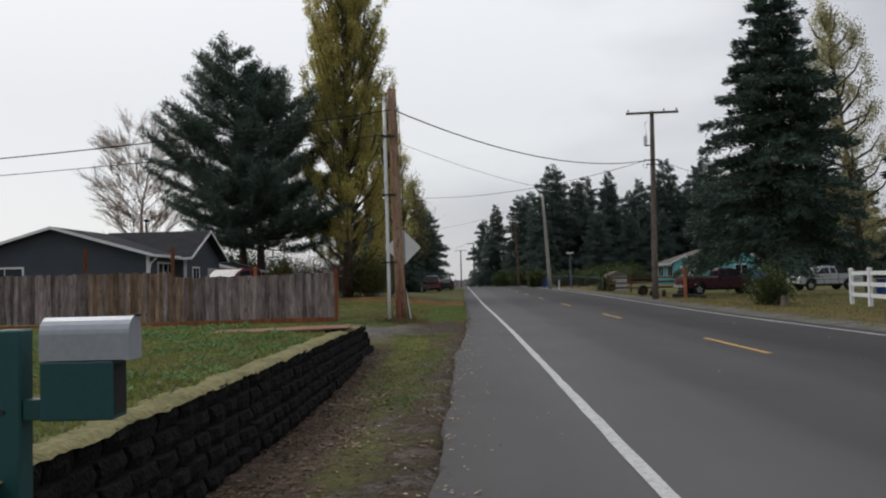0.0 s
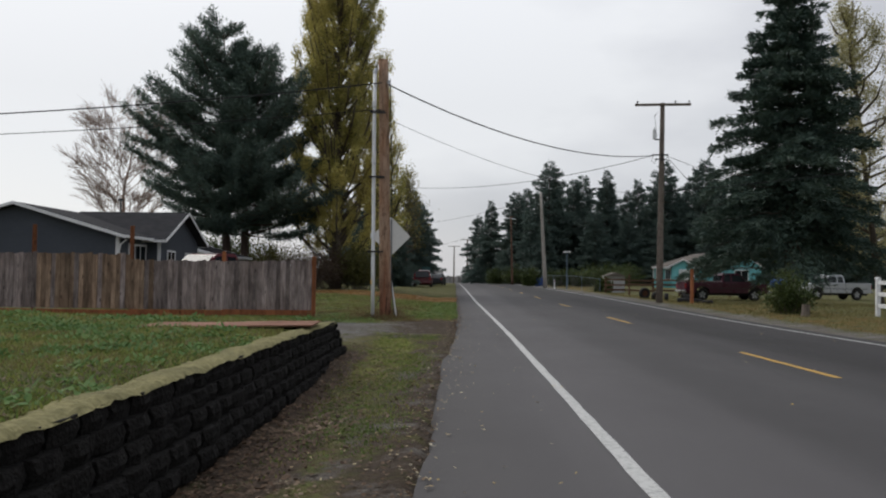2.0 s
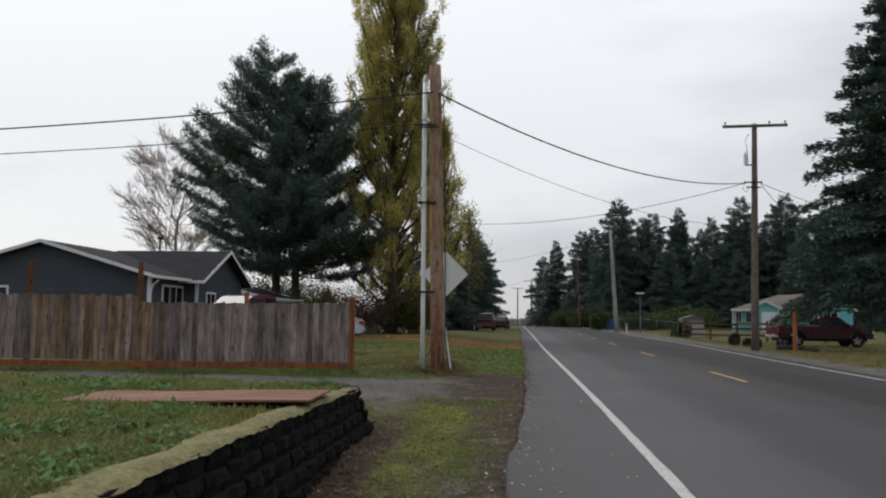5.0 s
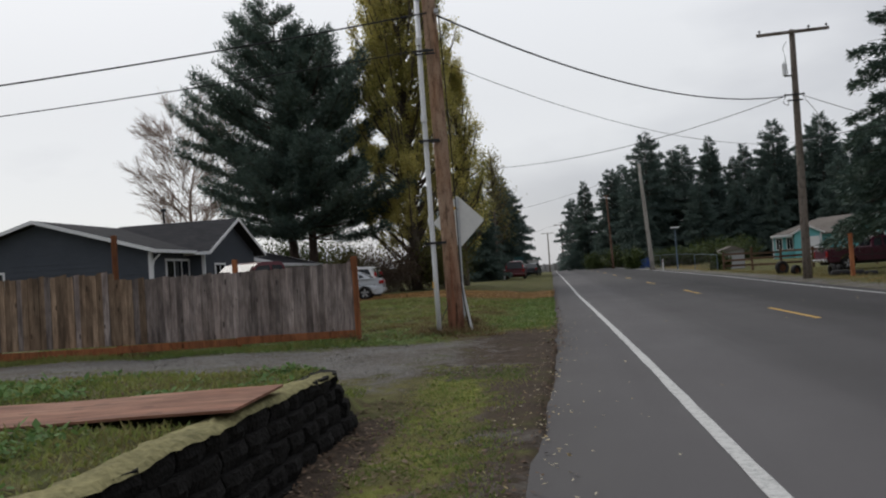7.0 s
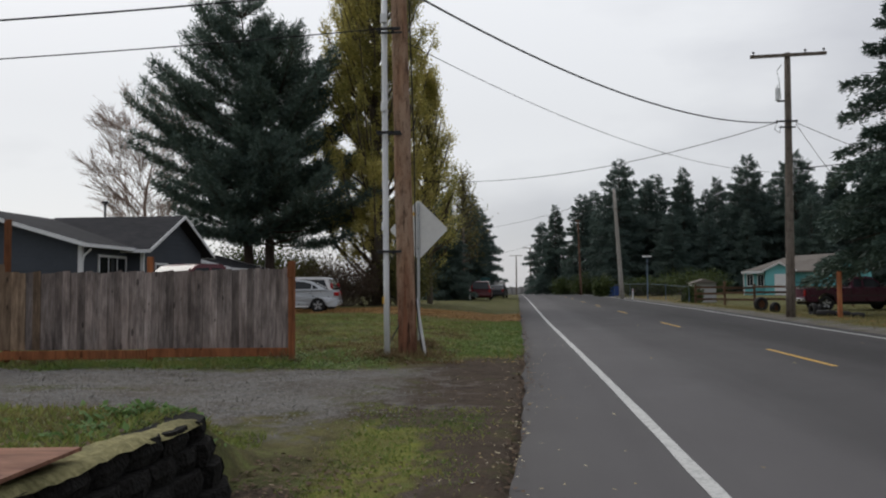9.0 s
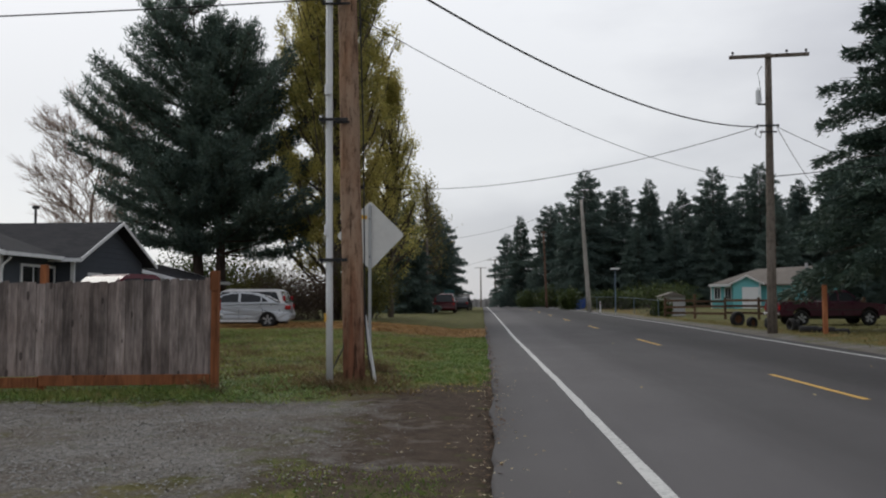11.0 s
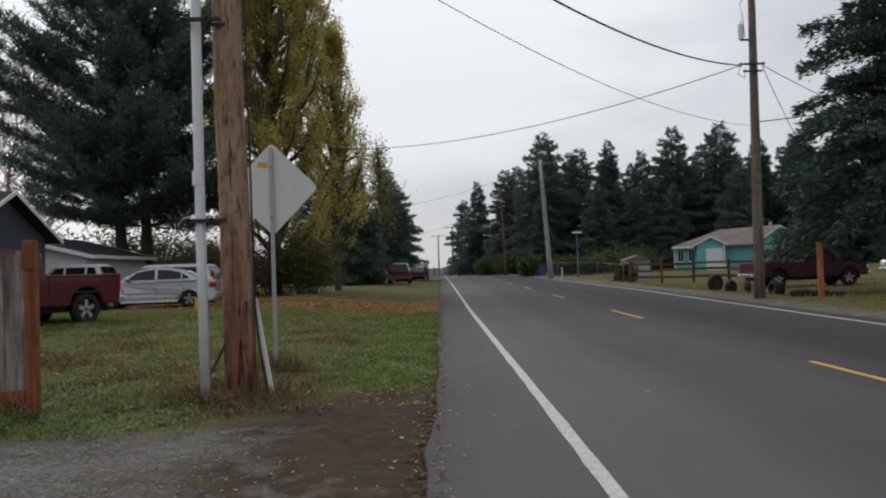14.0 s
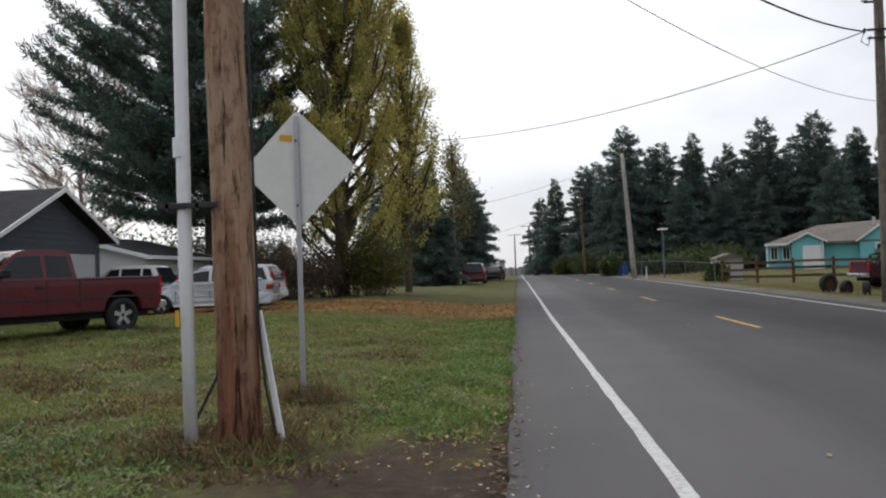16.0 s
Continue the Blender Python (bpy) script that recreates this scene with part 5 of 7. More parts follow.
def gable_wall(x0, x1, y0, y1, z0, z_eave, z_ridge, along):
    """A solid block with gable ends under the roof."""
    if along == "y":
        xm = (x0 + x1) / 2
        return prism([(x0, z0), (x1, z0), (x1, z_eave), (xm, z_ridge), (x0, z_eave)], y0, y1)
    ym = (y0 + y1) / 2
    bm = bmesh.new()
    pts = [(y0, z0), (y1, z0), (y1, z_eave), (ym, z_ridge), (y0, z_eave)]
    a = [bm.verts.new((x0, y, z)) for y, z in pts]
    b = [bm.verts.new((x1, y, z)) for y, z in pts]
    bm.faces.new(a)
    bm.faces.new(b)
    for i in range(5):
        bm.faces.new((a[i], a[(i + 1) % 5], b[(i + 1) % 5], b[i]))
    bmesh.ops.recalc_face_normals(bm, faces=bm.faces)
    return bm


def lap_boards(parent, along, c, a0, a1, z0, top, mat, pitch=0.19, sign=-1):
    """Lapped siding boards on a wall in the plane c; top(a) is the wall's height there."""
    z = z0
    while True:
        lo, hi = a0, a1
        while lo < hi and top(lo) < z + pitch:
            lo += 0.05
        while hi > lo and top(hi) < z + pitch:
            hi -= 0.05
        if hi - lo < 0.3:
            break
        bm = bmesh.new()
        if along == "x":
            v = [(lo, c, z), (hi, c, z), (hi, c, z + pitch), (lo, c, z + pitch), (lo, c + sign * 0.022, z), (hi, c + sign * 0.022, z), (hi, c + sign * 0.006, z + pitch), (lo, c + sign * 0.006, z + pitch)]
        else:
            v = [(c, lo, z), (c, hi, z), (c, hi, z + pitch), (c, lo, z + pitch), (c + sign * 0.022, lo, z), (c + sign * 0.022, hi, z), (c + sign * 0.006, hi, z + pitch), (c + sign * 0.006, lo, z + pitch)]
        vs = [bm.verts.new(p) for p in v]
        for q in ((0, 1, 2, 3), (4, 5, 6, 7), (0, 1, 5, 4), (2, 3, 7, 6), (1, 2, 6, 5), (0, 3, 7, 4)):
            bm.faces.new([vs[i] for i in q])
        bmesh.ops.recalc_face_normals(bm, faces=bm.faces)
        part("siding_board", bm, mat, parent)
        z += pitch


def window(parent, along, c, a0, a1, z0, z1, sign=-1, bars=1):
    """A framed window proud of a wall in the plane c."""
    def slab(lo, hi, zl, zh, d0, d1):
        d = sorted((c + sign * d0, c + sign * d1))
        return box(lo, hi, d[0], d[1], zl, zh) if along == "x" else box(d[0], d[1], lo, hi, zl, zh)
    w = part("window", slab(a0, a1, z0, z1, 0.0, 0.03), M["glass"], parent)
    t = 0.09
    for lo, hi, zl, zh in ((a0 - t, a0, z0 - t, z1 + t), (a1, a1 + t, z0 - t, z1 + t), (a0, a1, z0 - t, z0), (a0, a1, z1, z1 + t)):
        part("frame", slab(lo, hi, zl, zh, 0.0, 0.05), M["trim"], w, "white window frame")
    for i in range(1, bars + 1):
        a = a0 + (a1 - a0) * i / (bars + 1)
        part("glazing_bar", slab(a - 0.02, a + 0.02, z0, z1, 0.03, 0.045), M["trim"], w)
    return w


house = thing("house", (0, 0, 0), "dark slate-grey single-storey house with white fascia boards", "house")
HZ = 0.15
part("wall", gable_wall(-23.9, -14.75, 41.1, 50.3, HZ, 2.92, 4.20, "y"), M["house_grey"], house)
part("wall", gable_wall(-19.0, -14.10, 44.5, 50.4, HZ, 2.93, 4.27, "x"), M["house_grey"], house)
gable_roof(house, -23.9, -14.75, 41.1, 50.3, 2.92, 4.24, "y", 0.10, M["dark_roof"], 0.42, M["trim"])
gable_roof(house, -18.9, -14.10, 44.5, 50.4, 2.95, 4.31, "x", 0.10, M["dark_roof"], 0.46, M["trim"])
lap_boards(house, "x", 41.1, -23.9, -14.75, 0.6, lambda a: 4.2 - 0.28 * abs(a + 19.3), M["house_grey"], 0.2)
lap_boards(house, "y", -14.10, 44.5, 50.4, 0.6, lambda a: 4.25 - 0.45 * abs(a - 47.45), M["house_grey"], 0.2, 1)
part("corner_board", box(-14.86, -14.72, 41.06, 41.2, HZ, 2.84), M["trim"], house, "white corner board")
part("corner_board", box(-14.2, -14.07, 44.46, 44.56, HZ, 2.85), M["trim"], house, "white corner board")
part("downpipe", tube([(-14.35, 41.0, 2.72), (-14.6, 41.0, 2.5), (-14.68, 41.02, 2.2), (-14.68, 41.02, 0.3)], 0.035, 6), M["trim"], house)
window(house, "x", 41.1, -22.6, -20.9, 1.55, 2.35, -1, 1)
window(house, "y", -14.75, 42.3, 44.3, 1.0, 2.5, 1, 2)
window(house, "y", -14.10, 45.6, 46.6, 0.9, 2.3, 1, 1)
part("garage_door", box(-14.09, -14.045, 48.2, 50.0, HZ, 2.35, 0.01), M["pale_wall"], house, "pale garage door")
part("vent_pipe", rod((-17.6, 48.3, 4.0), (-17.6, 48.3, 5.1), 0.05, sides=8), M["dark_metal"], house)
part("vent_hood", box(-17.72, -17.48, 48.2, 48.4, 5.05, 5.18, 0.03), M["dark_metal"], house)

garage = thing("garage", (0, 0, 0), "low pale grey garage with a white door beside the house", "garage")
part("wall", gable_wall(-20.7, -14.1, 54.0, 61.0, 0.15, 2.35, 3.2, "y"), M["white_wall"], garage)
gable_roof(garage, -20.7, -14.1, 54.0, 61.0, 2.35, 3.22, "y", 0.12, M["dark_roof"], 0.35, M["trim"])
part("door", box(-18.6, -15.9, 53.93, 54.0, 0.2, 2.2, 0.01), M["trim"], garage, "white garage door")
for z in (0.7, 1.2, 1.7):
    part("panel_groove", box(-18.6, -15.9, 53.925, 53.93, z, z + 0.02), M["pale_wall"], garage)

shed = thing("shed", (0, 0, 0), "distant low pale house behind the pine", "house")
part("wall", gable_wall(-26.0, -18.8, 84, 92, 0.3, 2.8, 4.2, "x"), M["pale_wall"], shed)
gable_roof(shed, -26.0, -18.8, 84, 92, 2.8, 4.2, "x", 0.15, M["pale_roof"], 0.5, M["trim"])
window(shed, "x", 84, -24.2, -22.9, 1.2, 2.2)
window(shed, "x", 84, -21.0, -19.8, 1.2, 2.2)

teal = thing("house", pose(25.75, 98.5, -0.05, 0, 0, -15) @ pose(-26.5, -98.5, 0), "teal single-storey house with white trim and brown roof", "house")
TZ = 0.45
part("wall", box(23.1, 34.4, 99.5, 107, TZ, 2.8), M["teal"], teal)
part("wall", gable_wall(25.15, 27.6, 97.8, 99.48, TZ, 2.95, 3.55, "y"), M["teal"], teal)
part("wall", gable_wall(30.6, 34.6, 98.9, 99.48, TZ, 2.95, 4.35, "y"), M["teal"], teal)
bm = bmesh.new()
hp = [(23.0, 98.9, 2.70), (35.0, 98.9, 2.70), (35.0, 107.6, 2.70), (23.0, 107.6, 2.70), (27.6, 103.2, 4.30), (33.0, 103.2, 4.55)]
hv = [bm.verts.new(p) for p in hp] + [bm.verts.new((p[0], p[1], p[2] + 0.16)) for p in hp]
for q in ((6, 7, 11, 10), (7, 8, 11), (8, 9, 10, 11), (9, 6, 10), (0, 1, 7, 6), (1, 2, 8, 7), (2, 3, 9, 8), (3, 0, 6, 9), (0, 3, 2, 1)):
    bm.faces.new([hv[i] for i in q])
bmesh.ops.recalc_face_normals(bm, faces=bm.faces)
part("roof", bm, M["brown_roof"], teal)
part("gutter", box(22.9, 25.0, 98.78, 98.89, 2.64, 2.86), M["trim"], teal, "white gutter")
gable_roof(teal, 25.15, 27.6, 97.8, 101.0, 2.95, 3.58, "y", 0.12, M["brown_roof"], 0.28, M["trim"])
gable_roof(teal, 30.6, 34.6, 98.9, 103.0, 2.95, 4.38, "y", 0.12, M["brown_roof"], 0.3, M["trim"])
part("garage_door", box(25.95, 27.45, 97.74, 97.795, TZ, 2.55, 0.01), M["trim"], teal, "white garage door")
part("corner_board", box(27.5, 27.64, 97.76, 97.86, TZ, 2.9), M["trim"], teal)
part("corner_board", box(23.06, 23.18, 99.44, 99.52, TZ, 2.7), M["trim"], teal)
for a in (23.45, 24.45):
    window(teal, "x", 99.5, a, a + 0.5, 1.45, 2.5)
window(teal, "x", 98.9, 31.9, 33.2, 1.3, 2.5)
part("roof_vent", box(32.0, 32.25, 101.8, 102.0, 4.2, 4.95), M["pale_wall"], teal)


# ---- vehicles ----
def wheel(parent, x, y, z, r, w, side, rim_mat="rim"):
    n = 20
    bm = bmesh.new()
    prof = [(r * 0.62, 0.0), (r * 0.90, 0.0), (r, w * 0.18), (r, w * 0.82), (r * 0.90, w), (r * 0.62, w)]
    rings = []
    for k in range(n):
        a = 2 * math.pi * k / n
        rings.append([bm.verts.new((x + q * math.cos(a), y + side * d, z + q * math.sin(a))) for q, d in prof])
    for k in range(n):
        p, q = rings[k], rings[(k + 1) % n]
        for j in range(6):
            bm.faces.new((p[j], p[(j + 1) % 6], q[(j + 1) % 6], q[j]))
    bmesh.ops.recalc_face_normals(bm, faces=bm.faces)
    t = part("wheel", bm, M["black"], parent, "black tyre on a metal rim", True)
    bm = rod((x, y + side * w * 0.55, z), (x, y + side * w * 0.62, z), r * 0.64, sides=18)
    rod((x, y + side * w * 0.6, z), (x, y + side * w * 0.8, z), r * 0.17, sides=10, bm=bm)
    part("rim_well", bm, M["dark_metal"], t)
    bm = bmesh.new()
    for k in range(5):
        a = 2 * math.pi * k / 5 + 0.3
        dx, dz = math.cos(a), math.sin(a)
        px, pz = -dz, dx
        pts = [(dx * r * 0.1 + px * r * 0.1, dz * r * 0.1 + pz * r * 0.1), (dx * r * 0.62 + px * r * 0.13, dz * r * 0.62 + pz * r * 0.13), (dx * r * 0.62 - px * r * 0.13, dz * r * 0.62 - pz * r * 0.13), (dx * r * 0.1 - px * r * 0.1, dz * r * 0.1 - pz * r * 0.1)]
        f = [bm.verts.new((x + u, y + side * w * 0.86, z + v)) for u, v in pts]
        b = [bm.verts.new((x + u, y + side * w * 0.66, z + v)) for u, v in pts]
        bm.faces.new(f)
        for i in range(4):
            bm.faces.new((f[i], f[(i + 1) % 4], b[(i + 1) % 4], b[i]))
    bmesh.ops.recalc_face_normals(bm, faces=bm.faces)
    part("rim", bm, M[rim_mat], t, "five-spoke metal rim")


def arch_profile(x0, x1, z_low, z_top, arches, r):
    """Lower body outline with round wheel cut-outs, running from the front lower corner."""
    pts = [(x0, z_low)]
    for cx in sorted(arches):
        for k in range(9):
            a = math.pi * (1 - k / 8)
            pts.append((cx + r * math.cos(a), z_low + max(r * math.sin(a) - 0.0, 0.0) * 0.98))
    pts.append((x1, z_low))
    return pts


def pickup(m, paint, label, L=5.7, W=1.95, name="pickup_truck", rim_mat="rim", cab_len=1.0, tail=1.15):
    """Front towards +x; the ground at z = 0."""
    t = thing(name, m, label, "pickup truck")
    hl = L / 2
    fa, ra, R = hl - 0.95, -hl + tail, 0.39
    low = arch_profile(-hl + 0.12, hl - 0.1, 0.50, 1.0, (ra, fa), 0.46)
    body = low + [(hl - 0.02, 0.62), (hl, 0.95), (hl - 0.08, 1.10), (hl - 1.25, 1.20), (-hl + 0.02, 1.20), (-hl, 1.15), (-hl, 0.62)]
    part("body", prism(body, -W / 2, W / 2, bevel=0.025), paint, t)
    c0, c1 = hl - 1.35, hl - 3.15 - (cab_len - 1.0)
    cab = [(c0 + 0.05, 1.18), (c0 - 0.62, 1.78), (c0 - 0.85, 1.84), (c1 + 0.22, 1.84), (c1 + 0.08, 1.76), (c1, 1.18)]
    part("cab", prism(cab, -W / 2 + 0.03, W / 2 - 0.03, bevel=0.03, taper=lambda x, z: 0.16 * max(z - 1.2, 0) / 0.65), paint, t)
    for s in (-1, 1):
        def yy(z):
            return s * (W / 2 - 0.03 - 0.16 * max(z - 1.2, 0) / 0.65)
        for pts in ([(c0 - 0.12, 1.27), (c0 - 0.62, 1.70), (c0 - 1.12, 1.72), (c0 - 1.12, 1.27)], [(c0 - 1.22, 1.27), (c0 - 1.22, 1.72), (c1 + 0.20, 1.70), (c1 + 0.13, 1.27)]):
            bm = bmesh.new()
            bm.faces.new([bm.verts.new((x, yy(z) + s * 0.006, z)) for x, z in pts])
            bmesh.ops.recalc_face_normals(bm, faces=bm.faces)
            r = bmesh.ops.extrude_face_region(bm, geom=list(bm.faces))
            bmesh.ops.translate(bm, verts=[v for v in r["geom"] if isinstance(v, bmesh.types.BMVert)], vec=(0, -s * 0.03, 0))
            part("side_window", bm, M["glass"], t, "dark side window")
        part("door_handle", box(c0 - 1.08, c0 - 0.92, s * (W / 2 + 0.002), s * (W / 2 + 0.03), 1.04, 1.08), M["black"], t)
        part("door_gap", box(c0 - 1.18, c0 - 1.165, s * (W / 2 - 0.01), s * (W / 2 + 0.003), 0.55, 1.19), M["black"], t)
        part("door_gap", box(c1 - 0.02, c1 + 0.005, s * (W / 2 - 0.01), s * (W / 2 + 0.003), 0.55, 1.21), M["black"], t)
        part("mirror", box(c0 - 0.34, c0 - 0.16, s * (W / 2 + 0.02), s * (W / 2 + 0.20), 1.28, 1.44, 0.03), M["black"], t)
        part("side_moulding", box(-hl + 0.3, hl - 0.5, s * (W / 2 + 0.001), s * (W / 2 + 0.012), 0.80, 0.835), M["dark_metal"], t)
        part("tail_light", box(-hl - 0.012, -hl + 0.06, s * (W / 2 - 0.16), s * (W / 2 + 0.006), 0.80, 1.12, 0.01), M["lamp_red"], t, "red tail light")
        part("headlight", box(hl - 0.12, hl + 0.012, s * (W / 2 - 0.42), s * (W / 2 + 0.004), 0.80, 1.02, 0.02), M["lamp_clear"], t, "clear headlight")
    bm = bmesh.new()
    bm.faces.new([bm.verts.new(p) for p in ((c0 + 0.035, -W / 2 + 0.16, 1.24), (c0 + 0.035, W / 2 - 0.16, 1.24), (c0 - 0.57, W / 2 - 0.26, 1.76), (c0 - 0.57, -W / 2 + 0.26, 1.76))])
    bmesh.ops.translate(bm, verts=bm.verts, vec=(0.03, 0, 0.02))
    part("windscreen", bm, M["glass"], t)
    part("rear_window", box(c1 - 0.012, c1 + 0.08, -W / 2 + 0.32, W / 2 - 0.32, 1.30, 1.66), M["glass"], t)
    part("bed_floor", box(-hl + 0.08, c1 - 0.08, -W / 2 + 0.12, W / 2 - 0.12, 1.201, 1.206), M["black"], t, "dark open load bed")
    for s in (-1, 1):
        part("bed_rail", box(-hl + 0.02, c1 - 0.05, s * (W / 2 - 0.11), s * (W / 2 - 0.005), 1.19, 1.245, 0.012), paint, t)
    part("tailgate", box(-hl - 0.02, -hl + 0.05, -W / 2 + 0.17, W / 2 - 0.17, 0.72, 1.235, 0.015), paint, t)
    part("grille", box(hl - 0.06, hl + 0.02, -W / 2 + 0.45, W / 2 - 0.45, 0.78, 1.04, 0.01), M["dark_metal"], t)
    part("front_bumper", box(hl - 0.05, hl + 0.14, -W / 2 + 0.02, W / 2 - 0.02, 0.50, 0.68, 0.03), M["chrome"], t)
    part("rear_bumper", box(-hl - 0.16, -hl + 0.04, -W / 2 + 0.04, W / 2 - 0.04, 0.52, 0.68, 0.02), M["chrome"], t, "dull chrome rear bumper")
    part("chassis", box(-hl + 0.2, hl - 0.3, -W / 2 + 0.25, W / 2 - 0.25, 0.34, 0.56), M["black"], t)
    for cx in (fa, ra):
        for s in (-1, 1):
            wheel(t, cx, s * (W / 2 - 0.22), R, R, 0.22, s, rim_mat)
    return t


def car(m, paint, label, L=4.2, W=1.68, H=1.44, tail="wagon", name="car", category="car", rim_mat="rim", rear=0.78):
    t = thing(name, m, label, category)
    hl = L / 2
    fa, ra, R = hl - 0.78, -hl + rear, 0.30
    belt = 0.88
    low = arch_profile(-hl + 0.08, hl - 0.06, 0.26, 0.8, (ra, fa), 0.36)
    body = low + [(hl, 0.45), (hl - 0.04, 0.62), (hl - 0.30, 0.76), (hl - 1.02, belt), (-hl + 0.10, belt + 0.04), (-hl + 0.01, belt - 0.06), (-hl, 0.42)]
    part("body", prism(body, -W / 2, W / 2, bevel=0.03), paint, t)
    back = -hl + (0.10 if tail == "van" else 0.22 if tail == "wagon" else 0.55)
    f0 = hl - 1.0
    if tail == "van":
        top = [(f0, belt - 0.02), (f0 - 0.68, H - 0.07), (f0 - 0.90, H), (back + 0.45, H - 0.01), (back + 0.22, H - 0.07), (back - 0.08, belt)]
    else:
        top = [(f0 + 0.10, belt - 0.03), (f0 - 0.62, H - 0.10), (f0 - 0.95, H - 0.015), (f0 - 1.45, H), (back + 0.85, H - 0.045), (back + 0.48, H - 0.14), (back + 0.16, belt + 0.16), (back - 0.08, belt)]
    sl = 0.30
    part("cabin", prism(top, -W / 2 + 0.02, W / 2 - 0.02, bevel=0.03, taper=lambda x, z: sl * max(z - belt, 0)), paint, t)
    xs = [f0 - 0.18, f0 - 0.98, f0 - 1.06, f0 - 1.78, f0 - 1.86, back + 0.16]
    for s in (-1, 1):
        def yy(z):
            return s * (W / 2 - 0.02 - sl * max(z - belt, 0))
        zs, zt = belt + 0.03, H - 0.11
        for pts in ([(xs[0], zs), (f0 - 0.66, zt - 0.02), (xs[1], zt), (xs[1], zs)], [(xs[2], zs), (xs[2], zt), (xs[3], zt), (xs[3], zs)], [(xs[4], zs), (xs[4], zt - (0.05 if tail != "van" else 0)), (back + (0.36 if tail == "van" else 0.66), zt - (0.02 if tail == "van" else 0.10)), (xs[5] + (0 if tail == "van" else 0.12), zs + 0.06)]):
            if pts[0][0] - pts[-1][0] < 0.12:
                continue
            bm = bmesh.new()
            bm.faces.new([bm.verts.new((x, yy(z) + s * 0.006, z)) for x, z in pts])
            bmesh.ops.recalc_face_normals(bm, faces=bm.faces)
            r = bmesh.ops.extrude_face_region(bm, geom=list(bm.faces))
            bmesh.ops.translate(bm, verts=[v for v in r["geom"] if isinstance(v, bmesh.types.BMVert)], vec=(0, -s * 0.03, 0))
            part("side_window", bm, M["glass"], t, "dark side window")
        for x in (xs[1] - 0.04, xs[3] - 0.04):
            part("door_gap", box(x - 0.008, x + 0.008, s * (W / 2 - 0.02), s * (W / 2 + 0.003), 0.34, belt), M["black"], t)
            part("door_handle", box(x + 0.06, x + 0.2, s * W / 2, s * (W / 2 + 0.025), 0.74, 0.775), M["black"], t)
        part("mirror", box(f0 - 0.30, f0 - 0.14, s * (W / 2), s * (W / 2 + 0.16), 0.90, 1.02, 0.03), paint, t)
        part("side_moulding", box(-hl + 0.3, hl - 0.4, s * (W / 2 + 0.001), s * (W / 2 + 0.012), 0.48, 0.53), M["chrome"], t)
        part("tail_light", box(-hl - 0.006, -hl + 0.16, s * (W / 2 - 0.22), s * (W / 2 + 0.006), 0.66, belt, 0.015), M["lamp_red"], t, "red tail light")
        tail == "van" and part("pillar_light", box(back - 0.05, back + 0.06, s * (W / 2 - 0.2), s * (W / 2 - 0.09), 1.0, 1.24, 0.01), M["lamp_red"], t)
        part("headlight", box(hl - 0.26, hl - 0.03, s * (W / 2 - 0.42), s * (W / 2 + 0.004), 0.58, 0.72, 0.03), M["lamp_clear"], t, "clear headlight")
    bm = bmesh.new()
    bm.faces.new([bm.verts.new(p) for p in ((f0 + 0.01, -W / 2 + 0.12, belt + 0.03), (f0 + 0.01, W / 2 - 0.12, belt + 0.03), (f0 - 0.66, W / 2 - 0.26, H - 0.09), (f0 - 0.66, -W / 2 + 0.26, H - 0.09))])
    bmesh.ops.translate(bm, verts=bm.verts, vec=(0.02, 0, 0.02))
    part("windscreen", bm, M["glass"], t)
    bm = bmesh.new()
    bm.faces.new([bm.verts.new(p) for p in ((back - 0.08, -W / 2 + 0.14, belt + 0.06), (back - 0.08, W / 2 - 0.14, belt + 0.06), (back + (0.20 if tail == "van" else 0.42), W / 2 - 0.26, H - (0.10 if tail == "van" else 0.17)), (back + (0.20 if tail == "van" else 0.42), -W / 2 + 0.26, H - (0.10 if tail == "van" else 0.17)))])
    bmesh.ops.translate(bm, verts=bm.verts, vec=(-0.025, 0, 0.01))
    part("rear_window", bm, M["glass"], t)
    part("front_bumper", box(hl - 0.05, hl + 0.05, -W / 2 + 0.05, W / 2 - 0.05, 0.30, 0.48, 0.03), paint, t)
    part("rear_bumper", box(-hl - 0.06, -hl + 0.05, -W / 2 + 0.05, W / 2 - 0.05, 0.32, 0.52, 0.03), paint, t)
    part("chassis", box(-hl + 0.2, hl - 0.2, -W / 2 + 0.2, W / 2 - 0.2, 0.18, 0.3), M["black"], t)
    for cx in (fa, ra):
        for s in (-1, 1):
            wheel(t, cx, s * (W / 2 - 0.19), R, R, 0.19, s, rim_mat)
    return t


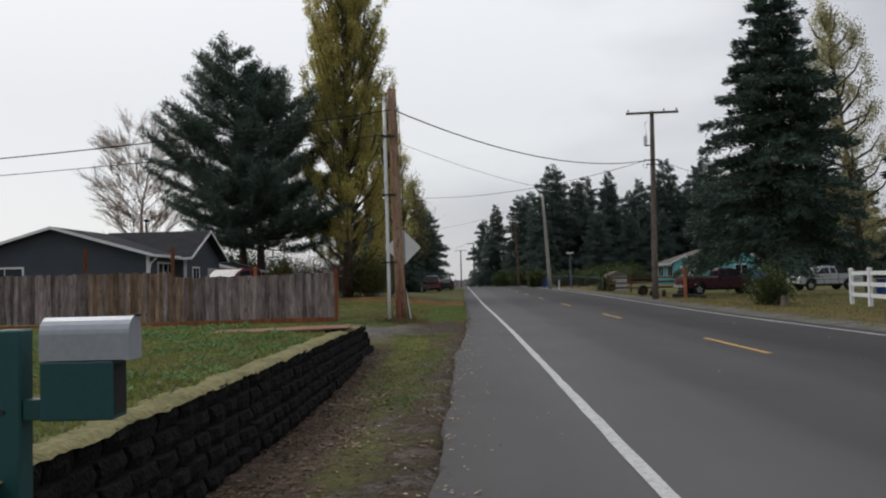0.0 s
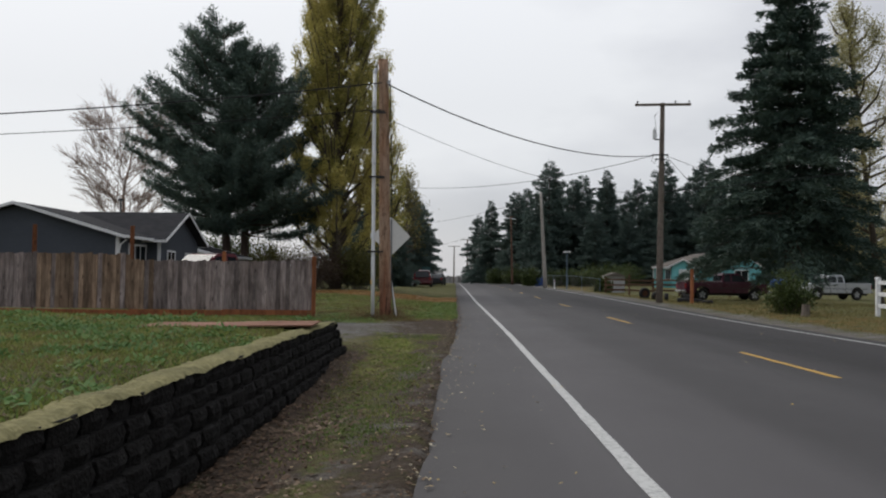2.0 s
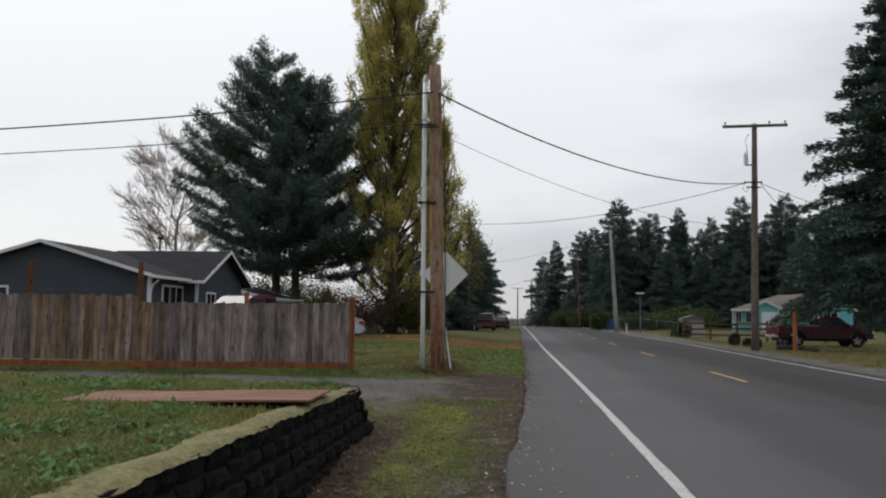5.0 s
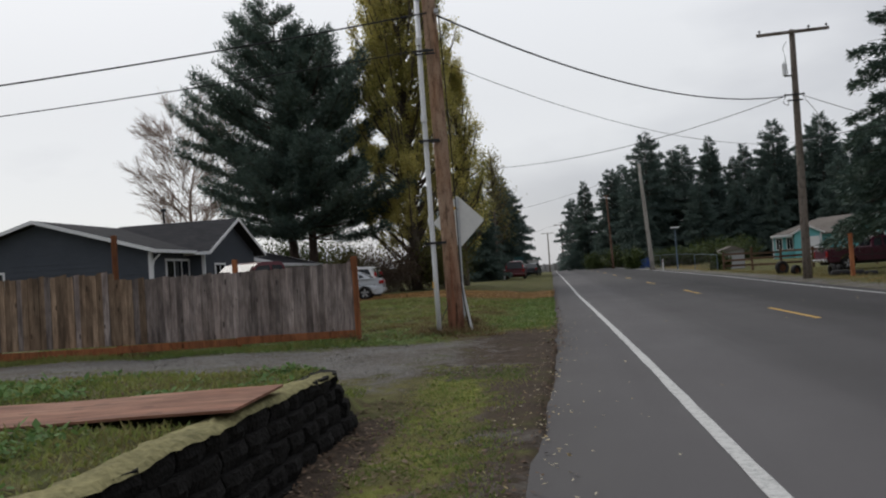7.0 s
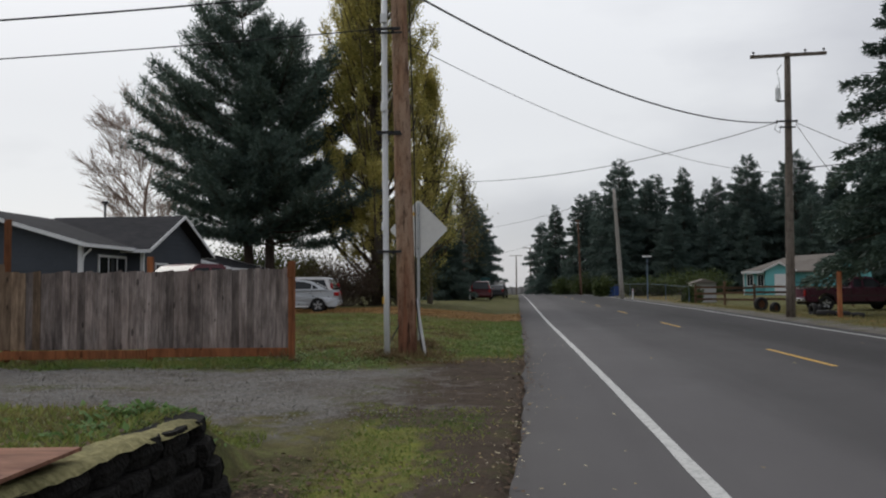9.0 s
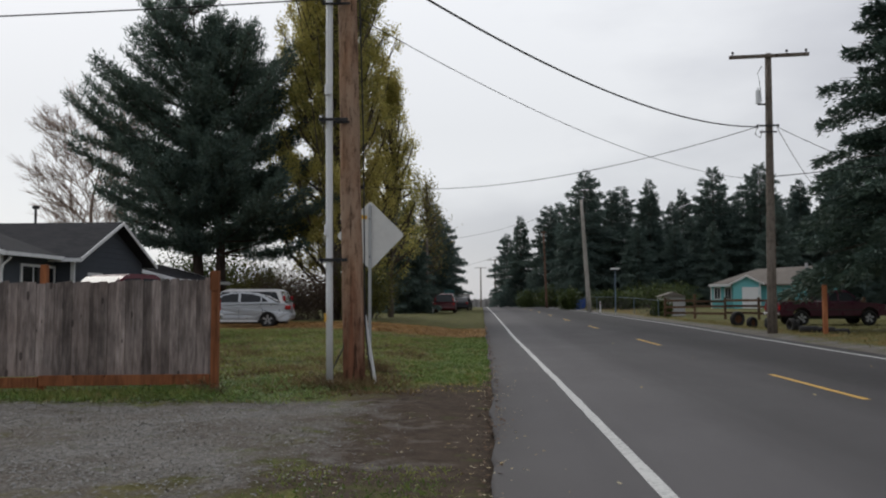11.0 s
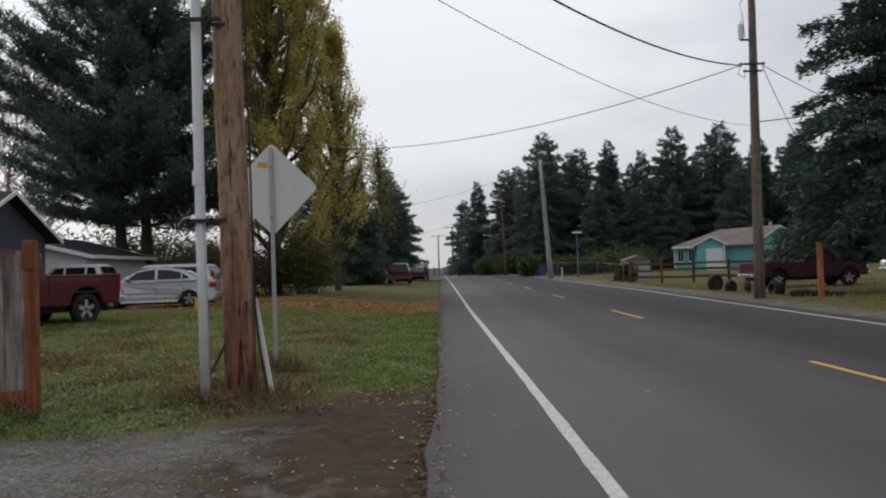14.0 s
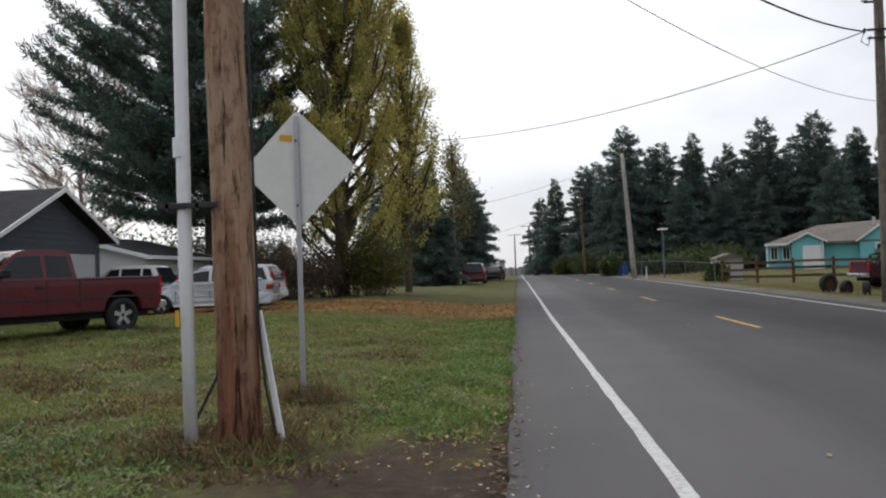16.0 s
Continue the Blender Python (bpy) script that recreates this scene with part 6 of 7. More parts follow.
def saloon(m, paint, label, L=4.3, W=1.70):
    """A rounded four-door car; front towards +x, the ground at z = 0."""
    t = thing("car", m, label, "car")
    hl = L / 2
    fa, ra, R = hl - 0.82, -hl + 0.86, 0.31
    low = arch_profile(-hl + 0.06, hl - 0.06, 0.24, 0.8, (ra, fa), 0.36)
    body = low + [(hl, 0.40), (hl - 0.02, 0.56), (hl - 0.16, 0.70), (hl - 0.55, 0.81), (hl - 1.05, 0.90), (-hl + 0.70, 0.96), (-hl + 0.10, 0.95), (-hl + 0.01, 0.86), (-hl - 0.02, 0.60), (-hl, 0.34)]
    part("body", prism(body, -W / 2, W / 2, bevel=0.05, taper=lambda x, z: 0.10 * max(z - 0.62, 0) / 0.35 + 0.10 * max(abs(x) - hl + 0.35, 0) / 0.35), paint, t, smooth=False)
    roof = [(hl - 0.98, 0.87), (hl - 1.36, 1.12), (hl - 1.70, 1.29), (hl - 2.02, 1.375), (hl - 2.45, 1.40), (hl - 2.90, 1.365), (hl - 3.25, 1.27), (hl - 3.62, 1.07), (hl - 3.86, 0.92)]
    half, lean = W / 2 - 0.085, 0.42
    part("cabin", prism(roof, -half, half, bevel=0.04, taper=lambda x, z: lean * max(z - 0.92, 0)), paint, t)
    panes = ([(hl - 1.34, 0.99), (hl - 1.74, 1.255), (hl - 2.06, 1.32), (hl - 2.30, 1.335), (hl - 2.30, 0.99)],
             [(hl - 2.39, 0.99), (hl - 2.39, 1.335), (hl - 2.85, 1.30), (hl - 3.16, 1.21), (hl - 3.16, 1.00)],
             [(hl - 3.20, 1.00), (hl - 3.20, 1.19), (hl - 3.40, 1.07), (hl - 3.44, 1.01)])
    for sd in (-1, 1):
        def yy(z):
            return sd * (half - lean * max(z - 0.92, 0))
        for pts in panes:
            bm = bmesh.new()
            f = [bm.verts.new((x, yy(z) + sd * 0.008, z)) for x, z in pts]
            b = [bm.verts.new((x, yy(z) - sd * 0.03, z)) for x, z in pts]
            bm.faces.new(f)
            for i in range(len(pts)):
                bm.faces.new((f[i], f[(i + 1) % len(pts)], b[(i + 1) % len(pts)], b[i]))
            bmesh.ops.recalc_face_normals(bm, faces=bm.faces)
            part("side_window", bm, M["glass"], t, "side window")
        for x in (hl - 1.28, hl - 2.345, hl - 3.25):
            part("door_gap", box(x - 0.006, x + 0.006, sd * (W / 2 - 0.05), sd * (W / 2 + 0.002), 0.34, 0.72), M["black"], t)
        for x in (hl - 2.22, hl - 3.12):
            part("door_handle", box(x - 0.08, x + 0.08, sd * (W / 2 - 0.07), sd * (W / 2 - 0.025), 0.80, 0.835, 0.008), paint, t)
        part("mirror", box(hl - 1.52, hl - 1.36, sd * (W / 2 - 0.10), sd * (W / 2 + 0.10), 0.97, 1.08, 0.03), paint, t)
        part("side_moulding", box(ra + 0.42, fa - 0.42, sd * (W / 2 - 0.01), sd * (W / 2 + 0.012), 0.52, 0.565, 0.004), paint, t)
        part("sill", box(ra + 0.38, fa - 0.38, sd * (W / 2 - 0.06), sd * (W / 2 + 0.006), 0.225, 0.30, 0.01), M["trim"], t)
        part("tail_light", box(-hl - 0.02, -hl + 0.20, sd * (W / 2 - 0.30), sd * (W / 2 - 0.06), 0.70, 0.86, 0.02), M["lamp_red"], t, "red tail light")
        part("headlight", box(hl - 0.32, hl - 0.04, sd * (W / 2 - 0.45), sd * (W / 2 - 0.08), 0.60, 0.72, 0.03), M["lamp_clear"], t, "clear headlight")
    for name_, (xa, za), (xb, zb), off in (("windscreen", (hl - 1.06, 0.945), (hl - 1.68, 1.275), 0.016), ("rear_window", (hl - 3.76, 1.00), (hl - 3.30, 1.25), -0.016)):
        bm = bmesh.new()
        q = [(xa + off, -half + 0.07, za + 0.016), (xa + off, half - 0.07, za + 0.016), (xb + off, half - lean * (zb - 0.92) - 0.06, zb + 0.016), (xb + off, -half + lean * (zb - 0.92) + 0.06, zb + 0.016)]
        top = [bm.verts.new(p) for p in q]
        bot = [bm.verts.new((p[0] - off * 1.5, p[1], p[2] - 0.024)) for p in q]
        bm.faces.new(top)
        for i in range(4):
            bm.faces.new((top[i], top[(i + 1) % 4], bot[(i + 1) % 4], bot[i]))
        bmesh.ops.recalc_face_normals(bm, faces=bm.faces)
        part(name_, bm, M["glass"], t)
    part("front_bumper", box(hl - 0.12, hl + 0.05, -W / 2 + 0.14, W / 2 - 0.14, 0.28, 0.50, 0.05), paint, t)
    part("rear_bumper", box(-hl - 0.07, -hl + 0.12, -W / 2 + 0.12, W / 2 - 0.12, 0.30, 0.54, 0.05), paint, t)
    part("chassis", box(-hl + 0.2, hl - 0.2, -W / 2 + 0.2, W / 2 - 0.2, 0.16, 0.28), M["black"], t)
    for cx in (fa, ra):
        for sd in (-1, 1):
            wheel(t, cx, sd * (W / 2 - 0.19), R, R, 0.18, sd)
    return t


pickup(at(-9.87, 39.08, 0.0, 241), M["red_paint"], "dark red extended-cab pickup truck parked on grass", 5.3, 2.0, cab_len=1.1, tail=1.0)
saloon(at(-9.5, 48.67, 0.0, 188), M["silver_paint"], "silver four-door saloon car parked on the lawn")
car(at(-10.6, 52.9, 0.0, 180), M["white_paint"], "white minivan parked behind a silver car", 4.5, 1.75, 1.55, "van", "minivan", "minivan")
# shortened van shape added in place of a white camper shell
car(at(-14.0, 52.0, 0.0, 180), M["white_paint"], "white van body standing in for a camper beside the grey house", 3.6, 1.75, 1.60, "van", "minivan", "minivan")
pickup(at(18.25, 61.0, 0.0, 3), M["maroon_paint"], "dark maroon pickup truck parked beyond the rail fence", 5.6, 1.95)
pickup(at(28.2, 67, 0.0, 188), M["silver_paint"], "old pale grey pickup truck parked under the spruce", 5.2, 1.9)
pickup(pose(6.0, 152, float(road_top(6.0, 152)), 0, 0, 90), M["black_paint"], "black pickup truck on the far road", 5.7, 2.0)
car(pose(-3.05, 88.5, land1(-3.05, 88.5), 0, 0, 90), M["red_paint"], "dark red estate car parked beside the road", 4.6, 1.8, 1.65, "van")
car(pose(-2.0, 103, land1(-2.0, 103), 0, 0, 85), M["black_paint"], "dark car parked beside the road", 4.6, 1.75, 1.45)
car(pose(3.2, 190, float(road_rise(190)), 0, 0, -90), M["white_paint"], "white van far off on the road", 4.9, 1.9, 1.9, "van", "van", "van")


# ---- right-hand verge ----
def old_tyre(m, label, r=0.33, w=0.24, rim=True):
    t = thing("old_tyre", m, label, "tyre", "old tyres")
    n = 22
    bm = bmesh.new()
    prof = [(r * 0.55, 0.02), (r * 0.88, 0.0), (r, w * 0.2), (r, w * 0.8), (r * 0.88, w), (r * 0.55, w - 0.02), (r * 0.50, w * 0.5)]
    rings = []
    for k in range(n):
        a = 2 * math.pi * k / n
        rings.append([bm.verts.new((q * math.cos(a), d - w / 2, q * math.sin(a) + r)) for q, d in prof])
    for k in range(n):
        p, q = rings[k], rings[(k + 1) % n]
        for j in range(len(prof)):
            jj = (j + 1) % len(prof)
            bm.faces.new((p[j], p[jj], q[jj], q[j]))
    bmesh.ops.recalc_face_normals(bm, faces=bm.faces)
    part("tread", bm, M["black"], t, smooth=True)
    if rim:
        bm = rod((0, -w * 0.25, r), (0, w * 0.2, r), r * 0.56, r * 0.5, 16)
        rod((0, -w * 0.42, r), (0, -w * 0.2, r), r * 0.16, sides=10, bm=bm)
        part("hub", bm, M["rust"], t, "rusty steel hub")
    return t


for x, y, r, rz, rim in ((11.1, 52.2, 0.33, 20, True), (11.8, 52.5, 0.27, 35, True), (12.35, 52.2, 0.29, 75, False), (13.3, 52.0, 0.30, 100, False), (13.7, 52.3, 0.28, 60, False)):
    old_tyre(at(x, y, -0.02, rz), "old black tyre with a rusty hub standing in grass" if rim else "old black tyre standing in grass", r, 0.22, rim)
for x, y, dz, r in ((11.45, 45.2, 0.0, 0.31), (12.1, 45.4, 0.0, 0.30), (12.8, 45.9, 0.0, 0.30)):
    old_tyre(at(x, y, dz, 0) @ pose(0, -r, 0.11, -90, 0, 0), "old black tyre lying flat in the grass", r, 0.22, False)

marker = thing("marker_post", at(11.5, 43.9), "orange-stained square timber post standing in grass", "post")
part("shaft", box(-0.068, 0.068, -0.068, 0.068, -0.3, 1.58, 0.01), M["cedar"], marker)
part("top", prism([(-0.070, 1.58), (0.070, 1.58), (0.045, 1.62), (-0.045, 1.62)], -0.07, 0.07), M["cedar"], marker)

rail_fence = thing("rail_fence", (0, 0, 0), "brown timber rail fence with three boards", "fence")
pts = [(12.9, 75.2), (14.65, 74.0), (16.3, 72.6), (18.06, 71.2), (19.5, 69.8), (21.1, 68.2), (22.8, 66.8)]
for (xa, ya) in pts:
    z = land1(xa, ya)
    part("post", box(xa - 0.07, xa + 0.07, ya - 0.07, ya + 0.07, z - 0.2, z + 1.45 + 0.22 * (xa == 14.65), 0.01), M["rail"], rail_fence)
for (xa, ya), (xb, yb) in zip(pts, pts[1:]):
    for zz in (0.35, 0.75, 1.15):
        L = math.hypot(xb - xa, yb - ya)
        ob = part("rail_board", box(0, L, -0.10, -0.075, zz, zz + 0.15), M["rail"], rail_fence)
        ob.matrix_local = pose(xa, ya, land1(xa, ya) + rng.normal() * 0.02, 0, -math.degrees(math.atan2(land1(xb, yb) - land1(xa, ya), L)), math.degrees(math.atan2(yb - ya, xb - xa)))

link_fence = thing("chain_link_fence", (0, 0, 0), "grey chain-link fence along the far verge", "fence")
pts = [(9.9, 100), (10.4, 92), (11.0, 85), (11.6, 80), (12.4, 75)]
for xa, ya in pts:
    z = land1(xa, ya)
    part("post", rod((xa, ya, z - 0.2), (xa, ya, z + 1.25), 0.026, sides=8), M["bluepole"], link_fence)
for (xa, ya), (xb, yb) in zip(pts, pts[1:]):
    za, zb = land1(xa, ya), land1(xb, yb)
    part("top_rail", rod((xa, ya, za + 1.22), (xb, yb, zb + 1.22), 0.016, sides=6), M["bluepole"], link_fence)
    bm = bmesh.new()
    n = 40
    for i in range(n):
        for s in (-1, 1):
            f0, f1 = i / n, i / n + s * 1.2 / math.hypot(xb - xa, yb - ya)
            if not 0 <= f1 <= 1:
                continue
            a = Vector((xa + (xb - xa) * f0, ya + (yb - ya) * f0, za + 0.05))
            b = Vector((xa + (xb - xa) * f1, ya + (yb - ya) * f1, za + 1.2))
            tube([a, b], 0.0025, 3, bm)
    part("mesh_panel", bm, M["dark_metal"], link_fence)

vinyl = thing("vinyl_fence", (0, 0, 0), "white vinyl three-rail fence beside the road verge", "fence")
vpts = [(14.95, 33.2), (14.60, 31.0), (14.25, 28.8), (13.90, 26.6), (13.55, 24.4)]
for xa, ya in vpts:
    z = land1(xa, ya)
    p = part("post", box(xa - 0.065, xa + 0.065, ya - 0.065, ya + 0.065, z - 0.2, z + 1.30, 0.008), M["vinyl"], vinyl)
    part("cap", prism([(xa - 0.08, z + 1.30), (xa + 0.08, z + 1.30), (xa + 0.08, z + 1.325), (xa, z + 1.37), (xa - 0.08, z + 1.325)], ya - 0.08, ya + 0.08), M["vinyl"], p)
for (xa, ya), (xb, yb) in zip(vpts, vpts[1:]):
    L = math.hypot(xb - xa, yb - ya)
    for zz in (0.30, 0.70, 1.10):
        ob = part("rail", box(0.06, L - 0.06, -0.02, 0.02, zz, zz + 0.14, 0.005), M["vinyl"], vinyl)
        ob.matrix_local = pose(xa, ya, land1(xa, ya), 0, 0, math.degrees(math.atan2(yb - ya, xb - xa)))

bluebox = thing("mailbox", at(12.15, 34.75), "blue plastic mailbox on a grey timber post", "mailbox")
part("post", box(-0.05, 0.05, -0.05, 0.05, -0.2, 0.9, 0.006), M["grey_pole"], bluebox)
bm = box(-0.26, 0.26, -0.12, 0.12, 0.9, 1.08, 0.02)
rod((-0.26, 0, 1.08), (0.26, 0, 1.08), 0.12, sides=14, bm=bm)
part("box", bm, M["blue"], bluebox)
part("lid", box(-0.285, -0.262, -0.11, 0.11, 0.92, 1.16, 0.01), M["blue"], bluebox)
stump = thing("tree_stump", at(12.2, 32.6), "short weathered timber stump in the verge", "stump")
part("wood", rod((0, 0, -0.2), (0.02, 0, 0.42), 0.15, 0.13, 12, rings=3, wob=0.01), M["grey_pole"], stump)
for x, y in ((9.6, 101), (10.3, 102.5)):
    b = thing("wheelie_bin", at(x, y), "blue plastic wheelie bin at the far roadside", "bin", "bins")
    part("body", prism([(-0.27, 0.05), (0.27, 0.05), (0.32, 1.0), (-0.32, 1.0)], -0.3, 0.3, bevel=0.03), M["blue"], b)
    part("lid", box(-0.34, 0.34, -0.34, 0.34, 1.0, 1.07, 0.02), M["blue"], b)
    for s in (-0.24, 0.24):
        part("wheel", rod((s - 0.03, 0.3, 0.1), (s + 0.03, 0.3, 0.1), 0.1, sides=10), M["black"], b)
bx = thing("blue_barrel", at(26.4, 54.5), "blue plastic barrel standing under the trees", "barrel")
part("drum", rod((0, 0, 0), (0, 0, 0.9), 0.3, 0.3, 16), M["blue"], bx)
part("rim", rod((0, 0, 0.88), (0, 0, 0.93), 0.31, 0.31, 16), M["blue"], bx)

white_shed = thing("garden_shed", at(14.4, 82), "small pale garden shed beyond the rail fence", "shed")
part("wall", box(-0.5, 1.3, -0.8, 0.8, 0, 1.5), M["pale_wall"], white_shed)
part("corner_board", box(-0.52, -0.3, -0.83, -0.801, 0, 1.5), M["trim"], white_shed)
part("roof", prism([(-0.65, 1.5), (1.45, 1.5), (0.4, 1.85)], -1.0, 1.0), M["brown_roof"], white_shed)

# shrubs
shrub("shrub", at(-9.6, 58.6), "brown leafless shrub thicket under the trees", 2.4, 1.3, 2.9, 9000, "shrub_leaf", 0.075)
shrub("shrub", at(-6.3, 61.5), "olive-green autumn brush at the poplar foot", 1.9, 1.4, 3.2, 9000, "olive_leaf", 0.12)
shrub("shrub", at(-8.2, 62.0), "dark brush at the poplar foot", 2.2, 1.6, 2.6, 4200, "shrub_leaf", 0.14)
shrub("shrub", at(-13.5, 66.0), "pale green thicket behind the parked cars", 3.4, 1.5, 3.4, 9000, "olive_leaf", 0.10)
shrub("shrub", at(-20.5, 66.0), "pale green thicket behind the parked cars", 4.5, 1.5, 2.8, 4200, "green_shrub", 0.15)
shrub("shrub", at(-18.5, 71.0), "grey-green thicket behind the garage", 5.0, 1.8, 4.4, 6500, "green_shrub", 0.2)
shrub("shrub", at(-27.0, 72.0), "grey-green thicket behind the garage", 5.0, 1.8, 4.8, 6500, "green_shrub", 0.2)
shrub("shrub", at(12.2, 34.0), "dark evergreen shrub around a blue mailbox", 0.85, 0.6, 1.35, 3800, "green_shrub", 0.09)
for x, y, rx_, h_ in ((8.6, 99, 1.0, 2.3), (11.6, 96, 1.4, 1.7), (14.0, 97, 1.8, 1.8), (17.5, 104, 3.0, 2.6), (21.0, 109, 2.6, 2.8), (13.2, 78.5, 0.7, 1.3), (6.2, 132, 1.6, 2.6), (9.0, 128, 2.0, 3.0)):
    shrub("shrub", at(x, y), "dull green shrub along the far fence", rx_, rx_ * 0.7, h_, 2600, "green_shrub", 0.2, "far shrubs")

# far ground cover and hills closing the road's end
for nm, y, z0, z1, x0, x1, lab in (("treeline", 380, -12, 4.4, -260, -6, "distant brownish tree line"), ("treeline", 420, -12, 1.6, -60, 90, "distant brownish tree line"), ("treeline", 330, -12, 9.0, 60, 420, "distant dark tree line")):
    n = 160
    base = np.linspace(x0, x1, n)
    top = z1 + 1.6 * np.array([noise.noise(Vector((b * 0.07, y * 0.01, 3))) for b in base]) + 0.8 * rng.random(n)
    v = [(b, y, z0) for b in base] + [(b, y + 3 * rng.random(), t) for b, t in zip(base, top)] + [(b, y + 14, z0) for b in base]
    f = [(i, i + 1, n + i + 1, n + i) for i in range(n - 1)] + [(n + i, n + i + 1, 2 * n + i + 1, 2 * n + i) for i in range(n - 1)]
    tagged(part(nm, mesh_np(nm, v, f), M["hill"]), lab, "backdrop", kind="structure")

# small roadside markers
board = thing("direction_sign", (-2.85, 92.0, land1(-2.85, 92)), "small green sign board on a thin post", "road sign")
part("post", rod((0, 0, -0.2), (0, 0, 2.0), 0.025, sides=8), M["galvanised"], board)
part("panel", box(-0.45, 0.45, -0.03, -0.005, 1.62, 2.02, 0.005), M["mail_green"], board, "dark green sign panel")
for x, y, hh in ((-3.96, 86.0, 0.95), (9.61, 84.0, 0.9)):
    mk = thing("marker_post", at(x, y), "short white roadside marker post", "post", "white marker posts")
    part("shaft", box(-0.05, 0.05, -0.02, 0.02, -0.2, hh, 0.004), M["vinyl"], mk)
    part("reflector", box(-0.035, 0.035, -0.026, -0.0205, hh - 0.2, hh - 0.1), M["lamp_red"], mk)


# ---- grass, weeds and fallen leaves ----
def scatter(name, count, region, accept, size, wide, lean, material, label, category="grass", up=True):
    """Countless small blades or leaves over a stretch of ground, joined."""
    x0, x1, y0, y1 = region
    x, y = rng.uniform(x0, x1, count), rng.uniform(y0, y1, count)
    keep = (rng.random(count) < accept(x, y)) & ~((np.abs(x + 2.97) < 1.22) & (np.abs(y - 16.45) < 0.58))
    x, y = x[keep], y[keep]
    k = len(x)
    z = np.where((x > left_edge(y)) & (x < 9.28), road_top(x, y), land(x, y))
    if up:
        base = np.stack([x, y, z - 0.01], 1)
        d = np.stack([rng.normal(size=k) * lean, rng.normal(size=k) * lean, np.ones(k)], 1)
        d /= np.linalg.norm(d, axis=1, keepdims=True)
    else:
        base = np.stack([x, y, z + 0.012 + 0.01 * rng.random(k)], 1)
        a = rng.random(k) * 6.283
        d = np.stack([np.cos(a), np.sin(a), rng.normal(size=k) * 0.18], 1)
    ln = size * (0.5 + rng.random(k))
    if up:
        v, f = sprays(base, base + d * ln[:, None], wide * (0.6 + 0.8 * rng.random(k)))
    else:
        tip = base + d * ln[:, None]
        side = np.stack([-d[:, 1], d[:, 0], rng.normal(size=k) * 0.25], 1) * (wide * (0.6 + 0.7 * rng.random(k)))[:, None]
        mid = base + (tip - base) * 0.45
        v = np.stack([base, mid + side, tip, mid - side], 1).reshape(-1, 3)
        f = np.arange(len(v)).reshape(-1, 4)
    ob = part(name, mesh_np(name, v, f), material)
    return tagged(ob, label, category, kind="stuff")


def patchy(x, y, s=0.6, seed=0.0):
    return 0.5 + 0.5 * np.sin(x * 2.1 * s + 1.7 * np.sin(y * 0.9 * s + seed)) * np.cos(y * 1.7 * s + 1.3 * np.sin(x * 1.1 * s))


scatter("yard_grass", 190000, (-12, -1.86, 4, 20.8), lambda x, y: (0.3 + 0.7 * patchy(x, y)) * (0.25 + 0.75 * smooth01(-1.85, -2.1, x)), 0.06, 0.008, 0.9, M["blade"], "short patchy green grass on the raised yard")
scatter("lawn_grass", 150000, (-12, 0.25, 26.8, 46), lambda x, y: (0.12 + 0.88 * patchy(x, y, 0.55, 2) ** 1.5) * (1 - np.exp(-(((x + 0.4) / 1.3) ** 2 + ((y - 28.0) / 1.1) ** 4))) * (1 - smooth01(-2.3, -1.1, x) * (1 - smooth01(28.3, 29.3, y))) * np.clip(0.25 + 1.2 * patchy(x, y, 1.3, 7), 0, 1), 0.062, 0.010, 1.0, M["blade"], "mown green lawn with brown patches")
scatter("verge_grass", 26000, (-1.5, 0.15, 9, 22.5), lambda x, y: np.clip(smooth01(-1.5, -0.9, x) * smooth01(0.2, -0.3, x) * smooth01(9, 14, y), 0, 1) * patchy(x, y, 1.4, 1), 0.04, 0.006, 1.0, M["blade"], "thin mossy grass on the verge")
scatter("tall_grass", 9000, (-2.9, -0.9, 28.0, 30.0), lambda x, y: np.exp(-(((x + 1.8) / 0.5) ** 2 + ((y - 28.75) / 0.4) ** 2)), 0.17, 0.006, 0.7, M["brown_blade"], "longer brownish grass round the pole foot")
scatter("tall_grass", 2600, (-2.3, -1.2, 30.4, 31.5), lambda x, y: np.exp(-(((x + 1.76) / 0.3) ** 2 + ((y - 30.9) / 0.25) ** 2)), 0.2, 0.005, 0.45, M["brown_blade"], "longer brown grass round the sign post")
scatter("edge_grass", 90000, (-2.6, 0.40, 28.6, 46), lambda x, y: smooth01(-1.7, -0.3, x) ** 1.5 * np.clip(1.5 * patchy(x, y, 1.3, 6) - 0.1, 0, 1) * smooth01(28.9, 30.0, y + 0.5 * x), 0.07, 0.009, 1.0, M["fresh_blade"], "longer bright green grass along the asphalt edge")
scatter("yard_grass", 100000, (-10, -1.95, 4, 20.4), lambda x, y: 0.9 * patchy(x, y, 0.9, 6) ** 2, 0.055, 0.008, 1.0, M["fresh_blade"], "fresh bright green patches on the raised yard")
scatter("lawn_grass", 70000, (-12, -1.0, 27.6, 44), lambda x, y: np.clip(patchy(x, y, 0.9, 8) ** 2 * (0.25 + 0.75 * smooth01(35, 39, y)) + 0.8 * smooth01(-4.5, -7.0, x) * smooth01(35, 38, y), 0, 1), 0.06, 0.010, 1.0, M["fresh_blade"], "fresh bright green patches in the lawn")
scatter("verge_grass", 30000, (-1.4, 0.1, 10, 22), lambda x, y: smooth01(-1.4, -0.9, x) * smooth01(0.15, -0.3, x) * patchy(x, y, 1.2, 4) ** 1.5, 0.035, 0.006, 1.1, M["fresh_blade"], "short green grass on the mossy verge")
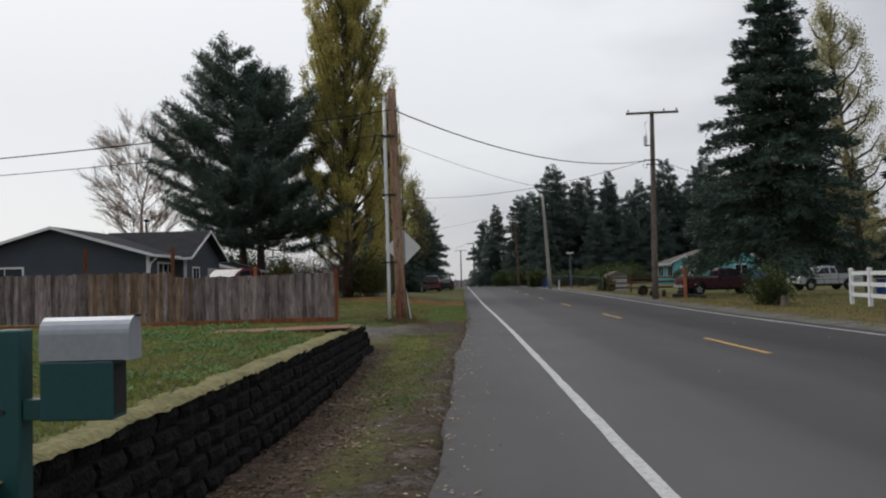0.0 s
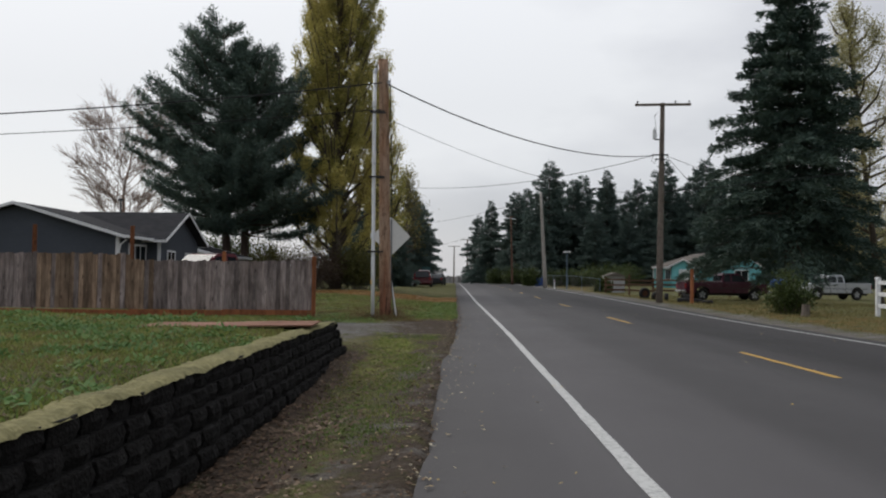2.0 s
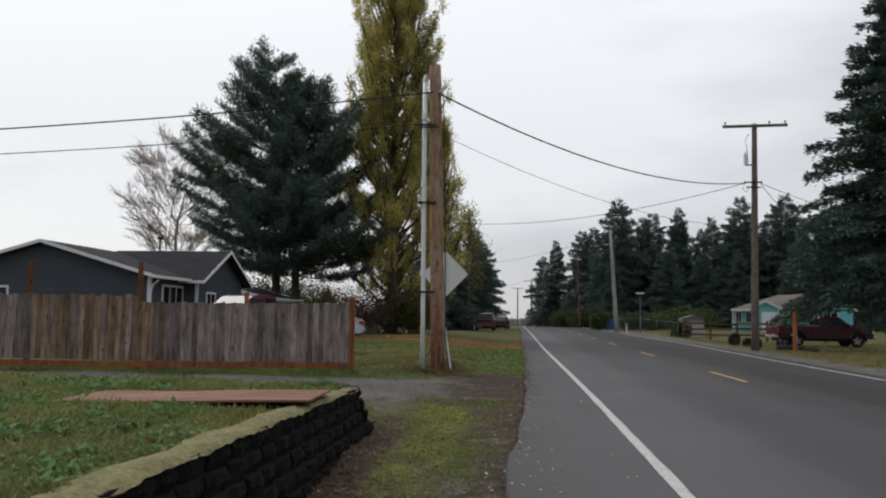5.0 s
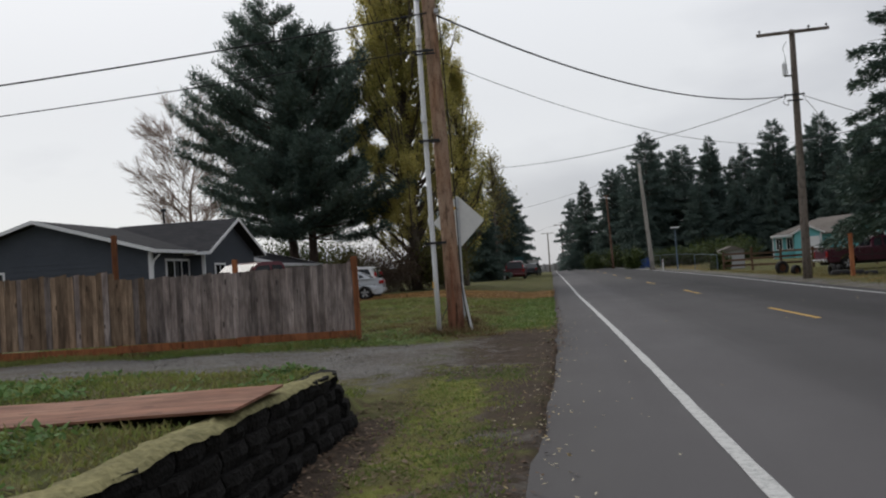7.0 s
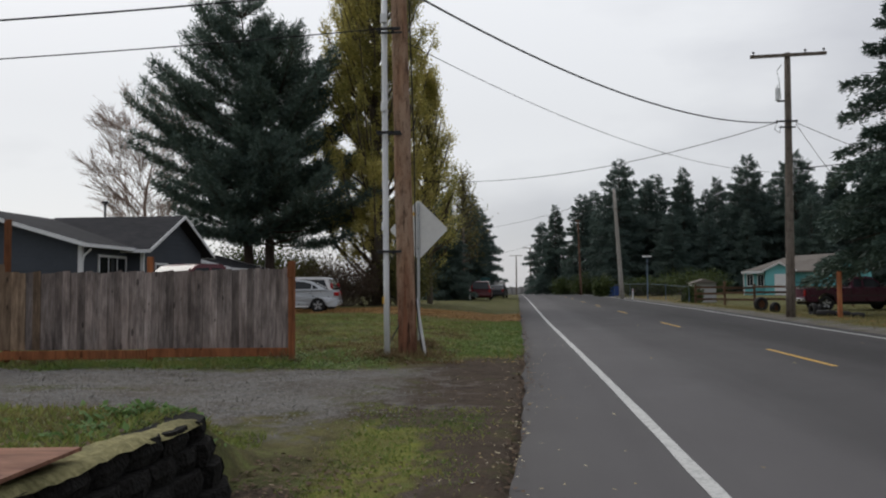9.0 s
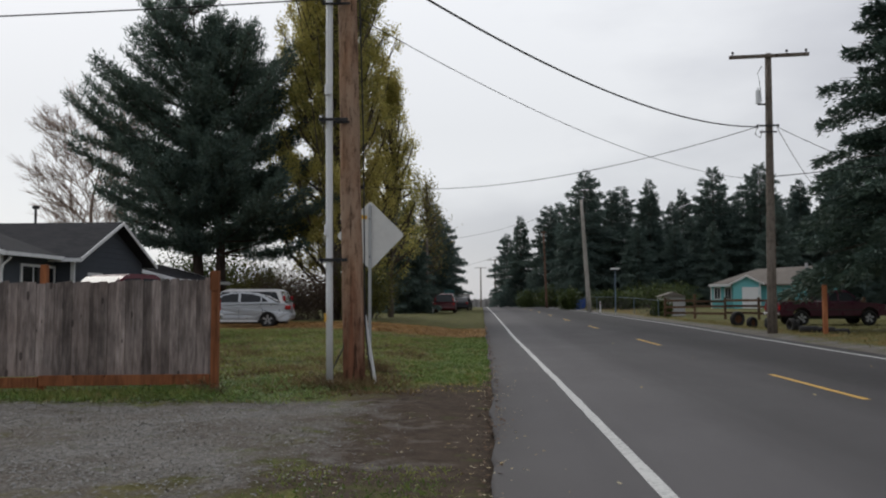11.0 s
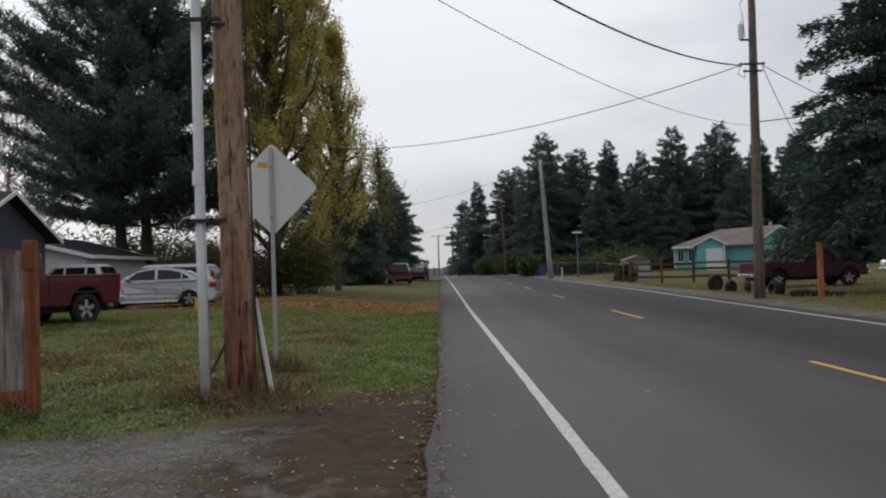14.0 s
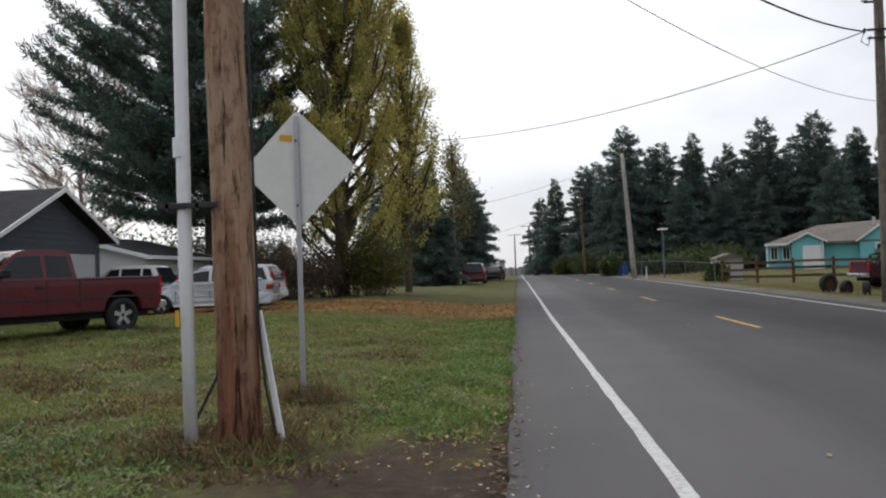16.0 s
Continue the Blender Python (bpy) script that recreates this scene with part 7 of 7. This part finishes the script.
scatter("fence_grass", 9000, (-14, -3.6, 27.0, 27.75), lambda x, y: patchy(x, y, 1.5, 4), 0.12, 0.005, 0.5, M["blade"], "grass along the fence foot")
scatter("far_grass", 60000, (9.8, 26, 16, 70), lambda x, y: smooth01(9.9, 10.9, x) * (0.4 + 0.6 * patchy(x, y, 0.4, 3)), 0.10, 0.009, 0.6, M["dry_blade"], "rough yellowish grass on the far verge")

def clumps(name, count, region, accept, leaves, spread, size, height, material, label, category="weeds", broad=0.28):
    """Low leafy clumps: round patches of short upturned leaves, joined."""
    x0, x1, y0, y1 = region
    cx, cy = rng.uniform(x0, x1, count), rng.uniform(y0, y1, count)
    ok = (rng.random(count) < accept(cx, cy)) & ~((np.abs(cx + 2.97) < 1.38) & (np.abs(cy - 16.45) < 0.76))
    cx, cy = cx[ok], cy[ok]
    grow = np.repeat(0.6 + 0.8 * rng.random(len(cx)), leaves)
    off = rng.normal(size=(len(cx) * leaves, 2)) * spread * grow[:, None]
    cen = np.repeat(np.stack([cx, cy], 1), leaves, 0) + off
    k = len(cen)
    dome = np.exp(-(off ** 2).sum(1) / (2 * (spread * grow) ** 2))
    b = np.stack([cen[:, 0], cen[:, 1], land(cen[:, 0], cen[:, 1]) + 0.01 + height * grow * dome * rng.random(k)], 1)
    a = rng.random(k) * 6.283
    d = np.stack([np.cos(a), np.sin(a), 0.25 + 0.35 * rng.normal(size=k)], 1)
    tip = b + d * (size * (0.6 + rng.random(k)))[:, None]
    side = np.stack([-np.sin(a), np.cos(a), rng.normal(size=k) * 0.3], 1) * (size * broad * (1 + rng.random(k)))[:, None]
    v = np.stack([b, b * 0.5 + tip * 0.5 + side, tip, b * 0.5 + tip * 0.5 - side], 1).reshape(-1, 3)
    return tagged(part(name, mesh_np(name, v, np.arange(len(v)).reshape(-1, 4)), material), label, category, kind="stuff")


clumps("weeds", 2600, (-8, -2.0, 4.5, 20.2), lambda x, y: patchy(x, y, 0.9, 5) ** 2.2 * (0.45 + 0.55 * smooth01(11, 17, y)), 34, 0.085, 0.05, 0.06, M["weed"], "low broad-leaved green weeds on the yard")
clumps("lawn_weeds", 1500, (-8, -0.9, 26.7, 29.4), lambda x, y: (0.25 + 0.75 * patchy(x, y, 1.6, 3)) * smooth01(26.6, 27.4, y + 0.25 * patchy(x, y, 1.3, 1)) * smooth01(-0.9, -1.6, x + 0.6 * (y < 28)), 40, 0.10, 0.045, 0.05, M["fresh_blade"], "low green weeds where the lawn meets the gravel", "weeds", 0.1)
clumps("lawn_tufts", 1500, (-11, 0.2, 29.0, 44.0), lambda x, y: 0.25 + 0.75 * patchy(x, y, 1.2, 4), 34, 0.11, 0.05, 0.06, M["blade"], "uneven grassy tufts in the lawn", "grass", 0.07)
clumps("edge_weeds", 900, (-1.5, 0.3, 29.2, 44.0), lambda x, y: smooth01(-1.5, -0.4, x) * patchy(x, y, 1.4, 2), 38, 0.10, 0.05, 0.07, M["fresh_blade"], "bright green clumps beside the asphalt edge", "weeds", 0.1)
clumps("dry_weeds", 90, (-2.9, -0.9, 28.1, 29.9), lambda x, y: np.exp(-(((x + 1.8) / 0.6) ** 2 + ((y - 28.75) / 0.5) ** 2)), 60, 0.11, 0.06, 0.14, M["brown_blade"], "brown weeds round the pole foot", "weeds", 0.09)
clumps("dry_weeds", 45, (-5.0, -3.5, 27.3, 28.4), lambda x, y: np.exp(-(((x + 3.6) / 0.35) ** 2 + ((y - 28.0) / 0.4) ** 2)), 60, 0.10, 0.06, 0.20, M["brown_blade"], "dark dry weeds round the fence post", "weeds", 0.09)
clumps("dry_weeds", 60, (-2.2, -1.3, 30.5, 31.4), lambda x, y: np.exp(-(((x + 1.7) / 0.35) ** 2 + ((y - 30.9) / 0.25) ** 2)), 60, 0.09, 0.05, 0.12, M["brown_blade"], "dark dry weeds round the sign post", "weeds", 0.09)

scatter("dead_grass", 90000, (-11, -0.6, 27.6, 42), lambda x, y: np.clip(1.5 * patchy(x, y, 0.9, 5) ** 2 - 0.15, 0, 1) * (1 - 0.6 * smooth01(34, 40, y)), 0.075, 0.010, 1.1, M["brown_blade"], "dead brown grass among the lawn")
scatter("pole_weeds", 5000, (-3.2, -0.8, 27.6, 30.2), lambda x, y: np.exp(-(((x + 2.0) / 0.7) ** 2 + ((y - 28.6) / 0.5) ** 2)) * patchy(x, y, 2.2, 2), 0.19, 0.006, 0.8, M["brown_blade"], "brown weeds round the pole foot", "weeds")
scatter("edge_leaves", 9000, (-0.4, 0.75, 24, 50), lambda x, y: np.exp(-((x - left_edge(y) + 0.05) / 0.10) ** 2), 0.04, 0.016, 0, M["dead_leaf"], "brown leaves caught along the asphalt edge", "leaves", False)
scatter("fallen_leaves", 4200, (-0.9, 1.3, 4, 32), lambda x, y: np.where(x > left_edge(y) + 0.05, 0.5, 1.0) * (0.10 + 0.9 * np.exp(-((x - left_edge(y)) / 0.25) ** 2)), 0.032, 0.011, 0, M["pale_fallen"], "scattered pale fallen leaves at the road edge", "leaves", False)
scatter("fallen_leaves", 300, (1.0, 9.0, 4, 40), lambda x, y: 0.15 + 0 * x, 0.05, 0.016, 0, M["fallen"], "few fallen leaves on the asphalt", "leaves", False)
scatter("dead_leaves", 26000, (-1.75, 0.1, 3.5, 20), lambda x, y: (0.25 + 0.75 * smooth01(-0.3, -0.9, x)) * (0.4 + 0.6 * patchy(x, y, 1.2, 8)) * (1 - 0.6 * smooth01(14, 18, y)), 0.042, 0.014, 0, M["dead_leaf"], "dead brown leaves at the wall foot", "leaves", False)
scatter("leaf_strip", 26000, (-11, 0.4, 44.5, 57), lambda x, y: smooth01(45.5, 47.5, y) * (1 - smooth01(54.5, 57, y)), 0.075, 0.026, 0, M["orange_fallen"], "band of fallen yellow-brown leaves across the lawn", "leaves", False)
scatter("lawn_leaves", 5000, (-6, 0.4, 28, 46), lambda x, y: 0.06 + 0.94 * smooth01(-1.8, 0.1, x), 0.045, 0.017, 0, M["fallen"], "scattered fallen leaves on the lawn", "leaves", False)
scatter("gravel_stones", 60000, (-9, 0.3, 20.5, 27.6), lambda x, y: smooth01(20.8, 22, y) * (1 - smooth01(26.2, 27.3, y)) * (0.3 + 0.7 * patchy(x, y, 0.9, 6)) * smooth01(-0.2, -2.6, x), 0.024, 0.010, 0, M["stone"], "loose grey gravel stones on the drive", "gravel", False)
scatter("edge_litter", 7000, (-0.1, 0.62, 3, 46), lambda x, y: np.exp(-((x - left_edge(y) + 0.05) / 0.07) ** 2), 0.04, 0.014, 0, M["dead_leaf"], "brown leaf litter along the asphalt edge", "leaves", False)
scatter("lawn_litter", 14000, (-9, 0.3, 27.5, 46), lambda x, y: patchy(x, y, 0.8, 9) ** 2, 0.05, 0.02, 0, M["dead_leaf"], "dead brown leaves in the lawn", "leaves", False)
scatter("dry_tufts", 20000, (-10, 0.2, 28, 46), lambda x, y: patchy(x, y, 1.1, 3) ** 3, 0.10, 0.006, 0.8, M["dry_blade"], "dry brownish grass tufts in the lawn")
scatter("yard_litter", 7000, (-8, -1.9, 4, 20), lambda x, y: patchy(x, y, 0.8, 9) ** 2, 0.05, 0.018, 0, M["dead_leaf"], "dead brown leaves on the yard", "leaves", False)
scatter("dry_tufts", 70000, (-9, -1.95, 4, 20.2), lambda x, y: patchy(x, y, 1.0, 11) ** 3, 0.08, 0.005, 0.8, M["dry_blade"], "dry brownish grass tufts on the yard")
